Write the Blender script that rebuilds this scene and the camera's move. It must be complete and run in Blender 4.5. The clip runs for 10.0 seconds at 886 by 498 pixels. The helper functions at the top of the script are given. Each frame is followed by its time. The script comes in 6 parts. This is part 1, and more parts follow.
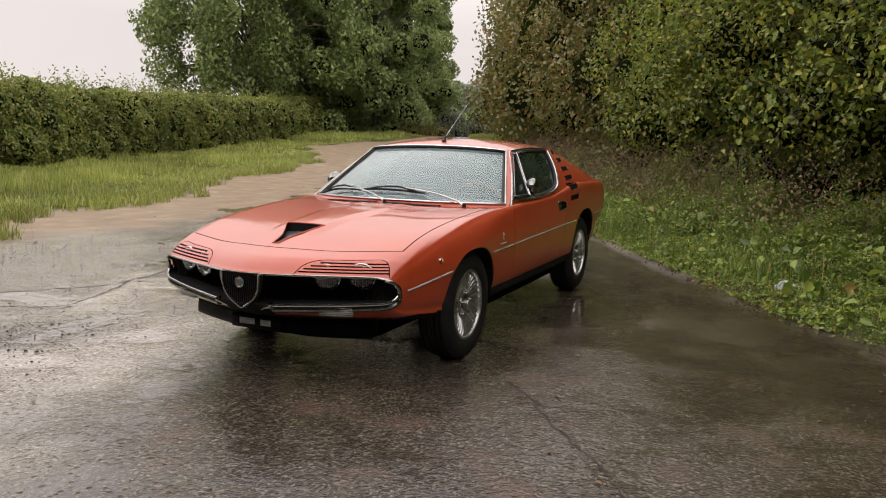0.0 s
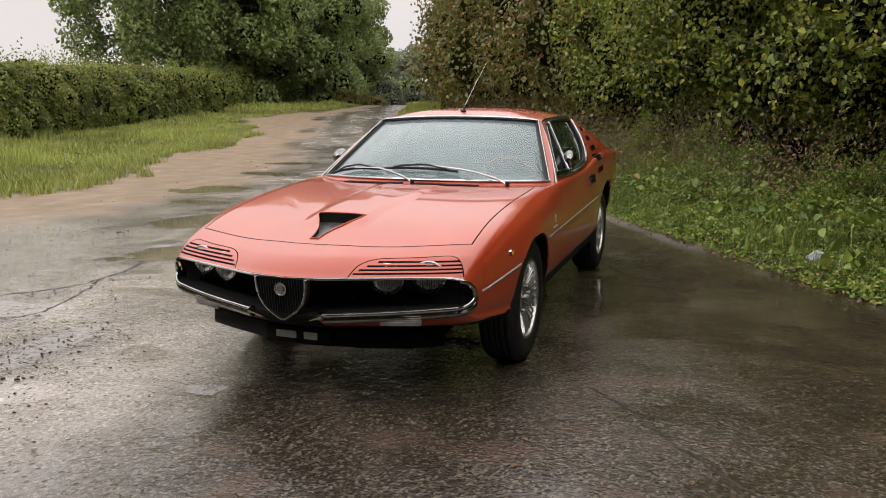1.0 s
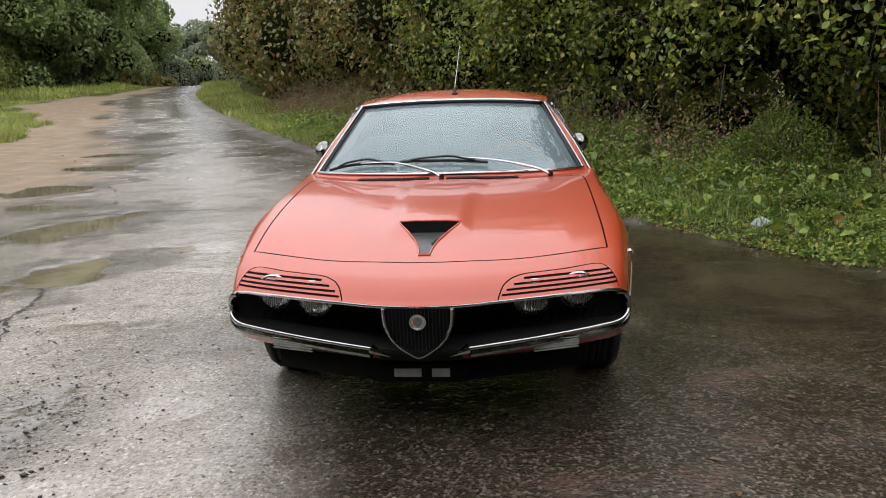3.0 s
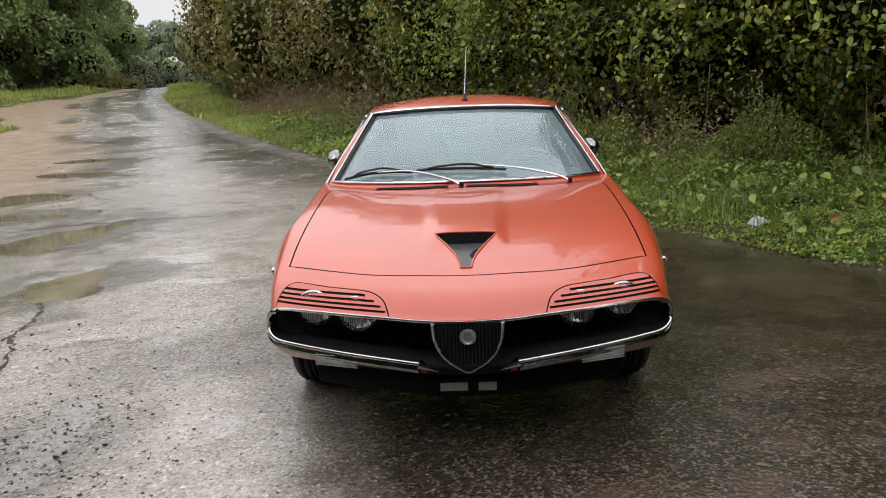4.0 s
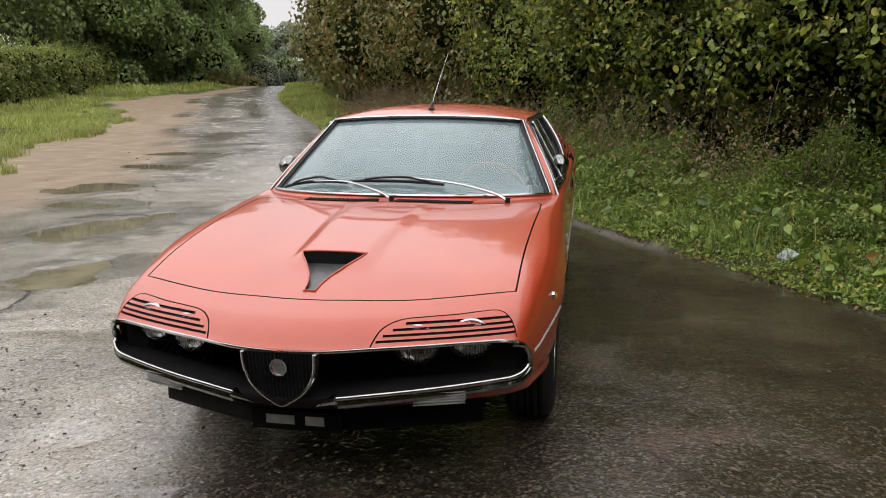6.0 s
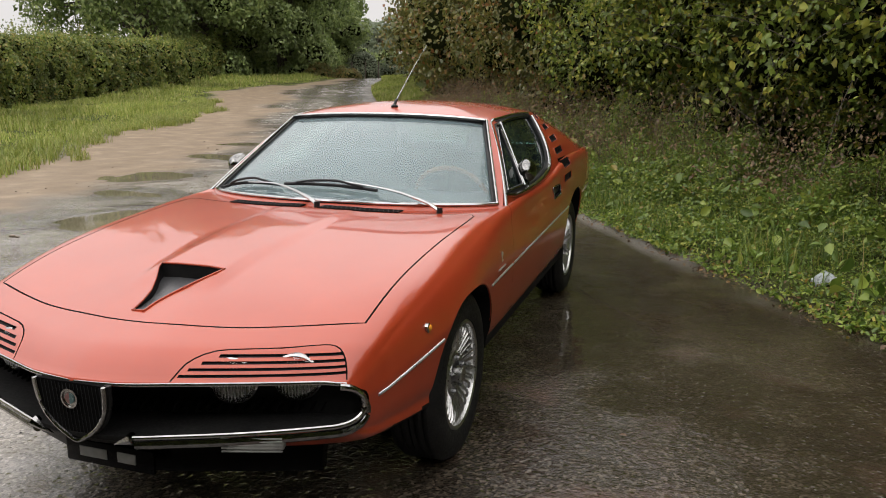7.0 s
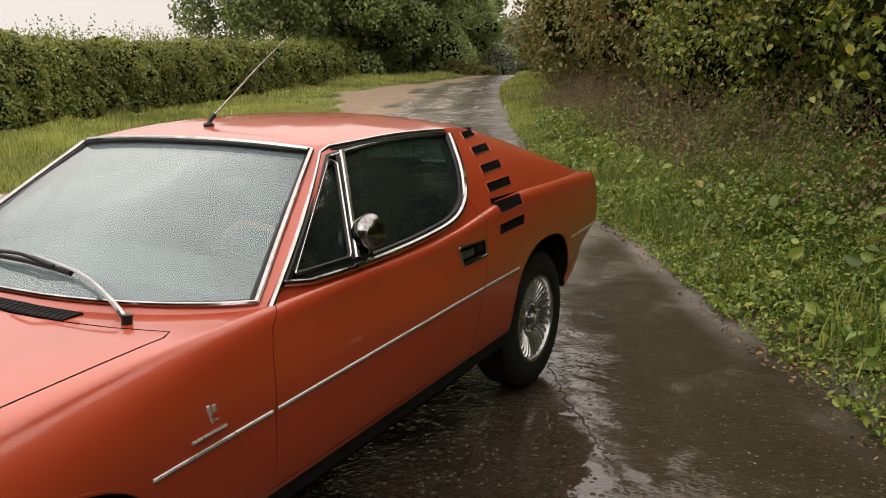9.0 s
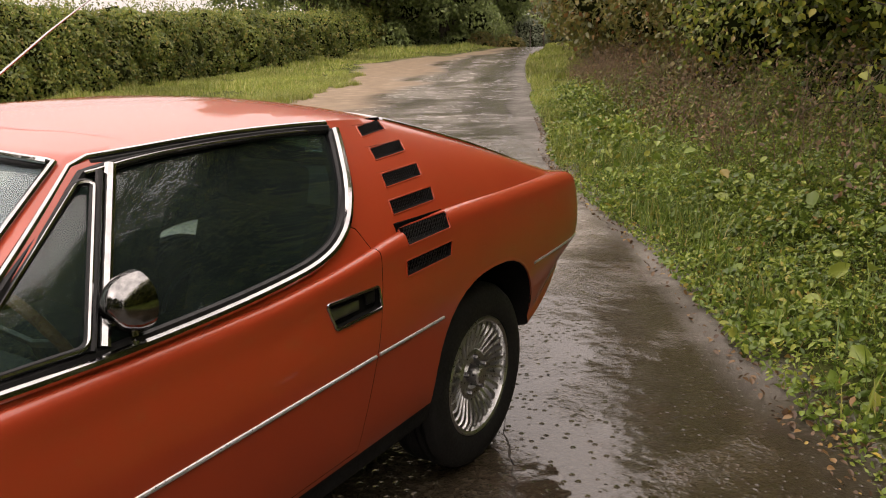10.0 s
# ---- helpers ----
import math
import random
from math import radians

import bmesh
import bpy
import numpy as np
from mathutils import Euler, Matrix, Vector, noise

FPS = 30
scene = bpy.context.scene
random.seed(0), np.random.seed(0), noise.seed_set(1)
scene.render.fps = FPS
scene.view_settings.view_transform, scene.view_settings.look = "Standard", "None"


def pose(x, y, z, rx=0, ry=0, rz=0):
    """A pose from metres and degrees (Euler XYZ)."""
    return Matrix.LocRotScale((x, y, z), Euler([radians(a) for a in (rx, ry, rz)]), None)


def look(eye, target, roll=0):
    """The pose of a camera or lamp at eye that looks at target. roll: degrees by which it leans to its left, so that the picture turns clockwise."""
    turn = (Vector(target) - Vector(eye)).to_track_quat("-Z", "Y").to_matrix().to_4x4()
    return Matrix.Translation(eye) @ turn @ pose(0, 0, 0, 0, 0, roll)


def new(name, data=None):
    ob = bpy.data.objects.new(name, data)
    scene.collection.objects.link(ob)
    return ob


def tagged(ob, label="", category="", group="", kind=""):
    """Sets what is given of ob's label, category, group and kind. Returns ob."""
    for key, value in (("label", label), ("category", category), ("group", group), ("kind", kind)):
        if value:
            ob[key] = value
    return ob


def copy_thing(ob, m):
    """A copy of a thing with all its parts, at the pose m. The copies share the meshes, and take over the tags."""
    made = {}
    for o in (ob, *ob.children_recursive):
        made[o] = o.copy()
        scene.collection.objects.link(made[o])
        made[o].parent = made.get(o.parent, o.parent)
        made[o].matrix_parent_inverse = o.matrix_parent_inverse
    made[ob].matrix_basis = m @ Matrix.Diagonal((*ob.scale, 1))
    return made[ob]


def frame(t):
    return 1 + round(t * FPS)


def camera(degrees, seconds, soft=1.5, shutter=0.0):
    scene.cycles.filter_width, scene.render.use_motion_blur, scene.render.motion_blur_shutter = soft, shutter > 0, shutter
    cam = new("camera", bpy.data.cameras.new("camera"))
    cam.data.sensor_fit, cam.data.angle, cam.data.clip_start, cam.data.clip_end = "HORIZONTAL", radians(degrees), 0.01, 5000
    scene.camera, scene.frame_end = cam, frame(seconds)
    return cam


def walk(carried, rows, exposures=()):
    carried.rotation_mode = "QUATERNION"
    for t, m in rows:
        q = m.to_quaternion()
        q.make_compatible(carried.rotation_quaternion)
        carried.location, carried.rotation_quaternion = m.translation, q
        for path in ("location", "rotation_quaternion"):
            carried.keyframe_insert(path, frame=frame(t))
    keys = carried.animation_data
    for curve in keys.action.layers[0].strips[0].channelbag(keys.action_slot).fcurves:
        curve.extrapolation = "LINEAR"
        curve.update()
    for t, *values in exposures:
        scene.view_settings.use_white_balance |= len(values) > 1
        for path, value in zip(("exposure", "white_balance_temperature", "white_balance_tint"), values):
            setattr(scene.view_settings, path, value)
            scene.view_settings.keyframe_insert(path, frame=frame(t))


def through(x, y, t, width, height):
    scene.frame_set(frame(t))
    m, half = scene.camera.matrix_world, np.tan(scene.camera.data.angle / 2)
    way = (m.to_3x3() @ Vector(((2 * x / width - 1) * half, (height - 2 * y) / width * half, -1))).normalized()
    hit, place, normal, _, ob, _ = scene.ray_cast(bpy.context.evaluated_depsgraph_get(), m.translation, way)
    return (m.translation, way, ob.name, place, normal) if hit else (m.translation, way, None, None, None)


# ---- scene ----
cam = camera(60.4, 10.0, soft=1.0)
PATH = [
    (0, (2.385, -3.832, 1.192), (1.548, -2.038, 0.911), 1.2),
    (0.5, (2.007, -3.619, 1.185), (1.236, -1.802, 0.863), 0.6),
    (1, (1.597, -3.531, 1.2), (0.926, -1.682, 0.84), -0.1),
    (1.5, (1.215, -3.498, 1.216), (0.672, -1.613, 0.826), -0.7),
    (2, (0.852, -3.425, 1.224), (0.446, -1.509, 0.817), -1.1),
    (2.5, (0.533, -3.375, 1.248), (0.264, -1.438, 0.83), -1.5),
    (3, (0.274, -3.341, 1.26), (0.12, -1.393, 0.832), -1.7),
    (4.5, (-0.005, -3.316, 1.326), (-0.075, -1.365, 0.892), -2.3),
    (5, (0.214, -3.274, 1.317), (0.073, -1.324, 0.893), -1.9),
    (5.5, (0.532, -3.167, 1.303), (0.286, -1.226, 0.889), -1.1),
    (7, (1.505, -2.457, 1.316), (0.889, -0.604, 0.887), 0.3),
    (7.5, (1.725, -2.081, 1.318), (0.997, -0.269, 0.884), 0.3),
    (8, (1.887, -1.635, 1.328), (1.062, 0.136, 0.898), -0.0),
    (8.5, (1.969, -1.164, 1.333), (1.061, 0.566, 0.909), -0.6),
    (9, (1.993, -0.639, 1.331), (1.024, 1.055, 0.895), -1.0),
    (9.5, (1.965, -0.138, 1.328), (0.955, 1.525, 0.864), -1.1),
    (10, (1.879, 0.343, 1.318), (0.848, 1.981, 0.816), -1.0),
]
walk(cam, [(t, look(eye, target, roll)) for t, eye, target, roll in PATH], [(0.0, 0.05, 6850, 18), (1.5, 0.05, 6550, 16), (3.0, 0.12, 6250, 14), (5.0, 0.13, 6300, 14), (7.0, 0.06, 6550, 14), (8.5, 0.05, 6950, 15), (10.0, 0.3, 7300, 24)])

# ---- world and light: an overcast, rainy afternoon ----
world = bpy.data.worlds.new("overcast_sky")
scene.world = world
world.use_nodes = True
wn, wl = world.node_tree.nodes, world.node_tree.links
sky = wn.new("ShaderNodeTexSky")
sky.sky_type, sky.sun_disc = "NISHITA", False
sky.sun_elevation, sky.sun_rotation = radians(38), radians(200)
sky.air_density, sky.dust_density, sky.ozone_density = 1.0, 6.0, 1.0
grey = wn.new("ShaderNodeHueSaturation")
grey.inputs["Saturation"].default_value = 0.12
grey.inputs["Value"].default_value = 0.085
wl.new(sky.outputs["Color"], grey.inputs["Color"])
cloud_at = wn.new("ShaderNodeTexCoord")
cloud = wn.new("ShaderNodeTexNoise")
cloud.inputs["Scale"].default_value, cloud.inputs["Detail"].default_value = 2.2, 5.0
wl.new(cloud_at.outputs["Generated"], cloud.inputs["Vector"])
cloud_tone = wn.new("ShaderNodeValToRGB")
cloud_tone.color_ramp.elements[0].position, cloud_tone.color_ramp.elements[1].position = 0.3, 0.72
cloud_tone.color_ramp.elements[0].color = (0.82, 0.815, 0.795, 1)
cloud_tone.color_ramp.elements[1].color = (0.93, 0.925, 0.9, 1)
wl.new(cloud.outputs["Fac"], cloud_tone.inputs["Fac"])
blend = wn.new("ShaderNodeMix")
blend.data_type = "RGBA"
blend.inputs["Factor"].default_value = 0.85
wl.new(grey.outputs["Color"], blend.inputs["A"])
wl.new(cloud_tone.outputs["Color"], blend.inputs["B"])
# an overcast sky is brightest overhead
up = wn.new("ShaderNodeSeparateXYZ")
wl.new(cloud_at.outputs["Generated"], up.inputs["Vector"])
rise = wn.new("ShaderNodeMapRange")
for key, value in zip(("From Min", "From Max", "To Min", "To Max"), (0.14, 0.6, 1.0, 2.5)):
    rise.inputs[key].default_value = value
wl.new(up.outputs["Z"], rise.inputs["Value"])
full = wn.new("ShaderNodeVectorMath")
full.operation = "SCALE"
wl.new(blend.outputs["Result"], full.inputs["Vector"])
wl.new(rise.outputs["Result"], full.inputs["Scale"])
wl.new(full.outputs["Vector"], wn["Background"].inputs["Color"])
wn["Background"].inputs["Strength"].default_value = 1.0
sun = new("sun", bpy.data.lights.new("sun", "SUN"))
sun.data.energy, sun.data.angle, sun.data.color = 0.6, radians(120), (1.0, 0.97, 0.93)
sun.matrix_world = look((0, 0, 30), (-1.5, 3, 6))

# ---- materials ----
def node_mat(name):
    m = bpy.data.materials.new(name)
    m.use_nodes = True
    return m, m.node_tree.nodes, m.node_tree.links, m.node_tree.nodes["Principled BSDF"]


def noise_node(n, l, scale, detail=4.0, rough=0.55, coord="Object"):
    at = n.new("ShaderNodeTexCoord")
    tex = n.new("ShaderNodeTexNoise")
    tex.inputs["Scale"].default_value, tex.inputs["Detail"].default_value, tex.inputs["Roughness"].default_value = scale, detail, rough
    l.new(at.outputs[coord], tex.inputs["Vector"])
    return tex


def ramp(n, l, source, stops):
    r = n.new("ShaderNodeValToRGB")
    while len(r.color_ramp.elements) < len(stops):
        r.color_ramp.elements.new(0.5)
    for e, (at, c) in zip(r.color_ramp.elements, stops):
        e.position, e.color = at, (*c, 1)
    l.new(source, r.inputs["Fac"])
    return r


def scalar(n, l, source, a, b, lo, hi):
    r = n.new("ShaderNodeMapRange")
    for k, v in zip(("From Min", "From Max", "To Min", "To Max"), (a, b, lo, hi)):
        r.inputs[k].default_value = v
    l.new(source, r.inputs["Value"])
    return r.outputs["Result"]


def mixed(n, l, fac, a, b):
    m = n.new("ShaderNodeMix")
    m.data_type = "RGBA"
    for value, slot in ((fac, "Factor"), (a, "A"), (b, "B")):
        if isinstance(value, (int, float)):
            m.inputs[slot].default_value = value
        elif isinstance(value, tuple):
            m.inputs[slot].default_value = (*value, 1)
        else:
            l.new(value, m.inputs[slot])
    return m.outputs["Result"]


def bumped(n, l, p, height, strength, distance, slot="Normal"):
    b = n.new("ShaderNodeBump")
    b.inputs["Strength"].default_value, b.inputs["Distance"].default_value = strength, distance
    l.new(height, b.inputs["Height"])
    l.new(b.outputs["Normal"], p.inputs[slot])
    return b


def surface(name, c0, c1, rough=(0.4, 0.6), metal=0.0, scale=8.0, bump=0.0, fine=120.0, coat=0.0, spec=0.5):
    """A plain worn surface: two tones at a coarse scale, fine grain in the gloss and the relief."""
    m, n, l, p = node_mat(name)
    coarse, grain = noise_node(n, l, scale), noise_node(n, l, fine, 3.0)
    l.new(ramp(n, l, coarse.outputs["Fac"], [(0.3, c0), (0.7, c1)]).outputs["Color"], p.inputs["Base Color"])
    l.new(scalar(n, l, grain.outputs["Fac"], 0.3, 0.7, *rough), p.inputs["Roughness"])
    p.inputs["Metallic"].default_value, p.inputs["Coat Weight"].default_value = metal, coat
    p.inputs["Specular IOR Level"].default_value = spec
    if bump:
        bumped(n, l, p, grain.outputs["Fac"], bump, 0.002)
    return m


def wet_paint():
    m, n, l, p = node_mat("orange_paint")
    coarse = noise_node(n, l, 3.0)
    l.new(ramp(n, l, coarse.outputs["Fac"], [(0.3, (0.375, 0.042, 0.0115)), (0.7, (0.425, 0.051, 0.014))]).outputs["Color"], p.inputs["Base Color"])
    p.inputs["Roughness"].default_value, p.inputs["Specular IOR Level"].default_value = 0.45, 0.4
    p.inputs["Coat Weight"].default_value, p.inputs["Coat Roughness"].default_value = 0.88, 0.02
    p.inputs["Coat IOR"].default_value = 1.5
    at = n.new("ShaderNodeTexCoord")
    drops = n.new("ShaderNodeTexVoronoi")
    drops.inputs["Scale"].default_value = 95.0
    l.new(at.outputs["Object"], drops.inputs["Vector"])
    bead = scalar(n, l, drops.outputs["Distance"], 0.0, 0.42, 1.0, 0.0)
    patchy = noise_node(n, l, 260.0, 2.0)
    mul = n.new("ShaderNodeMath")
    mul.operation = "MULTIPLY"
    l.new(bead, mul.inputs[0])
    l.new(scalar(n, l, patchy.outputs["Fac"], 0.52, 0.6, 0.0, 1.0), mul.inputs[1])
    bumped(n, l, p, mul.outputs[0], 0.12, 0.0012, "Coat Normal")
    return m


def glass_mat(name, tint, rough=0.0, mist=0.0):
    m, n, l, p = node_mat(name)
    p.inputs["Base Color"].default_value = (*tint, 1)
    p.inputs["Transmission Weight"].default_value, p.inputs["IOR"].default_value = 1.0, 1.62
    film = noise_node(n, l, 5.0, 6.0)
    l.new(scalar(n, l, film.outputs["Fac"], 0.35, 0.75, rough, rough + 0.02), p.inputs["Roughness"])
    if mist:
        # a thin breath of mist and rain film
        haze = n.new("ShaderNodeBsdfDiffuse")
        haze.inputs["Color"].default_value = (0.2, 0.26, 0.24, 1)
        mix = n.new("ShaderNodeMixShader")
        l.new(scalar(n, l, film.outputs["Fac"], 0.35, 0.7, 0.5 * mist, 1.6 * mist), mix.inputs["Fac"])
        l.new(p.outputs["BSDF"], mix.inputs[1])
        l.new(haze.outputs["BSDF"], mix.inputs[2])
        l.new(mix.outputs["Shader"], n["Material Output"].inputs["Surface"])
    return m


def leaf_mat(name, tones, through=0.3, gloss=0.35):
    """Leaves: each its own tone; light shines through a little; wet gloss."""
    m, n, l, p = node_mat(name)
    geo = n.new("ShaderNodeNewGeometry")
    tone = ramp(n, l, geo.outputs["Random Per Island"], tones)
    coarse = noise_node(n, l, 0.35, 3.0)
    shade = n.new("ShaderNodeHueSaturation")
    l.new(tone.outputs["Color"], shade.inputs["Color"])
    l.new(scalar(n, l, coarse.outputs["Fac"], 0.3, 0.7, 0.65, 1.3), shade.inputs["Value"])
    l.new(shade.outputs["Color"], p.inputs["Base Color"])
    p.inputs["Roughness"].default_value, p.inputs["Specular IOR Level"].default_value = gloss, 0.4
    thin = n.new("ShaderNodeBsdfTranslucent")
    l.new(shade.outputs["Color"], thin.inputs["Color"])
    mix = n.new("ShaderNodeMixShader")
    mix.inputs["Fac"].default_value = through
    l.new(p.outputs["BSDF"], mix.inputs[1])
    l.new(thin.outputs["BSDF"], mix.inputs[2])
    l.new(mix.outputs["Shader"], n["Material Output"].inputs["Surface"])
    return m


PAINT = wet_paint()
CHROME = surface("chrome", (0.32, 0.32, 0.32), (0.46, 0.46, 0.45), (0.07, 0.18), 1.0, 20)
# lighter copy of the chrome: a bright reflection put into its colour
BRIGHT = surface("brightened_chrome", (0.66, 0.66, 0.65), (0.74, 0.74, 0.73), (0.26, 0.34), 0.7, 40)
SCOOPGREY = surface("satin_black_plastic", (0.045, 0.045, 0.047), (0.07, 0.07, 0.072), (0.3, 0.45), 0, 25, 0.1)
# darker copy of the chrome: reflections of dark surroundings put into its colour
DARKENED_CHROME = surface("darkened_chrome", (0.14, 0.14, 0.14), (0.3, 0.3, 0.29), (0.05, 0.2), 1.0, 60, 0.1)
ALLOY = surface("cast_alloy", (0.42, 0.42, 0.41), (0.56, 0.56, 0.55), (0.24, 0.4), 1.0, 30, 0.15)
BLACK = surface("black_plastic", (0.006, 0.006, 0.0065), (0.012, 0.012, 0.0125), (0.35, 0.55), 0, 25, 0.1, spec=0.3)
# near-black: black mesh and slats, with recess shade put into the colour
DARK = surface("cavity_shade", (0.004, 0.004, 0.004), (0.008, 0.008, 0.008), (0.7, 0.9), 0, 9, spec=0.02)
RUBBER = surface("tyre_rubber", (0.006, 0.006, 0.006), (0.014, 0.0135, 0.013), (0.5, 0.75), 0, 14, 0.3, spec=0.25)
GUNMETAL = surface("grey_metal", (0.2, 0.2, 0.2), (0.3, 0.3, 0.3), (0.3, 0.45), 1.0, 15)
TRIMCLOTH = surface("dark_upholstery", (0.03, 0.034, 0.034), (0.055, 0.058, 0.056), (0.7, 0.9), 0, 12, 0.3)
DASHTOP = surface("dashboard_vinyl", (0.05, 0.052, 0.055), (0.08, 0.082, 0.085), (0.45, 0.6), 0, 10, 0.2)
WOODRIM = surface("steering_wheel_wood", (0.2, 0.09, 0.04), (0.3, 0.14, 0.06), (0.2, 0.35), 0, 18)
LENS = glass_mat("lamp_lens", (0.95, 0.95, 0.95), 0.08)
AMBER = surface("amber_plastic", (0.6, 0.22, 0.02), (0.7, 0.28, 0.03), (0.15, 0.25), 0, 20)
WHITEPAINT = surface("plate_white", (0.17, 0.17, 0.165), (0.22, 0.22, 0.21), (0.4, 0.5), 0, 40)


def pane_mat(name, tint, mist, tone, stretch=1.0, ior=1.5):
    """A thin pane: see-through and tinted, glossier at a slant, with mist in streaks that also carries painted sheen.
    """
    m, n, l, p = node_mat(name)
    clear = n.new("ShaderNodeBsdfTransparent")
    clear.inputs["Color"].default_value = (*tint, 1)
    shine = n.new("ShaderNodeBsdfGlossy")
    shine.inputs["Roughness"].default_value = 0.01
    # the same gloss from both faces of the pane
    slant = n.new("ShaderNodeLayerWeight")
    slant.inputs["Blend"].default_value = 0.5
    fifth = n.new("ShaderNodeMath")
    fifth.operation = "POWER"
    l.new(slant.outputs["Facing"], fifth.inputs[0])
    fifth.inputs[1].default_value = 5.0
    gloss = scalar(n, l, fifth.outputs[0], 0.0, 1.0, ((ior - 1) / (ior + 1)) ** 2, 1.0)
    at = n.new("ShaderNodeTexCoord")
    shift = n.new("ShaderNodeMapping")
    shift.inputs["Scale"].default_value = (1.0, stretch, 1.0)
    shift.inputs["Rotation"].default_value = (0, 0, 0.5)
    l.new(at.outputs["Object"], shift.inputs["Vector"])
    smear = n.new("ShaderNodeTexNoise")
    smear.inputs["Scale"].default_value, smear.inputs["Detail"].default_value = 1.6, 5.0
    l.new(shift.outputs["Vector"], smear.inputs["Vector"])
    haze = n.new("ShaderNodeBsdfDiffuse")
    haze.inputs["Color"].default_value = (*tone, 1)
    inner, outer = n.new("ShaderNodeMixShader"), n.new("ShaderNodeMixShader")
    l.new(scalar(n, l, smear.outputs["Fac"], 0.35, 0.7, *mist), inner.inputs["Fac"])
    l.new(clear.outputs["BSDF"], inner.inputs[1])
    l.new(haze.outputs["BSDF"], inner.inputs[2])
    l.new(gloss, outer.inputs["Fac"])
    l.new(inner.outputs["Shader"], outer.inputs[1])
    l.new(shine.outputs["BSDF"], outer.inputs[2])
    l.new(outer.outputs["Shader"], n["Material Output"].inputs["Surface"])
    return m


# the haze tones are mist, lightened further for reflected sky and foliage
TINT = pane_mat("tinted_glass", (0.5, 0.62, 0.59), (0.015, 0.05), (0.2, 0.27, 0.25), ior=1.6)
MIST_SHEEN = pane_mat("mist_sheen_windscreen", (0.86, 0.94, 0.93), (0.24, 0.13), (0.4, 0.51, 0.54), 3.2, 1.6)
RED = surface("red_enamel", (0.13, 0.06, 0.06), (0.16, 0.08, 0.07), (0.2, 0.3), 0, 30)
TEAL = surface("green_enamel", (0.05, 0.09, 0.09), (0.06, 0.11, 0.11), (0.2, 0.3), 0, 30)
CLEARGREY = surface("clear_lens_plastic", (0.16, 0.16, 0.15), (0.28, 0.28, 0.26), (0.12, 0.22), 0, 20)
SPOILER = surface("black_spoiler", (0.002, 0.002, 0.0022), (0.004, 0.004, 0.0042), (0.1, 0.18), 0, 14, spec=0.06)

# ---- mesh helpers ----
def mesh_from(verts, faces, name="m"):
    me = bpy.data.meshes.new(name)
    me.from_pydata([tuple(map(float, v)) for v in verts], [], faces)
    bm = bmesh.new()
    bm.from_mesh(me)
    bmesh.ops.recalc_face_normals(bm, faces=bm.faces)
    bm.to_mesh(me)
    bm.free()
    return me


def joined(meshes):
    """One mesh out of several; the first ones are used up."""
    bm = bmesh.new()
    for me in meshes:
        bm.from_mesh(me)
        bpy.data.meshes.remove(me)
    me = bpy.data.meshes.new("m")
    bm.to_mesh(me)
    bm.free()
    return me


def boolean(me, cutter, op="DIFFERENCE", keep=False, keep_cutter=False):
    """me cut by, joined with or limited to the cutter, as a new mesh."""
    a, b = new("a", me), new("b", cutter)
    mod = a.modifiers.new("cut", "BOOLEAN")
    mod.operation, mod.object, mod.solver = op, b, "MANIFOLD"
    out = bpy.data.meshes.new_from_object(a.evaluated_get(bpy.context.evaluated_depsgraph_get()))
    bpy.data.objects.remove(a)
    bpy.data.objects.remove(b)
    if not keep:
        bpy.data.meshes.remove(me)
    if not keep_cutter:
        bpy.data.meshes.remove(cutter)
    return out


def prism(outline, along, lo, hi):
    """A closed prism: a 2D outline carried along axis 'x', 'y' or 'z' from lo to hi."""
    k = "xyz".index(along)
    put = lambda p, d: [*p[:k], d, *p[k:]]
    n = len(outline)
    verts = [put(list(p), lo) for p in outline] + [put(list(p), hi) for p in outline]
    faces = [tuple(range(n)), tuple(range(n, 2 * n))] + [(i, (i + 1) % n, n + (i + 1) % n, n + i) for i in range(n)]
    return mesh_from(verts, faces)


def mirrored_mesh(me):
    out = me.copy()
    out.transform(Matrix.Scale(-1, 4, (1, 0, 0)))
    out.flip_normals()
    return out


def spline(points, n, closed=False):
    """n points along a smooth curve through the given ones."""
    p = np.array(points, float)
    if closed:
        p = np.vstack([p[-1], p, p[0], p[1]])
    else:
        p = np.vstack([2 * p[0] - p[1], p, 2 * p[-1] - p[-2]])
    spans = len(p) - 3
    out = []
    for u in np.linspace(0, spans, n, endpoint=not closed):
        k = min(int(u), spans - 1)
        f, (a, b, c, d) = u - k, p[k : k + 4]
        out.append(0.5 * (2 * b + (c - a) * f + (2 * a - 5 * b + 4 * c - d) * f * f + (3 * b - a - 3 * c + d) * f**3))
    return np.array(out)


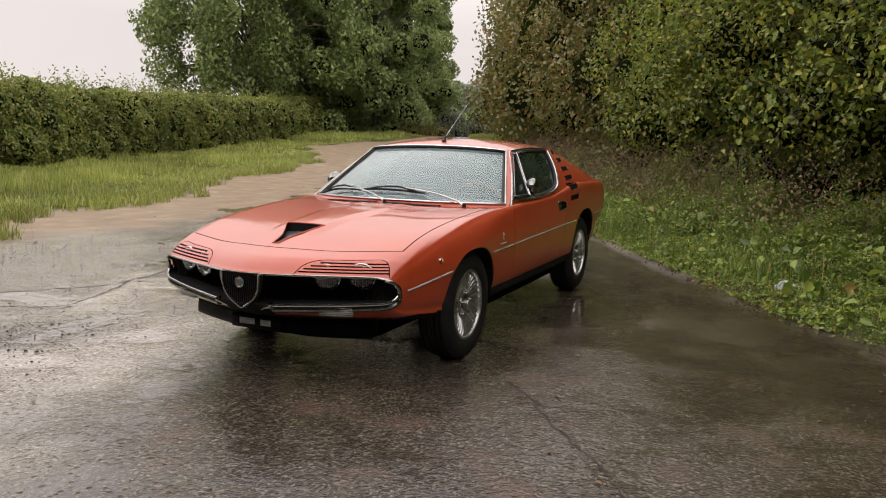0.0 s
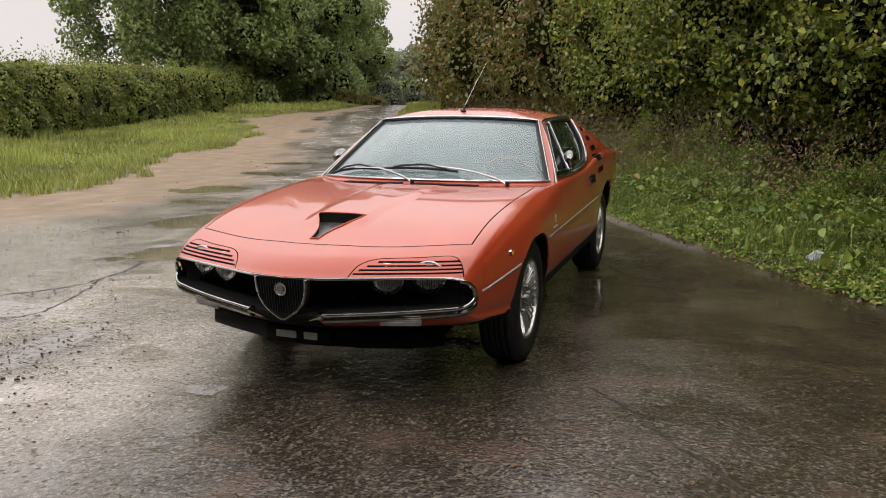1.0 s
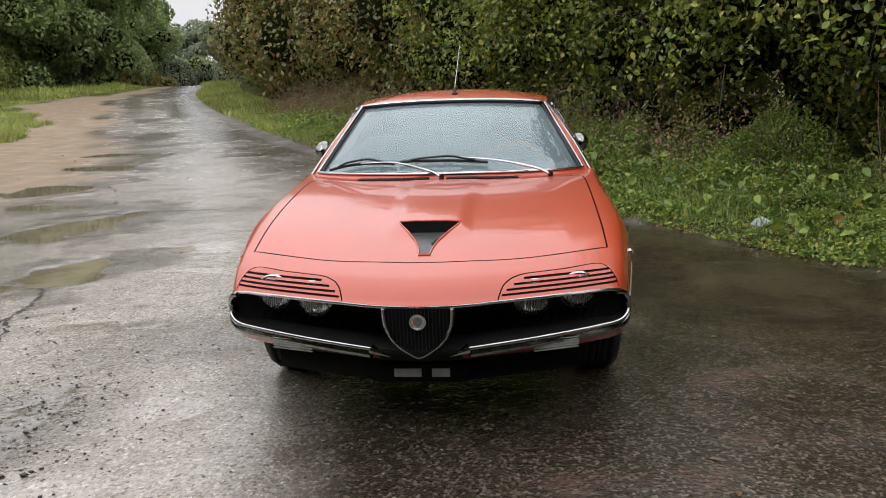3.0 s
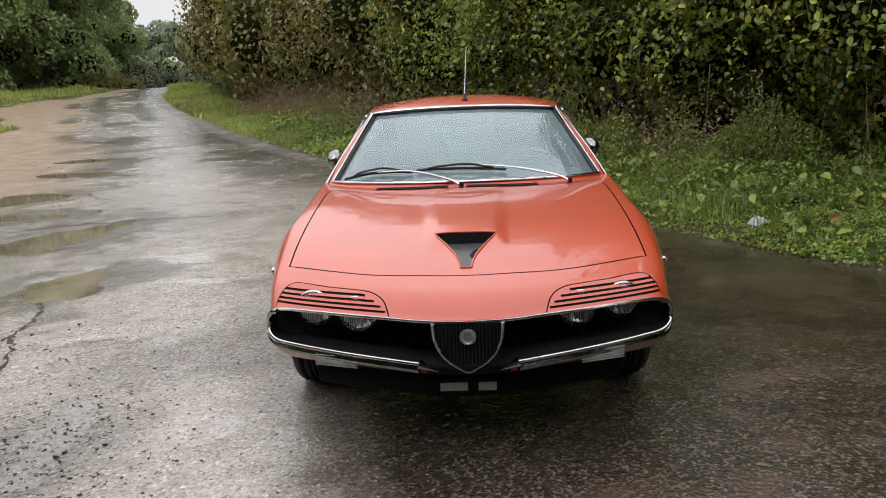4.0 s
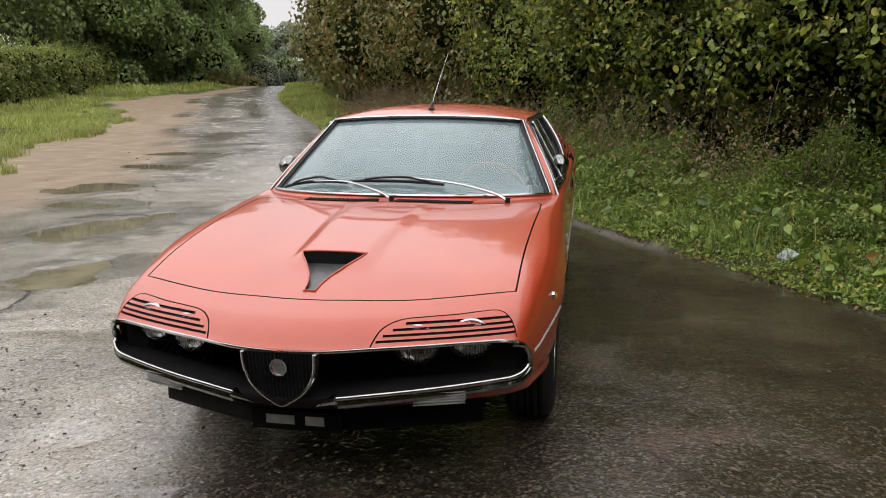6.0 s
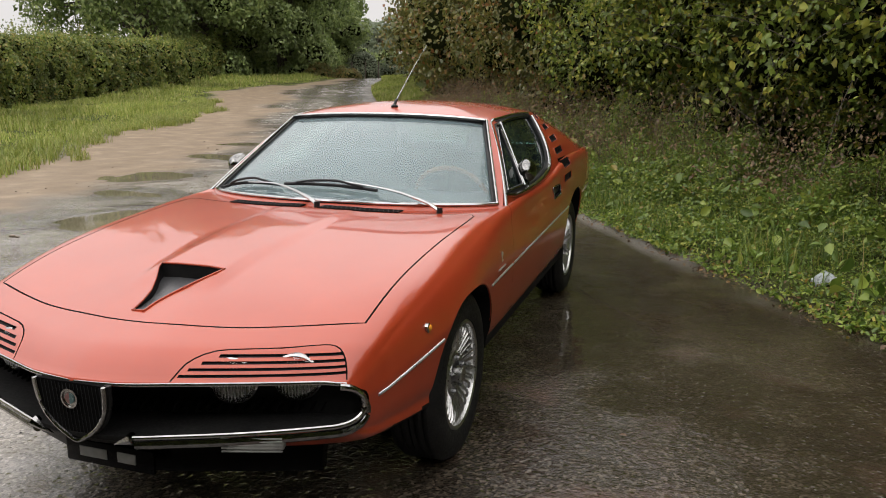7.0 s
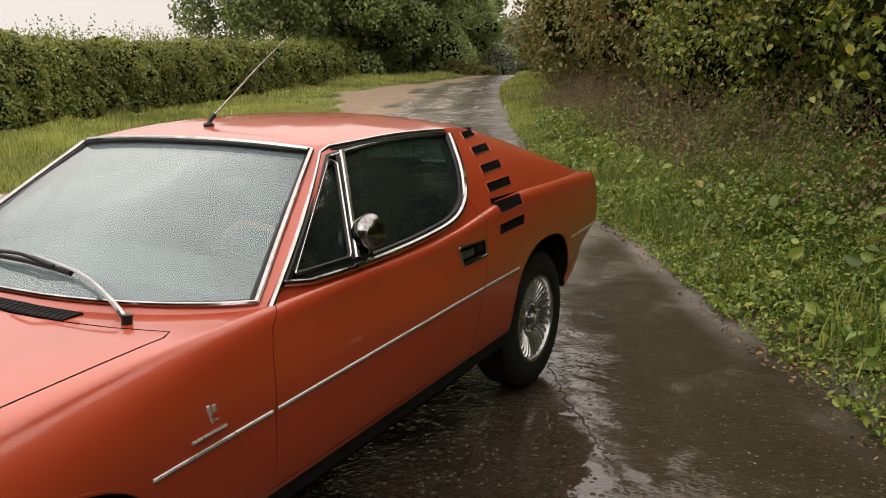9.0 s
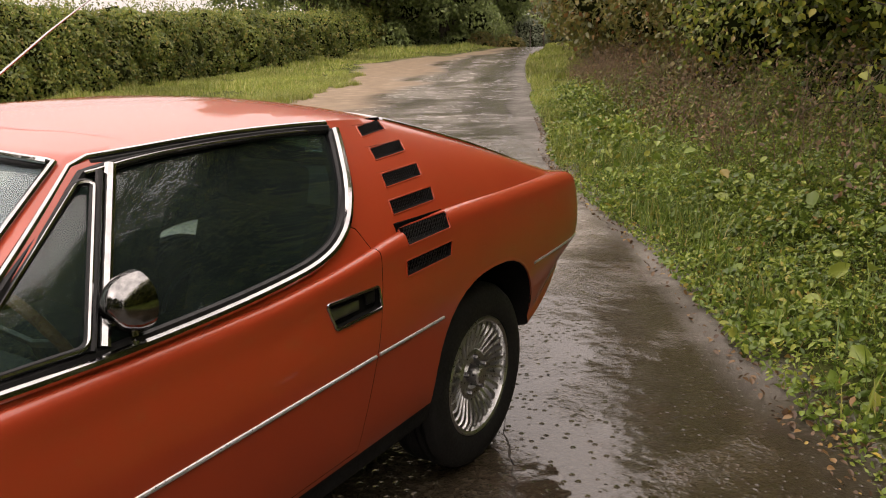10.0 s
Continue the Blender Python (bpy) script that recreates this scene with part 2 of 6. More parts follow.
def tube(points, radius, sides=8, closed=False, flat=1.0):
    """A round (or, with flat, oval) bar along points."""
    p = np.array(points, float)
    n = len(p)
    verts, faces = [], []
    up0 = Vector((0, 0, 1))
    for i in range(n):
        t = Vector(p[(i + 1) % n] - p[i - 1]) if closed else Vector(p[min(i + 1, n - 1)] - p[max(i - 1, 0)])
        t.normalize()
        ref = up0 if abs(t.z) < 0.95 else Vector((0, 1, 0))
        s = t.cross(ref).normalized()
        u = s.cross(t)
        r = radius(i / max(n - 1, 1)) if callable(radius) else radius
        for k in range(sides):
            a = 2 * math.pi * k / sides
            verts.append(Vector(p[i]) + (s * math.cos(a) + u * math.sin(a) * flat) * r)
    for i in range(n if closed else n - 1):
        for k in range(sides):
            a, b = i * sides + k, i * sides + (k + 1) % sides
            c, d = ((i + 1) % n) * sides + (k + 1) % sides, ((i + 1) % n) * sides + k
            faces.append((a, b, c, d))
    if not closed:
        faces += [tuple(range(sides)), tuple(range((n - 1) * sides, n * sides))]
    return mesh_from(verts, faces)


def turned(profile, sides=32, axis="x"):
    """A closed profile of (radius, offset) turned round an axis."""
    verts, faces, m = [], [], len(profile)
    for k in range(sides):
        a = 2 * math.pi * k / sides
        for r, o in profile:
            c, s = r * math.cos(a), r * math.sin(a)
            verts.append({"x": (o, c, s), "y": (c, o, s), "z": (c, s, o)}[axis])
    for k in range(sides):
        for j in range(m):
            faces.append((k * m + j, k * m + (j + 1) % m, ((k + 1) % sides) * m + (j + 1) % m, ((k + 1) % sides) * m + j))
    return mesh_from(verts, faces)


def box(cx, cy, cz, sx, sy, sz, bevel=0.0, turn=None, seg=2):
    bm = bmesh.new()
    bmesh.ops.create_cube(bm, size=1.0)
    bmesh.ops.scale(bm, vec=(sx, sy, sz), verts=bm.verts)
    if bevel:
        bmesh.ops.bevel(bm, geom=bm.edges, offset=bevel, segments=seg, affect="EDGES", profile=0.5)
    if turn:
        bmesh.ops.rotate(bm, matrix=turn.to_3x3(), verts=bm.verts)
    bmesh.ops.translate(bm, vec=(cx, cy, cz), verts=bm.verts)
    me = bpy.data.meshes.new("m")
    bm.to_mesh(me)
    bm.free()
    return me


def finish(me, material, sharp=32):
    me.materials.clear()
    me.materials.append(material)
    me.polygons.foreach_set("use_smooth", [True] * len(me.polygons))
    me.set_sharp_from_angle(angle=radians(sharp))
    return me


def part(name, me, material, parent, label="", sharp=32):
    ob = new(name, finish(me, material, sharp))
    ob.parent = parent
    me.name = name
    return tagged(ob, label) if label else ob


def thing(name, label, category, group="", kind="", at=(0, 0, 0)):
    ob = new(name)
    ob.location = at
    return tagged(ob, label, category, group, kind)


def lone(name, me, material, label, category, group="", kind="", sharp=32):
    return tagged(new(name, finish(me, material, sharp)), label, category, group, kind)

# ---- the ground: a wet lane and lay-by, a dirt strip, grass to both sides ----
RIGHT_EDGE = [(-90, 90), (-30, 30), (-8, 9.2), (-4.5, 7.0), (-1.2, 4.6), (0.4, 3.6), (1.4, 2.9), (2.0, 2.4), (2.85, 1.9), (3.65, 1.4), (5.4, 0.4), (7.1, -0.8), (9.7, -2.3), (11.5, -3.1), (14, -4.4), (17, -6.0), (24.3, -9.6), (32, -13.4), (36.5, -15.5), (39.5, -16.8), (43, -17.8), (46, -18.9), (60, -25), (90, -38), (1500, -640)]
TAR_EDGE = [(-90, -60), (-30, -16), (-6, -4.6), (-1, -5.0), (1.5, -5.4), (3.6, -5.2), (6.8, -6.0), (10.7, -7.4), (13.4, -8.4), (22, -12.6), (30, -17.2), (36, -20.2), (41, -20.9), (46, -21.4), (60, -27.5), (90, -41), (1500, -643)]
GRASS_EDGE = [(-90, -62), (-30, -18), (-6, -5.1), (-1, -5.7), (2, -6.3), (3.1, -6.7), (5.6, -7.7), (9.7, -10.6), (12, -11.3), (16.5, -12.9), (18.6, -14.1), (25, -17.4), (29.2, -20.3), (31, -22.0), (34, -22.7), (38, -22.2), (41, -21.9), (46, -21.9), (60, -28), (90, -42), (1500, -644)]
HOLLOWS = [(-5.85, 6.5, 0.42, 0.48, 0.034), (-3.95, 3.55, 0.34, 0.46, 0.036), (-3.62, 4.4, 0.2, 0.36, 0.025), (-4.85, 4.95, 0.4, 0.17, 0.024), (-2.84, 1.8, 0.27, 0.44, 0.034), (-6.5, 9.2, 0.6, 0.35, 0.03), (-7.4, 11.6, 0.55, 0.3, 0.026)]
# thin films of water standing on the tarmac
FILMS = [(-1.06, -0.58, 0.16, 0.15), (-1.62, -0.55, 0.14, 0.42), (-2.5, -0.15, 0.5, 0.16), (-0.46, -0.92, 0.12, 0.1), (-1.3, -1.25, 0.35, 0.16), (-1.85, 0.55, 0.3, 0.1), (-2.2, 2.6, 0.5, 0.2), (1.15, 3.0, 0.3, 0.6), (0.95, 1.6, 0.14, 0.5), (1.15, 2.2, 0.3, 0.8), (0.7, 3.9, 0.3, 0.7), (-1.75, 1.8, 0.4, 0.07)]
GROUND_Z = -0.012


def edge(table, y):
    ys, xs = zip(*table)
    return np.interp(y, ys, xs)


def wave(x, y, scale, seed=0.0):
    """Uneven value noise about -1 to 1 in five octaves; scale: a sixth of the largest lumps."""
    x, y = np.asarray(x, float), np.asarray(y, float)
    out = np.zeros(np.broadcast(x, y).shape)
    whole = int(abs(seed) * 1009) + 17

    def dice(i, j, k):
        h = (i * 374761393 + j * 668265263 + (whole + k * 7919) * 2246822519) & 0xFFFFFFFF
        h = ((h ^ (h >> 13)) * 1274126177) & 0xFFFFFFFF
        return ((h ^ (h >> 16)) & 0xFFFF) / 32767.5 - 1.0

    for k in range(5):
        f, a = 1.93**k / (scale * 3.0), 0.6 + 1.1 * k + seed
        u, v = (x * math.cos(a) + y * math.sin(a)) * f, (y * math.cos(a) - x * math.sin(a)) * f
        iu, iv = np.floor(u).astype(np.int64), np.floor(v).astype(np.int64)
        fu, fv = u - iu, v - iv
        fu, fv = fu * fu * (3 - 2 * fu), fv * fv * (3 - 2 * fv)
        low = dice(iu, iv, k) * (1 - fu) + dice(iu + 1, iv, k) * fu
        high = dice(iu, iv + 1, k) * (1 - fu) + dice(iu + 1, iv + 1, k) * fu
        out = out + (low * (1 - fv) + high * fv) * 0.55**k
    return out * 0.8


def ease(v):
    """0 to 1 with a soft start and end."""
    v = np.clip(v, 0, 1)
    return v * v * (3 - 2 * v)


def zones(x, y):
    """How much of tarmac, dirt and grass there is at a place, and the signed way past the verge's edge."""
    right = (x - edge(RIGHT_EDGE, y)) * 0.86 + 0.07 * wave(x, y, 0.5, 1.0) + 0.035 * wave(x, y, 0.13, 2.0)
    left = (edge(GRASS_EDGE, y) - x) * 0.86 + 0.75 * wave(x, y, 1.2, 3.0) + 0.3 * wave(x, y, 0.25, 4.0)
    dirt = (edge(TAR_EDGE, y) - x) * 0.86 + 0.9 * wave(x, y, 1.3, 5.0) + 0.35 * wave(x, y, 0.3, 6.0)
    grass = np.clip(np.maximum(right / 0.12, left / 0.25), 0, 1)
    mud = np.clip(dirt / 0.9 + 0.4, 0, 1) * (1 - grass)
    return grass, mud, right, left


def height(x, y):
    x, y = np.asarray(x, float), np.asarray(y, float)
    d = np.hypot(x, y)
    # the lane climbs towards its bend, then the land levels out
    z = GROUND_Z + 0.00075 * np.clip(d - 7, 0, 45) ** 2 + 0.005 * np.clip(d - 52, 0, 400)
    grass, mud, right, left = zones(x, y)
    z = z + 0.05 * np.clip(right / 0.15, 0, 1) + np.clip(right - 0.2, 0, 3) * 0.06 + 0.04 * np.clip(left / 0.6, 0, 1)
    z = z + grass * 0.025 * wave(x, y, 0.4, 7.0) + mud * (0.012 * wave(x, y, 0.3, 8.0) * np.clip((x + 6.5) / 0.5, 0, 1) * np.clip((8 - y) / 0.5, 0, 1) + 0.02 * wave(x, y, 1.1, 9.0))
    z = z + (1 - grass) * (0.004 * wave(x, y, 1.7, 10.0) + 0.0012 * wave(x, y, 0.16, 11.0))
    # wheel ruts in the lane beyond the car
    off = (x - edge(RIGHT_EDGE, y)) * 0.9
    for at in (-1.7, -3.1, -4.6):
        z = z - 0.02 * np.exp(-(((off - at) / 0.22) ** 2)) * np.clip((y - 9) / 6, 0, 1) * (1 - grass) * (0.6 + 0.4 * wave(x, y, 1.5, 12.0))
    for cx, cy, rx, ry, deep in HOLLOWS:
        q = ((x - cx) / rx) ** 2 + ((y - cy) / ry) ** 2
        q = q + np.clip(q * 1.4, 0, 1) * (1.3 * wave(x, y, 0.3, cx) + 0.9 * wave(x, y, 0.1, cy))
        z = z - deep * np.exp(-np.maximum(q, 0) ** 2 * 0.7)
    # broken edge of the old surface layer
    step = (x + 2.6 + 0.45 * (y - 0.4) + 0.18 * wave(x, y, 0.5, 13.0) + 0.05 * wave(x, y, 0.12, 14.0))
    z = z - 0.012 / (1 + np.exp(np.clip(step * 45, -60, 60))) * np.exp(-(((y - 0.6) / 2.2) ** 4))
    return z


def lines(spans, far, count):
    """Grid lines: even steps over the spans (start, end, step), widening outwards to far at both ends."""
    mid = np.concatenate([np.arange(a, b - step * 0.5, step) for a, b, step in spans])
    grow = lambda first: np.geomspace(first, far, count)
    return np.r_[mid[0] - grow(spans[0][2])[::-1], mid, mid[-1] + grow(spans[-1][2])]


gx = lines([(-28, -6.5, 0.25), (-6.5, 3.6, 0.05), (3.6, 6, 0.12)], 1500, 40)
gy = lines([(-5, -3.2, 0.12), (-3.2, 8, 0.05), (8, 50, 0.28)], 1500, 40)
GX, GY = np.meshgrid(gx, gy)
GZ = height(GX, GY)
ground_mesh = bpy.data.meshes.new("ground")
_nx, _ny = len(gx), len(gy)
_idx = np.arange(_nx * _ny).reshape(_ny, _nx)
_quads = np.stack([_idx[:-1, :-1], _idx[:-1, 1:], _idx[1:, 1:], _idx[1:, :-1]], -1).reshape(-1, 4)
ground_mesh.vertices.add(_nx * _ny)
ground_mesh.vertices.foreach_set("co", np.stack([GX, GY, GZ], -1).ravel())
ground_mesh.loops.add(_quads.size)
ground_mesh.loops.foreach_set("vertex_index", _quads.ravel().astype(np.int32))
ground_mesh.polygons.add(len(_quads))
ground_mesh.polygons.foreach_set("loop_start", np.arange(0, _quads.size, 4, dtype=np.int32))
ground_mesh.update(calc_edges=True)
ground_mesh.validate()
_g, _m, _r, _l = zones(GX, GY)
_step = GX + 2.6 + 0.45 * (GY - 0.4) + 0.18 * wave(GX, GY, 0.5, 13.0) + 0.05 * wave(GX, GY, 0.12, 14.0)
_old = 1 / (1 + np.exp(np.clip(_step * 25, -60, 60))) * np.exp(-(((GY - 0.6) / 2.6) ** 4))
_dark = np.exp(-(((GX + 1.75) / 0.42) ** 2 + ((GY + 0.85) / 0.5) ** 2 + 0.7 * wave(GX, GY, 0.3, 41.0)) ** 2)
_old = np.maximum(_old * 0.6, _dark)
# ragged dark grit round the hollows
for _cx, _cy, _rx, _ry, _deep in HOLLOWS:
    _q = np.sqrt(((GX - _cx) / (_rx * 2.0 + 0.1)) ** 2 + ((GY - _cy) / (_ry * 2.0 + 0.1)) ** 2) + 0.55 * wave(GX, GY, 0.16, _cx) + 0.25 * wave(GX, GY, 0.05, _cy)
    _old = np.maximum(_old, np.clip((1.0 - _q) / 0.25, 0, 1))
_silt = np.exp(-((np.minimum(_r, 0) / 2.0) ** 2)) * np.clip(0.75 + 0.5 * wave(GX, GY, 0.8, 15.0), 0, 1)
# a made-up edge strip of pale concrete, a pale silty film with sky sheen painted in, and dark wet ruts
_off = (GX - edge(RIGHT_EDGE, GY)) * 0.9
_far = np.clip((GY - 8) / 4, 0, 1) * np.clip((50 - GY) / 4, 0, 1)
_near = np.clip((GY - 0.5) / 2, 0, 1) * (1 - _far) * np.clip(0.35 + 1.6 * wave(GX, GY, 0.5, 48.0), 0, 1)
_strip = np.clip((_off + 0.22 + 0.4 * _far + 0.12 * wave(GX, GY, 1.4, 42.0)) / 0.12, 0, 1) * np.maximum(_far, _near) * (1 - _g)
# the pale colour stops where reflected sky gives way to reflected car and thicket
_side = -0.72 - 0.34 * (np.minimum(GY, 0.2) + 0.3) + 0.25 * np.clip(GY - 0.2, 0, 3.4) + 0.1 * wave(GX, GY, 0.2, 46.0) + 0.05 * wave(GX, GY, 0.05, 47.0)
_silt_sheen = np.clip((_side + 0.25 - GX) / 0.5, 0, 1) * np.clip(0.9 + 0.6 * wave(GX, GY, 1.3, 43.0) + 0.5 * wave(GX, GY, 0.35, 44.0), 0.15, 1)
_along = wave(GX * 0.93 + GY * 0.36, (GY * 0.93 - GX * 0.36) * 0.25, 0.9, 45.0)
_rut = sum(np.exp(-(((_off - at - 0.25 * _along) / w) ** 2)) for at, w in ((-1.7, 0.4), (-3.1, 0.45), (-4.4, 0.3))) * np.clip((GY - 10) / 8, 0, 1)
_rut = np.clip(_rut * (0.55 + 0.9 * _along), 0, 1)
_film = np.zeros_like(GX)
for _cx, _cy, _rx, _ry in FILMS:
    _q = np.sqrt(((GX - _cx) / _rx) ** 2 + ((GY - _cy) / _ry) ** 2) + 0.5 * wave(GX, GY, 0.12, _cx + 3) + 0.2 * wave(GX, GY, 0.04, _cy + 3)
    _film = np.maximum(_film, np.clip((1.1 - _q) / 0.22, 0, 1))
film_of = ground_mesh.attributes.new("film", "FLOAT", "POINT")
# wet far lane: flat water patches, right third darkened for the thicket's reflection
_lane = np.clip((GY - 5) / 4, 0, 1) * np.clip((50 - GY) / 4, 0, 1) * (1 - _g) * (1 - _m)
_flat = np.clip((wave(GX, GY, 0.3, 61.0) + 0.5 * wave(GX, GY, 1.0, 62.0) + 0.5 * _rut - 0.12) / 0.12, 0, 1) * _lane
_silt_sheen = _silt_sheen * (1 - 0.12 * _lane) * (1 - _strip) * (1 - 0.85 * _lane * ease((_off + 2.1 + 0.4 * wave(GX, GY, 0.8, 63.0)) / 0.7))
_rut = np.maximum(_rut, 0.28 * _flat)
film_of.data.foreach_set("value", np.maximum(_film, _flat).ravel().astype(np.float32))
wear = ground_mesh.color_attributes.new("wear", "FLOAT_COLOR", "POINT")
wear.data.foreach_set("color", np.stack([_strip, _silt_sheen, _rut, np.clip((GY - 2.5) / 5, 0, 1)], -1).ravel().astype(np.float32))
mask = ground_mesh.color_attributes.new("zones", "FLOAT_COLOR", "POINT")
mask.data.foreach_set("color", np.stack([_g, _m, _old, _silt], -1).ravel().astype(np.float32))


def ground_mat():
    """Wet tarmac with coarse chippings, sandy mud, and soil under the grass, laid by the zones of the sheet."""
    m, n, l, p = node_mat("wet_ground")
    at = n.new("ShaderNodeAttribute")
    at.attribute_name = "zones"
    split = n.new("ShaderNodeSeparateColor")
    l.new(at.outputs["Color"], split.inputs["Color"])
    grass, mud, old = (split.outputs[k] for k in ("Red", "Green", "Blue"))
    co = n.new("ShaderNodeTexCoord")
    chips = n.new("ShaderNodeTexVoronoi")
    chips.inputs["Scale"].default_value = 90.0
    l.new(co.outputs["Object"], chips.inputs["Vector"])
    stains, patches, grit, swell = noise_node(n, l, 0.55, 5.0), noise_node(n, l, 2.4, 5.0), noise_node(n, l, 75.0, 5.0, 0.75), noise_node(n, l, 7.0, 4.0)
    tar0 = ramp(n, l, chips.outputs["Color"], [(0.0, (0.008, 0.006, 0.0042)), (0.6, (0.023, 0.017, 0.012)), (1.0, (0.15, 0.122, 0.094))]).outputs["Color"]
    tar1 = ramp(n, l, chips.outputs["Color"], [(0.0, (0.015, 0.0112, 0.008)), (0.6, (0.04, 0.031, 0.022)), (1.0, (0.2, 0.168, 0.13))]).outputs["Color"]
    tar = mixed(n, l, scalar(n, l, stains.outputs["Fac"], 0.42, 0.6, 0.0, 1.0), tar0, tar1)
    red = mixed(n, l, scalar(n, l, patches.outputs["Fac"], 0.55, 0.66, 0.0, 0.55), tar, (0.1, 0.052, 0.04))
    sandy = ramp(n, l, patches.outputs["Fac"], [(0.3, (0.17, 0.127, 0.086)), (0.55, (0.235, 0.18, 0.126)), (0.75, (0.32, 0.255, 0.185))]).outputs["Color"]
    loose = ramp(n, l, chips.outputs["Color"], [(0.0, (0.03, 0.025, 0.02)), (0.7, (0.09, 0.075, 0.06)), (1.0, (0.2, 0.17, 0.14))]).outputs["Color"]
    soil = ramp(n, l, grit.outputs["Fac"], [(0.3, (0.03, 0.034, 0.01)), (0.7, (0.07, 0.088, 0.022))]).outputs["Color"]
    red = mixed(n, l, scalar(n, l, at.outputs["Alpha"], 0.0, 1.0, 0.0, 0.75), red, (0.05, 0.036, 0.017))
    worn = n.new("ShaderNodeAttribute")
    worn.attribute_name = "wear"
    part_of = n.new("ShaderNodeSeparateColor")
    l.new(worn.outputs["Color"], part_of.inputs["Color"])
    # pale chippings, brightened for the sky's reflection on the wet film
    sheen_silt = ramp(n, l, chips.outputs["Color"], [(0.0, (0.08, 0.069, 0.055)), (0.3, (0.29, 0.26, 0.22)), (0.8, (0.42, 0.38, 0.325)), (1.0, (0.7, 0.65, 0.58))]).outputs["Color"]
    sheen_silt = mixed(n, l, scalar(n, l, swell.outputs["Fac"], 0.5, 0.66, 0.0, 0.38), sheen_silt, (0.15, 0.12, 0.088))
    red = mixed(n, l, scalar(n, l, part_of.outputs["Green"], 0.0, 1.0, 0.0, 0.85), red, sheen_silt)
    red = mixed(n, l, scalar(n, l, part_of.outputs["Blue"], 0.0, 0.7, 0.0, 0.92), red, (0.022, 0.018, 0.014))
    red = mixed(n, l, scalar(n, l, part_of.outputs["Red"], 0.0, 1.0, 0.0, 0.9), red, (0.2, 0.185, 0.165))
    base = mixed(n, l, grass, mixed(n, l, mud, mixed(n, l, scalar(n, l, old, 0.0, 1.0, 0.0, 0.85), red, loose), sandy), soil)
    wet = scalar(n, l, patches.outputs["Fac"], 0.35, 0.65, 0.35, 0.55)
    p.inputs["Specular IOR Level"].default_value = 0.06
    rough = n.new("ShaderNodeMix")
    l.new(grass, rough.inputs["Factor"])
    l.new(wet, rough.inputs["A"])
    rough.inputs["B"].default_value = 0.85
    rough2 = n.new("ShaderNodeMix")
    l.new(scalar(n, l, mud, 0.0, 1.0, 0.0, 0.75), rough2.inputs["Factor"])
    l.new(rough.outputs["Result"], rough2.inputs["A"])
    rough2.inputs["B"].default_value = 0.55
    l.new(rough2.outputs["Result"], p.inputs["Roughness"])
    film = n.new("ShaderNodeMath")
    film.operation = "MULTIPLY"
    dry = n.new("ShaderNodeMath")
    dry.operation = "SUBTRACT"
    dry.inputs[0].default_value = 1.0
    l.new(grass, dry.inputs[1])
    l.new(dry.outputs[0], film.inputs[0])
    l.new(scalar(n, l, part_of.outputs["Green"], 0.0, 0.6, 0.9, 1.0), film.inputs[1])
    bare = n.new("ShaderNodeMath")
    bare.operation = "MULTIPLY"
    l.new(film.outputs[0], bare.inputs[0])
    kerbside = n.new("ShaderNodeMath")
    kerbside.operation = "MULTIPLY"
    l.new(scalar(n, l, mud, 0.0, 0.8, 1.0, 0.02), kerbside.inputs[0])
    l.new(scalar(n, l, part_of.outputs["Red"], 0.0, 1.0, 1.0, 0.15), kerbside.inputs[1])
    l.new(kerbside.outputs[0], bare.inputs[1])
    l.new(bare.outputs[0], p.inputs["Coat Weight"])
    # along the far lane the ruts hold still water and the crowns between are only damp
    crown = n.new("ShaderNodeMath")
    crown.operation = "MULTIPLY"
    l.new(worn.outputs["Alpha"], crown.inputs[0])
    l.new(scalar(n, l, part_of.outputs["Blue"], 0.1, 0.6, 0.2, 0.0), crown.inputs[1])
    gloss = n.new("ShaderNodeMath")
    l.new(scalar(n, l, patches.outputs["Fac"], 0.35, 0.65, 0.02, 0.09), gloss.inputs[0])
    l.new(crown.outputs[0], gloss.inputs[1])
    l.new(gloss.outputs[0], p.inputs["Coat Roughness"])
    p.inputs["Coat IOR"].default_value = 1.62
    h1 = n.new("ShaderNodeMath")
    h1.operation = "MULTIPLY_ADD"
    l.new(chips.outputs["Distance"], h1.inputs[0])
    h1.inputs[1].default_value = -0.6
    l.new(grit.outputs["Fac"], h1.inputs[2])
    h2 = n.new("ShaderNodeMath")
    h2.operation = "MULTIPLY_ADD"
    l.new(swell.outputs["Fac"], h2.inputs[0])
    h2.inputs[1].default_value = 1.2
    l.new(h1.outputs[0], h2.inputs[2])
    # gentle waves of the wet surface under the grain
    rolling = n.new("ShaderNodeMath")
    rolling.operation = "MULTIPLY"
    l.new(worn.outputs["Alpha"], rolling.inputs[0])
    l.new(scalar(n, l, mud, 0.0, 0.6, 1.0, 0.05), rolling.inputs[1])
    broad = noise_node(n, l, 3.2, 3.0)
    h3 = n.new("ShaderNodeMath")
    h3.operation = "MULTIPLY_ADD"
    l.new(broad.outputs["Fac"], h3.inputs[0])
    l.new(scalar(n, l, rolling.outputs[0], 0.0, 1.0, 1.5, 4.0), h3.inputs[1])
    l.new(h2.outputs[0], h3.inputs[2])
    relief = bumped(n, l, p, h3.outputs[0], 0.75, 0.006)
    l.new(scalar(n, l, mud, 0.0, 1.0, 0.75, 0.22), relief.inputs["Strength"])
    # standing water smooths the grain in patches, most of all on the low side by the verge
    film_at = noise_node(n, l, 1.1, 6.0, 0.6)
    lower = n.new("ShaderNodeMath")
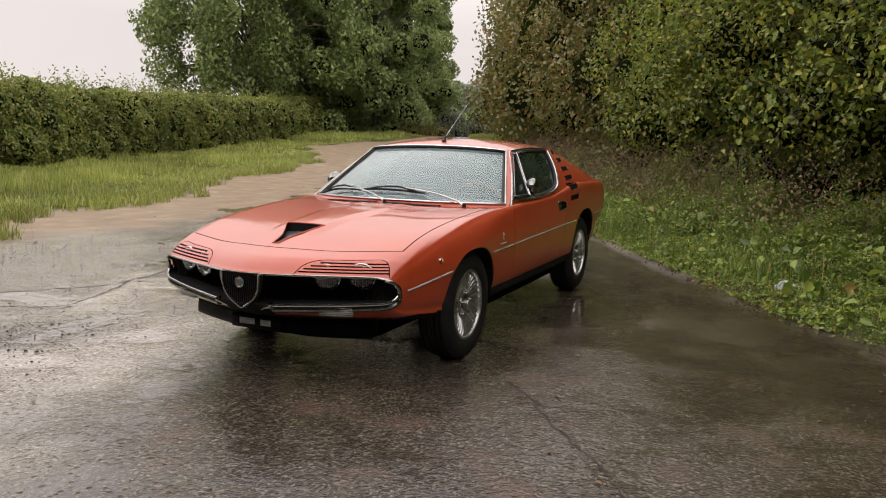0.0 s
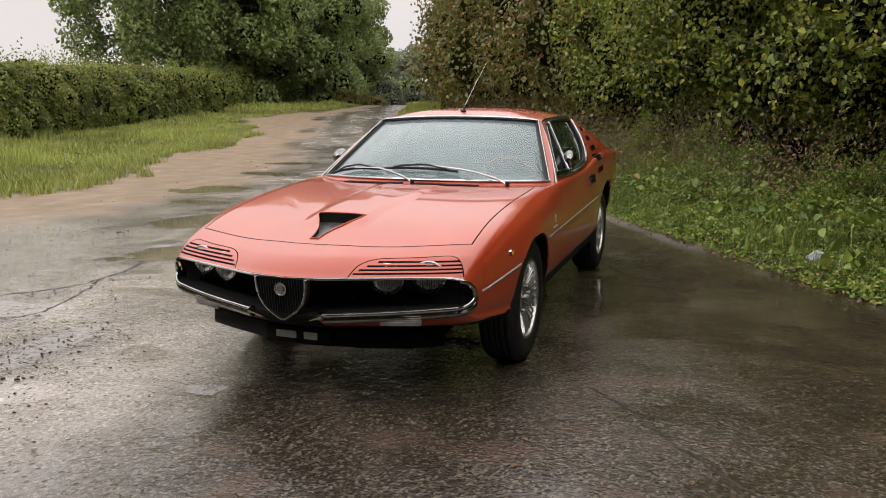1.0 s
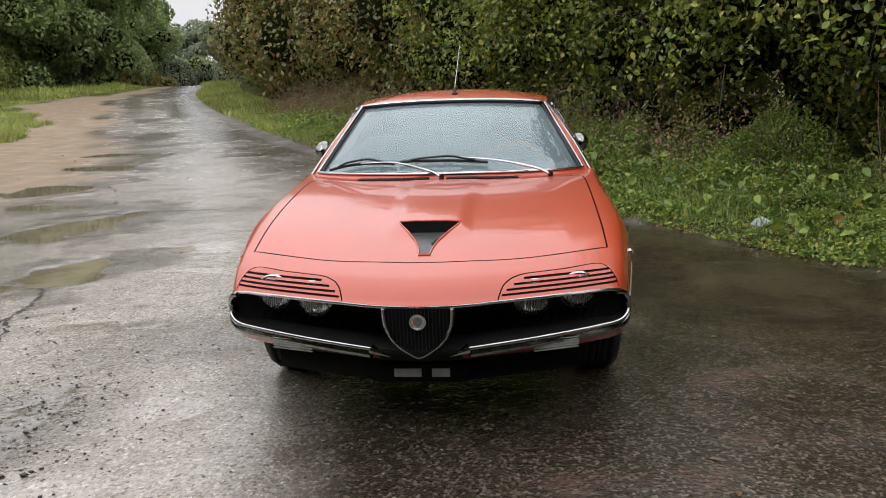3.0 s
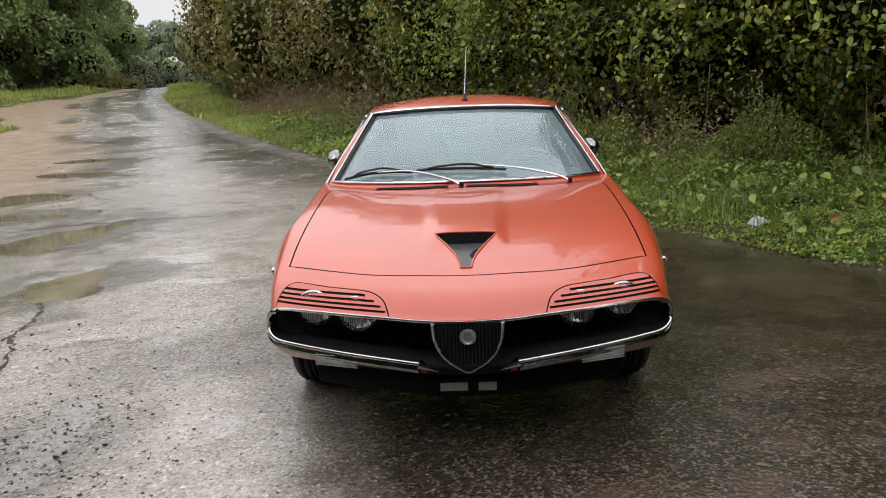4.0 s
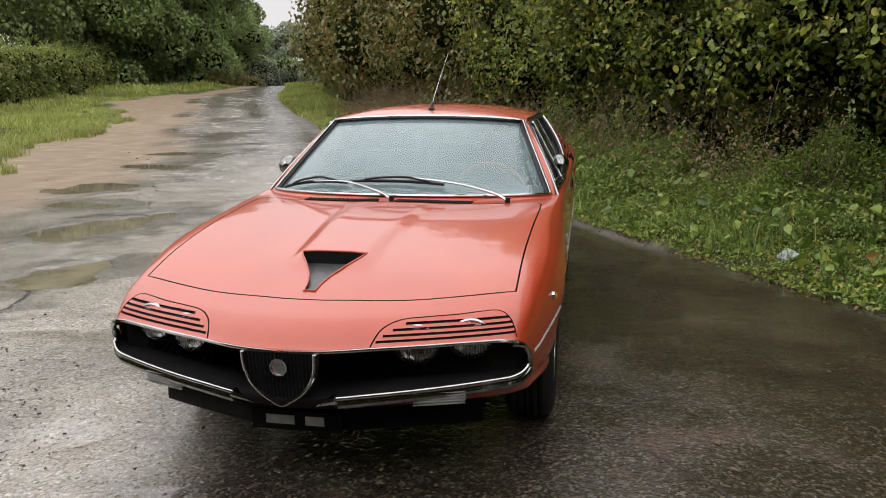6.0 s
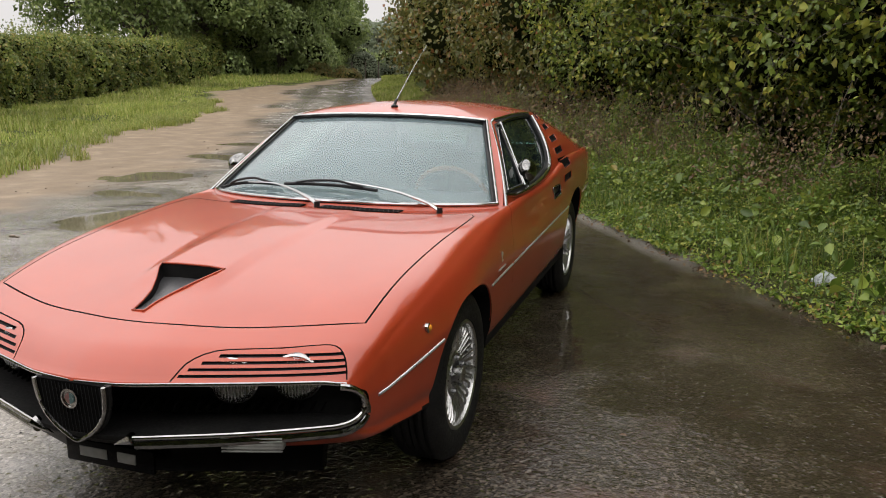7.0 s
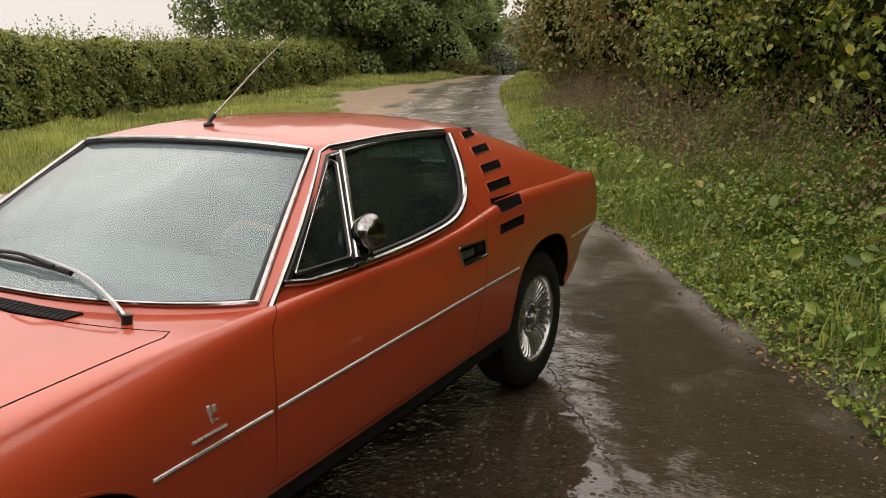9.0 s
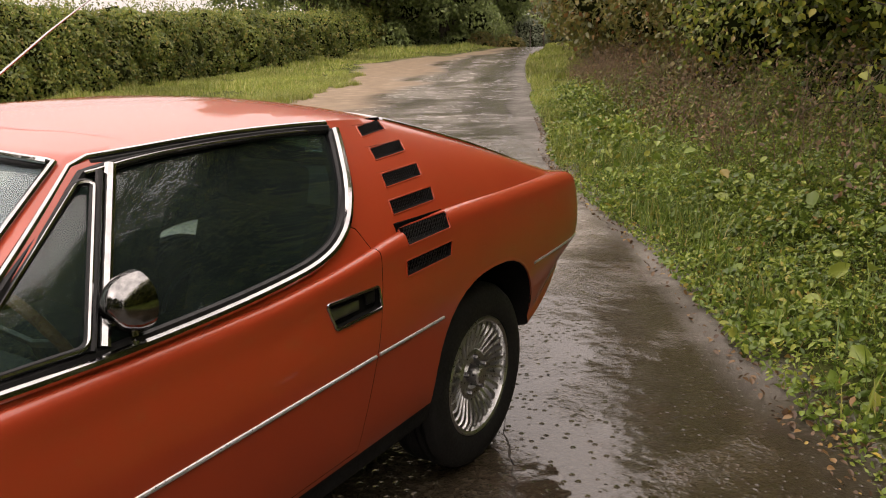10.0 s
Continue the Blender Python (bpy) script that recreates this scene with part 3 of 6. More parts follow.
    lower.operation = "MULTIPLY_ADD"
    l.new(part_of.outputs["Green"], lower.inputs[0])
    lower.inputs[1].default_value = 0.03
    l.new(film_at.outputs["Fac"], lower.inputs[2])
    pooled = n.new("ShaderNodeMath")
    pooled.operation = "MULTIPLY_ADD"
    l.new(at.outputs["Alpha"], pooled.inputs[0])
    pooled.inputs[1].default_value = -0.24
    l.new(lower.outputs[0], pooled.inputs[2])
    standing = n.new("ShaderNodeAttribute")
    standing.attribute_name = "film"
    grainy_at = n.new("ShaderNodeMath")
    grainy_at.operation = "MULTIPLY"
    l.new(scalar(n, l, pooled.outputs[0], 0.28, 0.42, 0.0, 1.0), grainy_at.inputs[0])
    l.new(scalar(n, l, standing.outputs["Fac"], 0.0, 1.0, 1.0, 0.0), grainy_at.inputs[1])
    grainy = grainy_at.outputs[0]
    # rain drops striking the film
    splash = n.new("ShaderNodeTexVoronoi")
    splash.inputs["Scale"].default_value = 34.0
    l.new(co.outputs["Object"], splash.inputs["Vector"])
    ring = n.new("ShaderNodeMath")
    ring.operation = "MULTIPLY"
    l.new(scalar(n, l, splash.outputs["Distance"], 0.05, 0.35, 1.0, 0.0), ring.inputs[0])
    pick = n.new("ShaderNodeSeparateColor")
    l.new(splash.outputs["Color"], pick.inputs["Color"])
    l.new(scalar(n, l, pick.outputs["Red"], 0.5, 0.65, 0.0, 2.4), ring.inputs[1])
    rain = n.new("ShaderNodeMath")
    rain.operation = "MULTIPLY_ADD"
    l.new(broad.outputs["Fac"], rain.inputs[0])
    l.new(scalar(n, l, rolling.outputs[0], 0.0, 1.0, 1.5, 3.0), rain.inputs[1])
    l.new(ring.outputs[0], rain.inputs[2])
    tops = n.new("ShaderNodeMix")
    l.new(grainy, tops.inputs["Factor"])
    l.new(rain.outputs[0], tops.inputs["A"])
    # the wet skin over the chippings lies in small facets that glint
    facet = noise_node(n, l, 58.0, 2.5, 0.62)
    skin = n.new("ShaderNodeMath")
    skin.operation = "MULTIPLY_ADD"
    l.new(facet.outputs["Fac"], skin.inputs[0])
    l.new(scalar(n, l, patches.outputs["Fac"], 0.4, 0.62, 0.5, 1.6), skin.inputs[1])
    l.new(rain.outputs[0], skin.inputs[2])
    l.new(skin.outputs[0], tops.inputs["B"])
    bumped(n, l, p, tops.outputs["Result"], 1.0, 0.006, "Coat Normal")
    # muddy water hides the chippings under it
    low_side = n.new("ShaderNodeMath")
    low_side.operation = "MULTIPLY"
    l.new(scalar(n, l, grainy, 0.0, 1.0, 0.5, 0.0), low_side.inputs[0])
    l.new(scalar(n, l, part_of.outputs["Green"], 0.0, 0.5, 1.0, 0.0), low_side.inputs[1])
    open_road = n.new("ShaderNodeMath")
    open_road.operation = "MULTIPLY"
    l.new(low_side.outputs[0], open_road.inputs[0])
    l.new(dry.outputs[0], open_road.inputs[1])
    l.new(mixed(n, l, open_road.outputs[0], base, (0.022, 0.017, 0.0095)), p.inputs["Base Color"])
    return m


ground_mesh.materials.append(ground_mat())
ground_mesh.polygons.foreach_set("use_smooth", [True] * len(ground_mesh.polygons))
tagged(new("ground", ground_mesh), "wet tarmac lay-by and lane with mud and grass verges", "ground", kind="structure")


def water_mat():
    m, n, l, p = node_mat("puddle_water")
    murk = noise_node(n, l, 3.0, 4.0)
    l.new(ramp(n, l, murk.outputs["Fac"], [(0.35, (0.12, 0.104, 0.07)), (0.65, (0.22, 0.192, 0.13))]).outputs["Color"], p.inputs["Base Color"])
    p.inputs["Roughness"].default_value, p.inputs["IOR"].default_value = 0.03, 1.33
    ripple = noise_node(n, l, 18.0, 2.0)
    bumped(n, l, p, ripple.outputs["Fac"], 0.05, 0.004)
    return m


WATER = water_mat()
for cx, cy, rx, ry, deep in HOLLOWS:
    low = float(height(cx, cy))
    angles = np.linspace(0, 2 * math.pi, 48, endpoint=False)
    ring_ = [(cx + rx * 1.7 * math.cos(a), cy + ry * 1.7 * math.sin(a)) for a in angles]
    lvl = float(np.percentile(height(*np.array(ring_).T), 20)) - 0.12 * deep
    if lvl < low + 0.002:
        continue
    me = mesh_from([(x, y, lvl) for x, y in ring_] + [(x, y, low - 0.01) for x, y in ring_], [tuple(range(48)), tuple(range(48, 96))] + [(i, (i + 1) % 48, 48 + (i + 1) % 48, 48 + i) for i in range(48)])
    lone("puddle", me, WATER, "shallow muddy puddle in a hollow of the tarmac", "puddle", "puddles in the lay-by")


# open seams and cracks in the tarmac, filled with grit
CRACK = surface("crack_grit", (0.012, 0.01, 0.008), (0.06, 0.05, 0.04), (0.6, 0.9), 0, 12, 0.5, 90, spec=0.2)
_rc = np.random.default_rng(3)


def crack(points, wide):
    p = spline(points, 12 * len(points))
    p = p + _rc.normal(0, 0.006 + 0.15 * wide, p.shape)
    v, fc = [], []
    for i, (x, y) in enumerate(p):
        t = p[min(i + 1, len(p) - 1)] - p[max(i - 1, 0)]
        s = np.array([-t[1], t[0]]) / max(np.linalg.norm(t), 1e-6)
        w = wide * _rc.uniform(0.08, 1.2) * (0.3 if i in (0, len(p) - 1) else 1)
        for k, h in ((-w, -0.003), (-w * 0.4, 0.0015), (w * 0.4, 0.0015), (w, -0.003)):
            q = np.array((x, y)) + s * k
            v.append((*q, float(height(*q)) + h))
    fc = [(i * 4 + j, i * 4 + j + 1, i * 4 + j + 5, i * 4 + j + 4) for i in range(len(p) - 1) for j in range(3)]
    return lone("tarmac_crack", mesh_from(v, fc), CRACK, "ragged dark crack in the wet tarmac", "crack", kind="structure")


crack([(0.62, 2.75), (0.9, 2.3), (1.2, 1.9), (1.4, 1.6)], 0.008)
crack([(1.12, -0.3), (1.25, -0.45), (1.6, -0.9), (1.8, -1.12), (1.95, -1.4), (2.1, -1.75)], 0.02)
# the next two: dark strips for the shadow along the old layer's step edge
crack([(-3.6, -0.3), (-3.1, -0.1), (-2.85, 0.2), (-2.7, 0.4), (-2.6, 0.7), (-2.65, 1.0), (-2.75, 1.3), (-2.95, 1.5)], 0.034)
crack([(-3.0, -0.6), (-2.6, -0.4), (-2.3, -0.2), (-2.28, 0.0), (-2.45, 0.45), (-2.6, 0.7)], 0.024)
crack([(-4.5, 2.6), (-4.0, 3.0), (-3.4, 3.2), (-2.9, 3.5)], 0.02)
crack([(-4.6, 4.0), (-4.0, 4.35), (-3.4, 4.5), (-2.7, 4.6)], 0.04)

from mathutils.bvhtree import BVHTree

# ---- the car: nose towards -y, its own left towards +x, front axle at y = 0 ----
car = thing("car", "orange-red two-door coupe standing on the wet road", "car")


def pchip(xs, ys, q):
    """A smooth curve through the points that does not overshoot."""
    x, y, q = np.array(xs, float), np.array(ys, float), np.asarray(q, float)
    h, d = np.diff(x), np.diff(y) / np.diff(x)
    m = np.r_[d[0], [0 if a * b <= 0 else 3 * (h0 + h1) / ((2 * h1 + h0) / a + (h1 + 2 * h0) / b) for a, b, h0, h1 in zip(d[:-1], d[1:], h[:-1], h[1:])], d[-1]]
    k = np.clip(np.searchsorted(x, q) - 1, 0, len(h) - 1)
    t = (q - x[k]) / h[k]
    return y[k] * (1 + 2 * t) * (1 - t) ** 2 + y[k + 1] * t * t * (3 - 2 * t) + h[k] * (m[k] * t * (1 - t) ** 2 + m[k + 1] * t * t * (t - 1))


# feature lines of the lower body along s (about y), each with (s, x) and (s, z)
LINES = [
    # under the car, in the middle
    ([(-0.985, 0), (3.22, 0)], [(-0.985, 0.388), (-0.93, 0.345), (-0.6, 0.26), (0, 0.235), (2.3, 0.235), (2.7, 0.32), (3.05, 0.43), (3.22, 0.52)]),
    # lower edge
    ([(-0.985, 0.6), (-0.8, 0.63), (-0.5, 0.66), (0, 0.67), (2.3, 0.67), (2.8, 0.66), (3.22, 0.6)],
     [(-0.985, 0.393), (-0.93, 0.355), (-0.6, 0.295), (0, 0.26), (2.3, 0.26), (2.7, 0.33), (3.05, 0.45), (3.22, 0.53)]),
    # sill
    ([(-0.985, 0.665), (-0.9, 0.69), (-0.8, 0.71), (-0.5, 0.745), (0, 0.766), (1.2, 0.768), (2.3, 0.762), (2.8, 0.74), (3.1, 0.7), (3.22, 0.64)],
     [(-0.985, 0.42), (-0.93, 0.395), (-0.6, 0.365), (0, 0.335), (2.3, 0.335), (2.7, 0.4), (3.05, 0.52), (3.22, 0.56)]),
    # side moulding
    ([(-0.985, 0.685), (-0.9, 0.712), (-0.8, 0.73), (-0.6, 0.76), (-0.4, 0.782), (0, 0.797), (0.7, 0.795), (1.7, 0.797), (2.3, 0.79), (2.8, 0.782), (3.05, 0.77), (3.16, 0.75), (3.22, 0.7)],
     [(-0.985, 0.475), (-0.8, 0.49), (-0.4, 0.52), (0.2, 0.55), (0.62, 0.563), (1.75, 0.588), (2.6, 0.598), (3.1, 0.609), (3.22, 0.612)]),
    # flank under the shoulder
    ([(-0.985, 0.685), (-0.9, 0.71), (-0.8, 0.728), (-0.6, 0.757), (-0.4, 0.778), (0, 0.789), (0.7, 0.779), (1.7, 0.783), (2.0, 0.795), (2.3, 0.795), (2.8, 0.786), (3.05, 0.774), (3.16, 0.755), (3.22, 0.7)],
     [(-0.985, 0.505), (-0.9, 0.525), (-0.75, 0.55), (-0.4, 0.605), (0, 0.66), (0.7, 0.72), (1.5, 0.735), (1.9, 0.765), (2.2, 0.78), (2.8, 0.775), (3.1, 0.76), (3.22, 0.745)]),
    # shoulder
    ([(-0.985, 0.672), (-0.9, 0.695), (-0.8, 0.708), (-0.6, 0.727), (-0.4, 0.738), (0, 0.742), (0.5, 0.748), (0.8, 0.757), (1.5, 0.764), (1.9, 0.768), (2.2, 0.767), (2.8, 0.755), (3.1, 0.74), (3.22, 0.68)],
     [(-0.985, 0.54), (-0.95, 0.562), (-0.9, 0.583), (-0.78, 0.62), (-0.5, 0.682), (-0.2, 0.722), (0.1, 0.75), (0.5, 0.782), (0.8, 0.798), (1.4, 0.806), (1.65, 0.826), (1.95, 0.868), (2.2, 0.882), (2.7, 0.876), (3.0, 0.862), (3.14, 0.845), (3.22, 0.805)]),
    # outer edge of the bonnet
    ([(-0.985, 0.62), (-0.9, 0.635), (-0.78, 0.65), (0.4, 0.675), (0.8, 0.68), (3.22, 0.6)],
     [(-0.985, 0.556), (-0.95, 0.586), (-0.9, 0.612), (-0.78, 0.652), (-0.5, 0.715), (-0.2, 0.752), (0.1, 0.776), (0.42, 0.79), (0.8, 0.79), (1.6, 0.79), (2.2, 0.87), (2.8, 0.872), (3.1, 0.856), (3.22, 0.82)]),
    # half way in
    ([(-0.985, 0.35), (0.4, 0.35), (3.22, 0.35)],
     [(-0.985, 0.56), (-0.95, 0.59), (-0.9, 0.615), (-0.78, 0.65), (-0.5, 0.716), (-0.2, 0.754), (0.1, 0.778), (0.42, 0.79), (0.8, 0.785), (1.6, 0.785), (2.2, 0.86), (2.8, 0.868), (3.1, 0.858), (3.22, 0.825)]),
    # middle of the bonnet
    ([(-0.985, 0), (3.22, 0)],
     [(-0.985, 0.56), (-0.95, 0.592), (-0.9, 0.617), (-0.78, 0.65), (-0.5, 0.718), (-0.2, 0.757), (0.1, 0.78), (0.42, 0.792), (0.8, 0.785), (1.6, 0.785), (2.2, 0.86), (2.8, 0.868), (3.1, 0.858), (3.22, 0.828)]),
]


NOSE = [(0, -0.985), (0.12, -0.972), (0.27, -0.926), (0.45, -0.864), (0.61, -0.798), (0.668, -0.769), (0.707, -0.734), (0.727, -0.7), (0.92, -0.6)]


def nose_y(x):
    """The front of the nose at x."""
    return pchip(*zip(*NOSE), np.abs(x))


def bow(s, x):
    """How far the nose and the tail draw back towards the sides."""
    front = np.clip((0.4 - s) / 1.385, 0, 1) * (nose_y(x) + 0.985)
    back = np.clip((s - 2.6) / 0.62, 0, 1) ** 2 * 0.09 * (np.abs(x) / 0.7) ** 2
    return s + front - back


def lower_body():
    longer = lambda s: s if s < 2.7 else 2.7 + (s - 2.7) * 1.18
    ss = np.r_[np.linspace(-0.985, -0.9, 8), np.linspace(-0.885, 3.12, 170), np.linspace(3.135, 3.22, 7)]
    cols = []
    for xs, zs in LINES:
        cols.append(np.stack([pchip(*zip(*xs), ss), pchip(*zip(*zs), ss)], 1))
    rings = []
    for k, s in enumerate(ss):
        ctrl = [c[k] for c in cols]
        half = spline(ctrl, 113)
        half[:, 0] = np.maximum(half[:, 0], 0)
        half[0, 0] = half[-1, 0] = 0
        # the nose keeps its width up to the corners
        half[:, 0] += 0.022 * ease((half[:, 0] - 0.5) / 0.17) * ease((0.3 - s) / 0.8)
        full = np.vstack([half, half[-2:0:-1] * (-1, 1)])
        rings.append(full)
    rings = np.array(rings)
    # even out the lines lengthwise
    for _ in range(6):
        rings[1:-1] = 0.5 * rings[1:-1] + 0.25 * (rings[:-2] + rings[2:])
    # the raised middle of the bonnet behind the scoop
    for k, s in enumerate(ss):
        x, z = rings[k, :, 0], rings[k, :, 1]
        wide = 0.14 + 0.034 * np.clip((s + 0.5) / 0.9, 0, 1)
        lift = 0.014 * ease((s + 0.62) / 0.14) * (1 - 0.55 * ease((s + 0.3) / 0.75)) * ease((0.43 - s) / 0.1)
        rings[k, :, 1] = z + np.where(z > 0.5, lift * ease((wide + 0.01 - np.abs(x)) / 0.02), 0)
    n = rings.shape[1]
    verts, faces = [], []

    def ring(s, r):
        verts.extend((x, float(bow(longer(s), x)), z) for x, z in r)

    mid = lambda r: np.array([0, (r[:, 1].min() + r[:, 1].max()) / 2])
    stack = []
    for scale, ds in ((0.72, -0.012), (0.9, -0.01), (0.97, -0.006)):
        stack.append((ss[0] + ds, mid(rings[0]) + (rings[0] - mid(rings[0])) * (0.5 + 0.5 * scale, scale)))
    stack += list(zip(ss, rings))
    for scale, ds in ((0.97, 0.008), (0.9, 0.014), (0.7, 0.018)):
        stack.append((ss[-1] + ds, mid(rings[-1]) + (rings[-1] - mid(rings[-1])) * (0.5 + 0.5 * scale, scale)))
    for s, r in stack:
        ring(s, r)
    m = len(stack)
    faces = [(i * n + j, i * n + (j + 1) % n, (i + 1) * n + (j + 1) % n, (i + 1) * n + j) for i in range(m - 1) for j in range(n)]
    faces += [tuple(range(n)), tuple(range((m - 1) * n, m * n))]
    return mesh_from(verts, faces)


# the cabin: from the waist (x, y, z) up to the roof's edge (x, y, z), half way round
WAIST = [(0, 0.42, 0.772), (0.25, 0.436, 0.772), (0.48, 0.495, 0.772), (0.64, 0.58, 0.772), (0.735, 0.668, 0.772), (0.752, 0.95, 0.79), (0.757, 1.3, 0.792), (0.758, 1.6, 0.795),
         (0.772, 2.0, 0.83), (0.768, 2.5, 0.86), (0.742, 2.95, 0.85), (0.68, 3.09, 0.848), (0.4, 3.13, 0.85), (0, 3.14, 0.85)]
EAVES = [(0, 1.125, 1.166), (0.17, 1.127, 1.164), (0.33, 1.133, 1.158), (0.46, 1.145, 1.149), (0.53, 1.175, 1.139), (0.552, 1.28, 1.146), (0.566, 1.5, 1.156), (0.566, 1.75, 1.154),
         (0.572, 1.95, 1.146), (0.562, 2.08, 1.134), (0.55, 2.15, 1.125), (0.53, 2.19, 1.12), (0.3, 2.23, 1.135), (0, 2.245, 1.14)]
A_POST, C_POST = 4, 11


def sharp_spline(points, breaks, per):
    """Smooth runs between the corners, per points for every span; corners kept."""
    out = []
    ends = [0, *breaks, len(points) - 1]
    for a, b in zip(ends[:-1], ends[1:]):
        run = spline(points[a : b + 1], per * (b - a) + 1)
        out.append(run if b == ends[-1] else run[:-1])
    return np.vstack(out)


PER = 6
WAIST_C, EAVES_C = sharp_spline(WAIST, (A_POST, C_POST), PER), sharp_spline(EAVES, (A_POST, C_POST), PER)


def cabin_point(k, v):
    """A point of the cabin's wall: k counts along the waist, v goes from the waist to the eaves."""
    b, e = WAIST_C[k], EAVES_C[k]
    p = b + (e - b) * v
    side = A_POST * PER <= k <= C_POST * PER
    out = np.array([1.0, 0, 0]) if side else np.array([0.0, -0.5 if k < 30 else 0.2, 0.85])
    bulge = 0.022 if side else 0.03
    fade = 1.0 if side else max(0.0, 1 - (b[0] / 0.74) ** 4)
    return p + out * bulge * math.sin(math.pi * v) * fade


def cabin(inset=0.0, floor=None):
    n, rows = len(WAIST_C), 14
    verts = []
    half_rows = []
    if floor is None:
        half_rows.append([(b[0] * 0.93, 1.75 + (b[1] - 1.75) * 0.93, 0.71) for b in WAIST_C])
    else:
        half_rows.append([(min(b[0] * 0.9, 0.64), min(max(1.75 + (b[1] - 1.75) * 0.93, 0.95), 2.35), floor) for b in WAIST_C])
        half_rows.append([(min(b[0] * 0.93, 0.66), min(max(1.75 + (b[1] - 1.75) * 0.93, 0.9), 2.5), 0.74) for b in WAIST_C])
    for v in np.linspace(0, 1, rows):
        half_rows.append([tuple(cabin_point(k, v)) for k in range(n)])
    top = np.array([0, 1.62, 1.213])
    for u in (0.04, 0.1, 0.18, 0.28, 0.4, 0.54, 0.68, 0.82, 0.92):
        row = []
        for k in range(n):
            e = EAVES_C[k]
            q = e + (top - e) * u
            q[2] = e[2] + (top[2] - e[2]) * (1 - (1 - u) ** 2.4)
            row.append(tuple(q))
        half_rows.append(row)
    faces, full = [], []
    for row in half_rows:
        full.append(list(row) + [(-x, y, z) for x, y, z in row[-2:0:-1]])
    m = len(full[0])
    verts = [p for r in full for p in r] + [tuple(top)]
    for i in range(len(full) - 1):
        faces += [(i * m + j, i * m + (j + 1) % m, (i + 1) * m + (j + 1) % m, (i + 1) * m + j) for j in range(m)]
    last = (len(full) - 1) * m
    faces += [(last + j, last + (j + 1) % m, len(verts) - 1) for j in range(m)]
    faces.append(tuple(range(m)))
    me = mesh_from(verts, faces)
    if inset:
        bm = bmesh.new()
        bm.from_mesh(me)
        bm.normal_update()
        for v in bm.verts:
            v.co -= v.normal * inset
        bm.to_mesh(me)
        bm.free()
    return me


def patch_cutter(k0, k1, v0, v1, way, thick):
    """A solid that passes through the cabin's front or rear between k0 and k1 (mirrored), v0 and v1."""
    ks = list(range(k0, k1 + 1))
    rows = []
    for v in np.linspace(v0, v1, 12):
        half = [cabin_point(k, v) for k in ks]
        mirror = [p * (-1, 1, 1) for p in half]
        rows.append(mirror[::-1][:-1] + half if k0 == 0 else half + mirror[::-1][1:])
    w = np.array(way, float) * thick
    n, m = len(rows[0]), len(rows)
    grid = [p for r in rows for p in r]
    verts = [p + w for p in grid] + [p - w for p in grid]
    o = n * m
    faces = [(i * n + j, i * n + j + 1, (i + 1) * n + j + 1, (i + 1) * n + j) for i in range(m - 1) for j in range(n - 1)]
    faces += [tuple(o + q for q in f) for f in faces]
    rim = [j for j in range(n)] + [i * n + n - 1 for i in range(1, m)] + [(m - 1) * n + j for j in range(n - 2, -1, -1)] + [i * n for i in range(m - 2, 0, -1)]
    faces += [(a, b, b + o, a + o) for a, b in zip(rim, rim[1:] + rim[:1])]
    border = [grid[i] for i in rim]
    return mesh_from(verts, faces), border


def rounded(points, radius, seg=4):
    """A polygon with its corners rounded."""
    p = [np.array(q, float) for q in points]
    out = []
    for a, b, c in zip([p[-1]] + p[:-1], p, p[1:] + [p[0]]):
        u, w = (a - b) / np.linalg.norm(a - b), (c - b) / np.linalg.norm(c - b)
        r = min(radius, 0.45 * np.linalg.norm(a - b), 0.45 * np.linalg.norm(c - b))
        for t in np.linspace(0, 1, seg + 1):
            out.append(tuple((1 - t) ** 2 * (b + u * r) + 2 * t * (1 - t) * b + t * t * (b + w * r)))
    return out


# --- outlines ---
SIDE_WINDOW = [tuple(p) for p in np.vstack([
    spline([(0.775, 0.826), (1.16, 0.828), (1.45, 0.84), (1.62, 0.86), (1.72, 0.905), (1.785, 0.98), (1.83, 1.06), (1.865, 1.125)], 34),
    spline([(1.855, 1.137), (1.6, 1.143), (1.4, 1.139), (1.27, 1.129), (1.176, 1.115)], 14)])]
HOOD = [tuple(p) for p in np.vstack([
    spline([(-0.655, -0.592), (-0.48, -0.668), (-0.27, -0.737), (0, -0.777), (0.27, -0.737), (0.48, -0.668), (0.655, -0.592)], 25),
    spline([(0.658, -0.3), (0.665, 0), (0.674, 0.3), (0.672, 0.43)], 8),
    spline([(0.655, 0.46), (0.48, 0.415), (0.2, 0.385), (0, 0.378), (-0.2, 0.385), (-0.48, 0.415), (-0.655, 0.46)], 15),
    spline([(-0.672, 0.43), (-0.674, 0.3), (-0.665, 0), (-0.658, -0.3)], 8)])]
DOOR = [(0.63, 0.352), (0.636, 0.555), (0.648, 0.68), (0.668, 0.756), (0.71, 0.8), (0.8, 0.826), (0.9, 0.838), (1.16, 0.838), (1.45, 0.85), (1.62, 0.872), (1.735, 0.915), (1.77, 0.9), (1.8, 0.84), (1.795, 0.76), (1.775, 0.68), (1.75, 0.59), (1.7, 0.43), (1.68, 0.352)]
LOUVRES = [(1.962, 2.102, 1.117, 0.026), (1.955, 2.116, 1.06, 0.03), (1.94, 2.12, 0.995, 0.033), (1.92, 2.125, 0.929, 0.036), (1.912, 2.124, 0.857, 0.042), (1.892, 2.118, 0.779, 0.042)]
HANDLE = rounded([(1.59, 0.764), (1.778, 0.76), (1.781, 0.705), (1.608, 0.7)], 0.008)
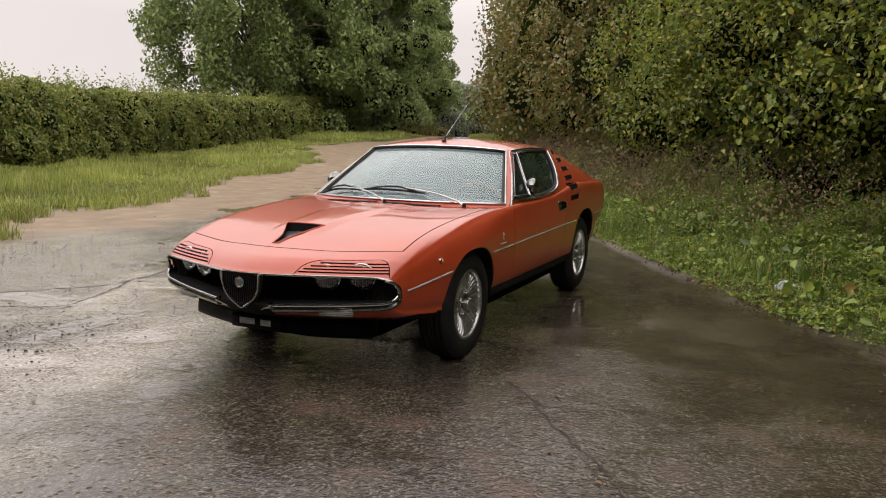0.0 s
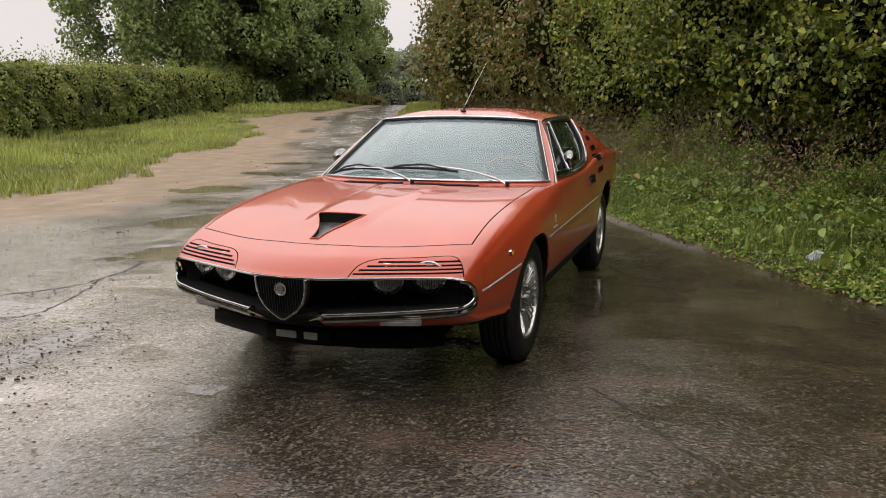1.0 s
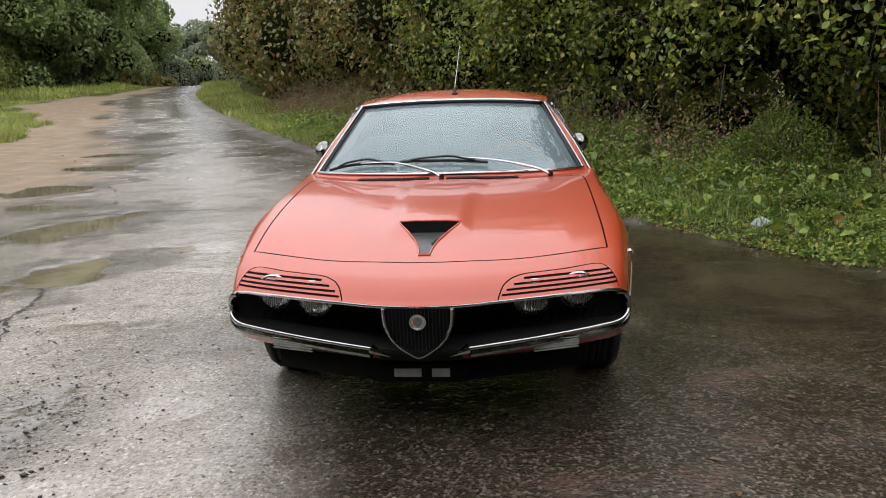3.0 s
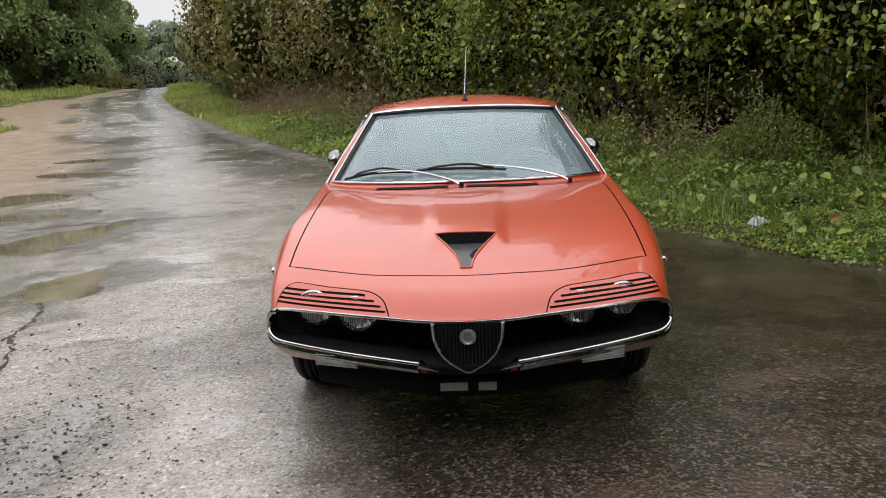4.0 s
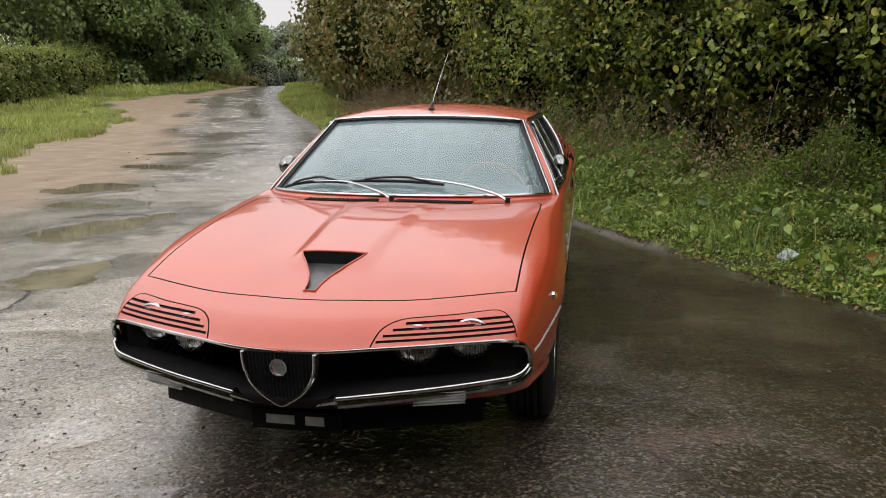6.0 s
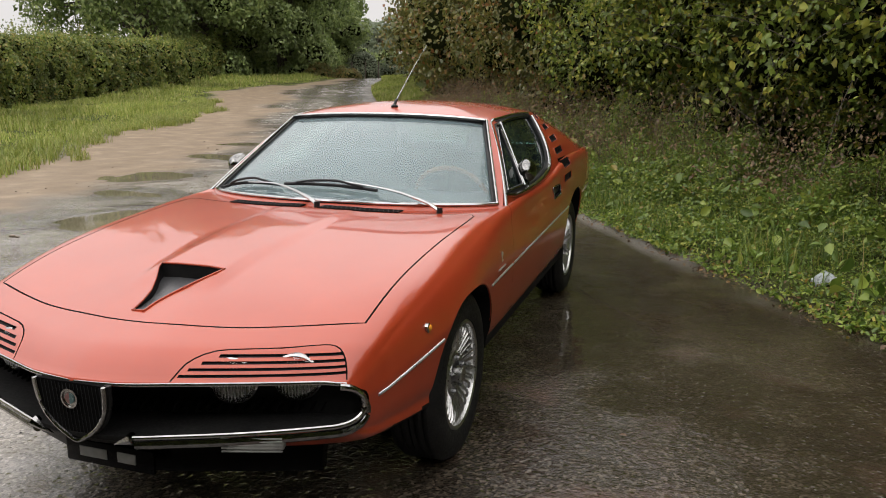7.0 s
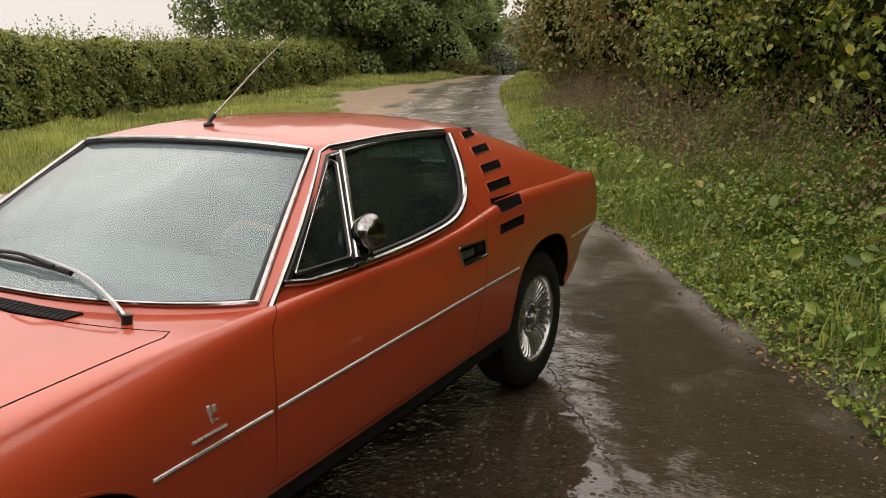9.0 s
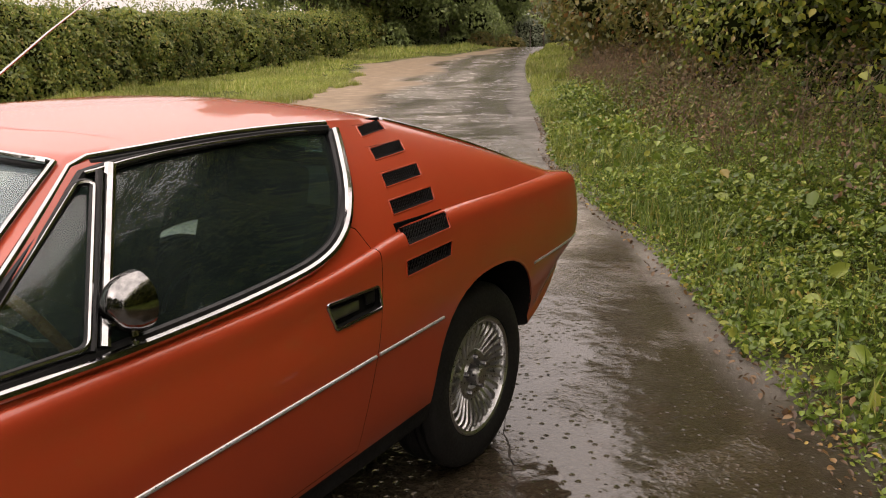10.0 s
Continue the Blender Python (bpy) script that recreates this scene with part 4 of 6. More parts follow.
COVER = [(0.256, -1.0)] + [tuple(q) for q in spline([(0.262, -0.93), (0.285, -0.875), (0.335, -0.828), (0.42, -0.793), (0.5, -0.762), (0.57, -0.727), (0.612, -0.709), (0.645, -0.717), (0.672, -0.752), (0.69, -0.81)], 24)] + [(0.7, -0.9)]


def arch(y, z, rx, rz, n=40, power=2.5):
    out = []
    for k in range(n):
        a = 2 * math.pi * k / n
        c, s = math.cos(a), math.sin(a)
        out.append((y + rx * abs(c) ** (2 / power) * (1 if c > 0 else -1), z + rz * abs(s) ** (2 / power) * (1 if s > 0 else -1)))
    return out


def grown(outline, d):
    """The outline moved outwards by d."""
    p = np.array(outline, float)
    t = np.roll(p, -1, 0) - np.roll(p, 1, 0)
    t /= np.linalg.norm(t, axis=1)[:, None]
    area = np.sum(p[:, 0] * np.roll(p[:, 1], -1) - p[:, 1] * np.roll(p[:, 0], -1))
    nrm = np.stack([t[:, 1], -t[:, 0]], 1) * (1 if area > 0 else -1)
    return [tuple(q) for q in p + nrm * d]


shell = boolean(lower_body(), cabin(), "UNION")

_bm = bmesh.new()
_bm.from_mesh(shell)
SKIN = BVHTree.FromBMesh(_bm)
_bm.free()


def on_side(y, z, lift=0.0, side=1):
    hit, nrm, _, _ = SKIN.ray_cast(Vector((2 * side, y, z)), Vector((-side, 0, 0)))
    return np.array(hit + nrm * lift)


def on_top(x, y, lift=0.0):
    hit, nrm, _, _ = SKIN.ray_cast(Vector((x, y, 3)), Vector((0, 0, -1)))
    return np.array(hit + nrm * lift)



glazing = boolean(cabin(0.012), cabin(0.017))
shell = boolean(shell, cabin(0.04, floor=0.36))

screen_cut, screen_rim = patch_cutter(0, A_POST * PER - 1, 0.075, 0.965, (0, -0.53, 0.85), 0.09)
rear_cut, rear_rim = patch_cutter(C_POST * PER + 2, len(WAIST_C) - 1, 0.06, 0.95, (0, 0.3, 0.95), 0.09)
side_cut = prism(SIDE_WINDOW, "x", 0.4, 0.95)
cuts = joined([screen_cut.copy(), rear_cut.copy(), side_cut.copy(), mirrored_mesh(side_cut)])
shell = boolean(shell, cuts)
windscreen_glass = boolean(glazing, screen_cut, "INTERSECT", keep=True)
rear_glass = boolean(glazing, rear_cut, "INTERSECT", keep=True)
big = prism(grown(SIDE_WINDOW, 0.004), "x", 0.4, 0.95)
side_glass = [boolean(glazing, mirrored_mesh(big), "INTERSECT", keep=True), None]
side_glass[1] = boolean(glazing, big, "INTERSECT")
bpy.data.meshes.remove(side_cut)

# wheel arches, grille, louvres, handles, indicators
FRONT_ARCH, REAR_ARCH = arch(-0.012, 0.29, 0.335, 0.325), arch(2.375, 0.29, 0.345, 0.375)
cutters = []
for a in (FRONT_ARCH, REAR_ARCH):
    pr = prism(a, "x", 0.46, 1.0)
    cutters += [pr, mirrored_mesh(pr)]
shell = boolean(shell, joined(cutters))


def grille_outline(grow=0.0):
    """Half of the mouth: (x, z), from the middle along the top, round the end and back along the bottom."""
    top = [(0, 0.546), (0.27, 0.548), (0.5, 0.55), (0.62, 0.549)]
    end = [(0.684, 0.54), (0.709, 0.515), (0.715, 0.48), (0.704, 0.452), (0.672, 0.437)]
    low = [(0.6, 0.431), (0.4, 0.419), (0.2, 0.41), (0, 0.405)]
    return spline(top + end + low, 60)


def mouth(points):
    full = list(map(tuple, points)) + [(-x, z) for x, z in points[-2:0:-1]]
    return full


MOUTH = grille_outline()


def mouth_solid(points, front, depth):
    """A solid that follows the nose's curve: from front before it to depth behind it."""
    out = mouth(points)
    n = len(out)
    verts = []
    for d in (-front, depth):
        verts += [(x, nose_y(x) + d * (1.0 if d < 0 else max(0.35, 1 - 0.75 * (abs(x) / 0.7) ** 3)), z) for x, z in out]
    faces = [(i, (i + 1) % n, n + (i + 1) % n, n + i) for i in range(n)]
    # caps as strips between top and bottom
    h = len(points)
    for o in (0, n):
        for i in range(h // 2 - 1):
            faces.append((o + i, o + i + 1, o + h - 2 - i, o + h - 1 - i))
        pair = lambda i: (n - i) % n
        for i in range(h // 2 - 1):
            faces.append((o + pair(i), o + pair(i + 1), o + pair(h - 2 - i), o + pair(h - 1 - i)))
    return mesh_from(verts, faces)


shell = boolean(shell, mouth_solid(MOUTH, 0.2, 0.15))
cutters = []
for y0, y1, z, h in LOUVRES:
    lean = 0.012
    for side in (1, -1):
        q = [(y0, z - h / 2 - 0.004), (y1 - lean, z - h / 2 + 0.004), (y1, z + h / 2 + 0.004), (y0 + 0.004, z + h / 2 - 0.004)]
        x = on_side((y0 + y1) / 2, z)[0]
        pr = prism(rounded(q, 0.004, 2), "x", x - 0.045, x + 0.1)
        cutters.append(pr if side > 0 else mirrored_mesh(pr))
pr = prism(HANDLE, "x", 0.765, 0.9)
shell = boolean(shell, joined(cutters))

hood = boolean(shell, prism(HOOD, "z", 0.6, 0.9), "INTERSECT", keep=True)
shell = boolean(shell, prism(grown(HOOD, 0.0058), "z", 0.6, 0.9))
SCOOP = [(-0.118, -0.464), (-0.06, -0.458), (0.06, -0.458), (0.118, -0.464), (0.108, -0.495), (0.072, -0.555), (0.04, -0.62), (0.024, -0.68), (0.019, -0.728), (-0.019, -0.728), (-0.024, -0.68), (-0.04, -0.62), (-0.072, -0.555), (-0.108, -0.495)]
_v = [(x, y, 0.9) for x, y in SCOOP] + [(x, y, on_top(x, y)[2] - 0.004 - 0.045 * min(1, max(0, (y + 0.728) / 0.21))) for x, y in SCOOP]
_n = len(SCOOP)
scoop_cut = mesh_from(_v, [tuple(range(_n)), tuple(range(_n, 2 * _n))] + [(i, (i + 1) % _n, _n + (i + 1) % _n, _n + i) for i in range(_n)])
hood = boolean(hood, scoop_cut)

doors = []
for side in (1, -1):
    pr, gap = prism(DOOR, "x", 0.69, 0.95), prism(grown(DOOR, 0.002), "x", 0.69, 0.95)
    hole = prism(HANDLE, "x", 0.768, 0.95)
    if side < 0:
        pr, gap, hole = [mirrored_mesh(q) for q in (pr, gap, hole)]
    doors.append(boolean(boolean(shell, pr, "INTERSECT", keep=True), hole))
    shell = boolean(shell, gap)

gap = prism(grown(COVER, 0.0042), "z", 0.5535, 0.75)
pr = mirrored_mesh(prism(COVER, "z", 0.5535, 0.75))
lid = boolean(shell, pr, "INTERSECT", keep=True)
slots = []
for d, z in enumerate((0.569, 0.5815, 0.594, 0.6065)):
    # a thin slot along the nose's curve
    row = [(-x, nose_y(x), z + 0.004 * (x - 0.45)) for x in np.linspace(0.272 + 0.013 * d + 0.004 * d * d, 0.682 - 0.008 * d, 14)]
    v, fc = [], []
    for x, y, zz in row:
        v += [(x, y - 0.1, zz - 0.003), (x, y - 0.1, zz + 0.003), (x, y + 0.11, zz + 0.003), (x, y + 0.11, zz - 0.003)]
    k = len(row)
    for i in range(k - 1):
        fc += [(i * 4 + j, i * 4 + (j + 1) % 4, i * 4 + 4 + (j + 1) % 4, i * 4 + 4 + j) for j in range(4)]
    fc += [(0, 1, 2, 3), tuple((k - 1) * 4 + j for j in range(4))]
    slots.append(mesh_from(v, fc))
lid = boolean(lid, joined(slots))
covers = [mirrored_mesh(lid), lid]
shell = boolean(shell, joined([gap, mirrored_mesh(gap)]))

LINING_AND_SHADE = surface("lining_and_shade", (0.006, 0.006, 0.006), (0.013, 0.0125, 0.012), (0.7, 0.9), 0, 9, 0.2, spec=0.15)


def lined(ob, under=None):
    """What lies inside the skin is dark lining, and so is the floor pan; paint behind the shield is darkened for shade.
    """
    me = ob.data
    me.materials.append(LINING_AND_SHADE)
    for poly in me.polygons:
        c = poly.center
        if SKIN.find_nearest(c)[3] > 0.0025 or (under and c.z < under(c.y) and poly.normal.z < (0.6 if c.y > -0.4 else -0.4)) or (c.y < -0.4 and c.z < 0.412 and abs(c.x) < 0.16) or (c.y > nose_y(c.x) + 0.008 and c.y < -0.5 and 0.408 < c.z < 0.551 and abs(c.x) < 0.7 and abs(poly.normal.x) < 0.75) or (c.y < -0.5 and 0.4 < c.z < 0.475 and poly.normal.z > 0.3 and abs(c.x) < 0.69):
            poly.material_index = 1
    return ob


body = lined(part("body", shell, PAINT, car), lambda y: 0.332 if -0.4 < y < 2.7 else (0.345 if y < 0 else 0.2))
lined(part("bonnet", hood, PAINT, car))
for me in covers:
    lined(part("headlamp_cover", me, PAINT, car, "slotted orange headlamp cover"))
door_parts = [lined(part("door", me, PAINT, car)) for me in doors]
for me, d in zip((side_glass[1], side_glass[0]), door_parts):
    part("side_window", me, TINT, d, "dark green-tinted side window wet with rain").visible_shadow = False
part("windscreen", windscreen_glass, MIST_SHEEN, car, "raked windscreen with rain drops", 80).visible_shadow = False
part("rear_window", rear_glass, TINT, car, "sloping rear window").visible_shadow = False

# --- wheels ---
def wheel_at(x, y, z, side):
    wheel = new("wheel")
    wheel.parent = car
    wheel.location = (x, y, z)
    if side < 0:
        wheel.rotation_euler = (0, 0, math.pi)
    return wheel


def tyre_mesh():
    r, w = 0.305, 0.095
    prof = [(0.193, w - 0.02), (0.2, w - 0.006), (0.218, w + 0.001), (0.25, w + 0.004), (0.278, w - 0.004), (0.293, w - 0.014), (0.302, w - 0.03)]
    for k, o in enumerate(np.linspace(w - 0.034, -w + 0.034, 13)):
        groove = k in (2, 5, 7, 10)
        prof.append((r - (0.008 if groove else 0.0), o))
    prof += [(0.302, -w + 0.03), (0.293, -w + 0.014), (0.25, -w), (0.193, -w + 0.02)]
    return turned(prof, 72)


def rim_mesh():
    """The turbine-like alloy wheel: lip, dish and hub."""
    lip = turned([(0.197, 0.075), (0.197, 0.086), (0.19, 0.09), (0.182, 0.086), (0.178, 0.072), (0.172, 0.045), (0.165, -0.07), (0.197, -0.075)], 72)
    dish = turned([(0.17, 0.03), (0.17, 0.02), (0.02, 0.02), (0.02, 0.035), (0.08, 0.042)], 48)
    return joined([lip, dish])


def vane_mesh():
    pts = []
    for r, o, sweep in [(0.177, 0.07, 0.0), (0.158, 0.076, 0.006), (0.122, 0.066, 0.009), (0.085, 0.055, 0.006)]:
        pts.append((o, r * math.cos(sweep / r), r * math.sin(sweep / r)))
    return tube(spline(pts, 6), 0.006, 5)


def hub_mesh():
    plate = turned([(0.09, 0.035), (0.088, 0.055), (0.075, 0.063), (0.05, 0.062), (0.048, 0.035)], 40)
    cap = turned([(0.03, 0.04), (0.03, 0.088), (0.026, 0.093), (0.001, 0.095), (0.001, 0.04)], 24)
    return joined([plate, cap])


def stud_mesh():
    return turned([(0.0085, 0.055), (0.0085, 0.074), (0.006, 0.078), (0.0005, 0.079), (0.0005, 0.055)], 6)


WHEEL_Z = 0.293
_w = wheel_at(0.675, 0.0, WHEEL_Z, 1)
part("tyre", tyre_mesh(), RUBBER, _w)
part("rim", rim_mesh(), ALLOY, _w, "cast alloy rim")
_vane = vane_mesh()
for k in range(30):
    part("vane", _vane, ALLOY, _w).rotation_euler = (2 * math.pi * k / 30, 0, 0)
part("hub", hub_mesh(), ALLOY, _w)
_s = stud_mesh()
for k in range(5):
    a = 2 * math.pi * k / 5 + 0.3
    nut = part("wheel_nut", _s, GUNMETAL, _w)
    nut.location = (0, 0.062 * math.cos(a), 0.062 * math.sin(a))
part("brake_backing", turned([(0.15, -0.03), (0.15, 0.01), (0.001, 0.01), (0.001, -0.03)], 32), DARK, _w)
for x, y, side in ((-0.675, 0.0, -1), (0.665, 2.35, 1), (-0.665, 2.35, -1)):
    w = copy_thing(_w, pose(x, y, WHEEL_Z, 0, 0, 180 if side < 0 else 0))

# --- chrome, lamps and fittings ---
def strip(points, radius, flat=1.0, n=0, closed=False, sides=8):
    return tube(spline(points, n) if n else points, radius, sides, closed, flat)


part("windscreen_trim", joined([strip([np.array(p) + (0, -0.003, 0.005) for p in screen_rim], 0.007, closed=True)]), CHROME, car)
part("windscreen_seal", strip([np.array(p) * (0.975, 1, 1) + (0, 0.0, -0.004 if p[2] > 1.0 else 0.002) for p in screen_rim], 0.009, closed=True), BLACK, car)
part("rear_window_trim", strip([np.array(p) + (0, 0.002, 0.004) for p in rear_rim], 0.007, closed=True), CHROME, car)

MOULD_Y = [-0.7, -0.27, 0.23, 0.62, 1.75, 2.1, 2.64, 3.12]
MOULD_Z = [0.474, 0.53, 0.556, 0.563, 0.589, 0.591, 0.598, 0.61]
mould_z = lambda y: float(np.interp(y, MOULD_Y, MOULD_Z))
for side, door in ((1, door_parts[0]), (-1, door_parts[1])):
    flank = lambda y, z, lift=0.0: on_side(y, z, lift, side)
    for y0, y1, owner in ((-0.662, -0.3, car), (0.27, 0.622, car), (0.642, 1.742, door), (1.756, 2.065, car), (2.68, 3.14, car)):
        pts = [flank(y, mould_z(y)) for y in np.linspace(y0, y1, 16)]
        part("side_moulding", tube(pts, 0.005, 8), BRIGHT, owner, "thin chrome side moulding")
    # side window surround, with its rubber
    ring_out = [flank(y, z, 0.004) for y, z in grown(SIDE_WINDOW, 0.008)]
    lower = ring_out[:34]
    part("window_trim", strip(lower, 0.0125, 0.8), CHROME, door, "bright chrome window surround")
    part("window_top_trim", strip([flank(y, z, 0.002) for y, z in grown(SIDE_WINDOW, -0.008)[35:]], 0.006, 0.8), CHROME, door)
    part("window_seal", strip([flank(y, z, -0.006) for y, z in grown(SIDE_WINDOW, -0.004)], 0.011, closed=True), BLACK, door)
    # drip rail over the door, down the front pillar
    a0 = np.array([0.742, 0.685, 0.796])
    rail = [a0 + (np.array(EAVES_C[A_POST * PER]) - a0) * t + (0.014 * math.sin(math.pi * t), 0.012, -0.004) for t in np.linspace(0, 0.96, 9)]
    rail += [EAVES_C[k] + (0.004, 0, -0.006) for k in range(A_POST * PER + 2, 8 * PER - 2)]
    rail = [p * (side, 1, 1) for p in rail]
    part("drip_rail", strip(rail, 0.0075), CHROME, car)
    post = [p + (-side * 0.004, 0.02, -0.004) for p in rail[1:9]]
    part("pillar_seal", strip(post, 0.012), BLACK, car)
    # black tube for the shadow line in the channel under the rail
    rail2 = [EAVES_C[k] + (0.011, 0, -0.016) for k in range(A_POST * PER + 2, 8 * PER - 2)]
    part("rail_shade_line", strip([p * (side, 1, 1) for p in rail2], 0.007), BLACK, car)
    # quarter light post
    low, high = flank(1.062, 0.838, 0.004), flank(1.232, 1.118, 0.004)
    part("window_post", strip([low + (high - low) * t for t in np.linspace(0, 1, 6)], 0.0115, 0.9), CHROME, door)
    part("window_post_seal", strip([low + (high - low) * t + (0, -0.022, 0) for t in np.linspace(0, 0.97, 6)], 0.007), BLACK, door)
    tri_pts = [flank(y, z, 0.0) for y, z in rounded([(0.818, 0.844), (1.036, 0.846), (1.185, 1.095), (1.156, 1.097)], 0.015, 3)]
    part("quarter_light_frame", strip(tri_pts, 0.007, closed=True), BLACK, door)
    part("quarter_light_bead", strip([q + (side * 0.005, 0, 0) for q in tri_pts], 0.0045, closed=True, sides=6), CHROME, door)
    # recessed pull handle
    hx = flank(1.69, 0.735)[0]
    part("handle_frame", strip([flank(y, z, 0.001) for y, z in HANDLE], 0.004, closed=True), CHROME, door)
    part("door_handle", box(hx - side * 0.012, 1.655, 0.732, 0.014, 0.11, 0.03, 0.006), GUNMETAL, door, "recessed grey metal handle")
    part("handle_button", box(hx - side * 0.008, 1.752, 0.738, 0.012, 0.036, 0.034, 0.006), BLACK, door)
    # louvre grilles
    for y0, y1, z, h in LOUVRES:
        xm = on_side((y0 + y1) / 2, z, 0, side)[0]
        # dark sheet behind the mesh, standing in for the recess's shade
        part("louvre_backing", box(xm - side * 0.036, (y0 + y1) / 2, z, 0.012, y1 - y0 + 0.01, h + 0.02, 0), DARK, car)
        wires = []
        for i in range(17):
            y = y0 + 0.004 + (y1 - y0 - 0.02) * i / 16
            for way in (-1, 1):
                wires.append(tube([np.array((on_side(y - way * 0.012 * e, z, 0, side)[0] - side * 0.012, y - way * 0.012 * e, z + e * h * 0.55)) for e in (-1, 1)], 0.0013, 4))
        part("louvre_mesh", joined(wires), BLACK, car)
        part("louvre_frame", strip([on_side(y, zz, 0.0005, side) for y, zz in rounded([(y0, z - h / 2 - 0.004), (y1 - 0.012, z - h / 2 + 0.004), (y1, z + h / 2 + 0.004), (y0 + 0.004, z + h / 2 - 0.004)], 0.004, 2)], 0.0022, closed=True, sides=6), PAINT, car)
    # small round side repeater
    rep = flank(-0.394, 0.592)
    lamp = part("side_repeater", turned([(0.015, -0.006), (0.015, 0.006), (0.0115, 0.009), (0.0115, -0.006)], 20), CHROME, car, "amber side repeater in a chrome ring")
    lamp.location, lamp.rotation_euler = rep, (0, 0, 0 if side > 0 else math.pi)
    part("repeater_lens", turned([(0.011, 0.0), (0.011, 0.009), (0.007, 0.014), (0.0005, 0.016), (0.0005, 0.0)], 18), AMBER, lamp)
    # maker's badge, as a plain bar and mark
    part("wing_badge", joined([tube([flank(y, 0.592 + 0.02 * (y - 0.42), 0.002) for y in np.linspace(0.375, 0.475, 6)], 0.0035, 6),
                               box(flank(0.43, 0.63)[0], 0.433, 0.633, 0.005, 0.009, 0.045, 0.002, Matrix.Rotation(0.2, 3, "X")),
                               box(flank(0.43, 0.65)[0], 0.447, 0.642, 0.005, 0.012, 0.018, 0.002), box(flank(0.45, 0.64)[0], 0.45, 0.616, 0.005, 0.014, 0.007, 0.002)]), BRIGHT, car)
    # rolled lips of the wheel arches
    for outline, name in ((FRONT_ARCH, "arch_lip"), (REAR_ARCH, "arch_lip")):
        run = [q for q in grown(outline, 0.004) if q[1] > 0.36]
        run = sorted(run, key=lambda q: math.atan2(q[1] - 0.29, q[0] - np.mean([p[0] for p in outline])))
        part(name, tube([flank(y, z, -0.004) for y, z in run], lambda u: 0.003 + 0.0025 * math.sin(math.pi * u), 10, False, 1.3), PAINT, car)
    # sill
    part("sill", joined([tube([(side * 0.7, y, 0.292 - 0.004 * (y - 0.35)) for y in np.linspace(0.32, 2.02, 12)], 0.016, 8)]), BLACK, car)

# door mirrors
def mirror(side, y0):
    base = on_side(y0, 0.822, 0.0, side)
    m_ = part("door_mirror", joined([box(base[0] + side * 0.004, base[1] - 0.01, base[2], 0.018, 0.085, 0.02, 0.008), tube(spline([base + (side * 0.004, 0.015, 0.004), base + (0, 0.02, 0.025), base + (-side * 0.008, 0.016, 0.05)], 6), 0.008, 8)]), CHROME, car, "round chrome door mirror on a short stalk")
    prof = [(0.0005, -0.05), (0.02, -0.045), (0.036, -0.03), (0.046, -0.008), (0.05, 0.016), (0.05, 0.022), (0.046, 0.024), (0.0005, 0.024)]
    head = part("mirror_head", turned(prof, 28, "y"), DARKENED_CHROME, m_)
    head.location = base + (-side * 0.012, 0.024, 0.078)
    head.rotation_euler = (0, 0, radians(8 * side))
    head.scale = (1.0, 1.0, 1.12)
    face = part("mirror_glass", turned([(0.044, 0.0245), (0.044, 0.027), (0.0005, 0.027), (0.0005, 0.0245)], 24, "y"), CHROME, m_)
    face.location, face.rotation_euler, face.scale = head.location, head.rotation_euler, head.scale


mirror(1, 1.1)
mirror(-1, 0.88)

# aerial
ant = part("aerial", joined([turned([(0.018, -0.004), (0.018, 0.006), (0.012, 0.012), (0.0005, 0.014), (0.0005, -0.004)], 16, "z"), tube([(0, 0, 0.008), (0, 0.012, 0.022), (0, 0.03, 0.036)], 0.008, 8)]), BLACK, car)
ant.location = on_top(0.008, 1.243)
part("aerial_mast", tube([(0, 0.028, 0.034), (0.01, 0.24, 0.19), (0.019, 0.44, 0.325)], lambda u: 0.0035 - 0.0018 * u, 6), CHROME, ant)

# wipers
def wiper(pivot, elbow, joint, blade0, blade1):
    w = part("wiper", tube(spline([pivot, np.array(pivot) * 0.72 + np.array(elbow) * 0.28 + (0, 0, 0.012), elbow, joint], 14), lambda u: 0.0085 - 0.005 * u, 6), CHROME, car, "chrome wiper arm with a black blade")
    part("pivot", joined([tube([np.array(pivot) + (0, 0, -0.03), np.array(pivot) + (0, 0.004, 0.012)], 0.013, 10)]), BLACK, w)
    b0, b1 = np.array(blade0), np.array(blade1)
    up = np.array((0, -0.012, 0.016))
    blade = [b0 + (b1 - b0) * t for t in np.linspace(0, 1, 8)]
    for q in blade:
        h = SKIN.ray_cast(Vector((q[0], q[1], 3)), Vector((0, 0, -1)))[0]
        q[2] = h.z + 0.008
    bridge = [blade[1] + up * 0.4, blade[2] + up, blade[4] + up * 1.5, blade[5] + up, blade[6] + up * 0.4]
    part("blade", strip(blade, 0.0075, n=16), BLACK, w)
    part("blade_bridge", strip(bridge, 0.0055, n=14), BLACK, w)


lift = lambda x, y, d: tuple(np.array(SKIN.ray_cast(Vector((x, y, 3)), Vector((0, 0, -1)))[0]) + (0, -0.5 * d, 0.85 * d))
wiper(lift(0.52, 0.462, 0.012), lift(0.27, 0.54, 0.026), lift(0.04, 0.56, 0.022), (-0.25, 0.555, 0), (0.21, 0.54, 0))
wiper(lift(-0.02, 0.425, 0.012), lift(-0.27, 0.54, 0.026), lift(-0.45, 0.585, 0.022), (-0.63, 0.64, 0), (-0.27, 0.55, 0))

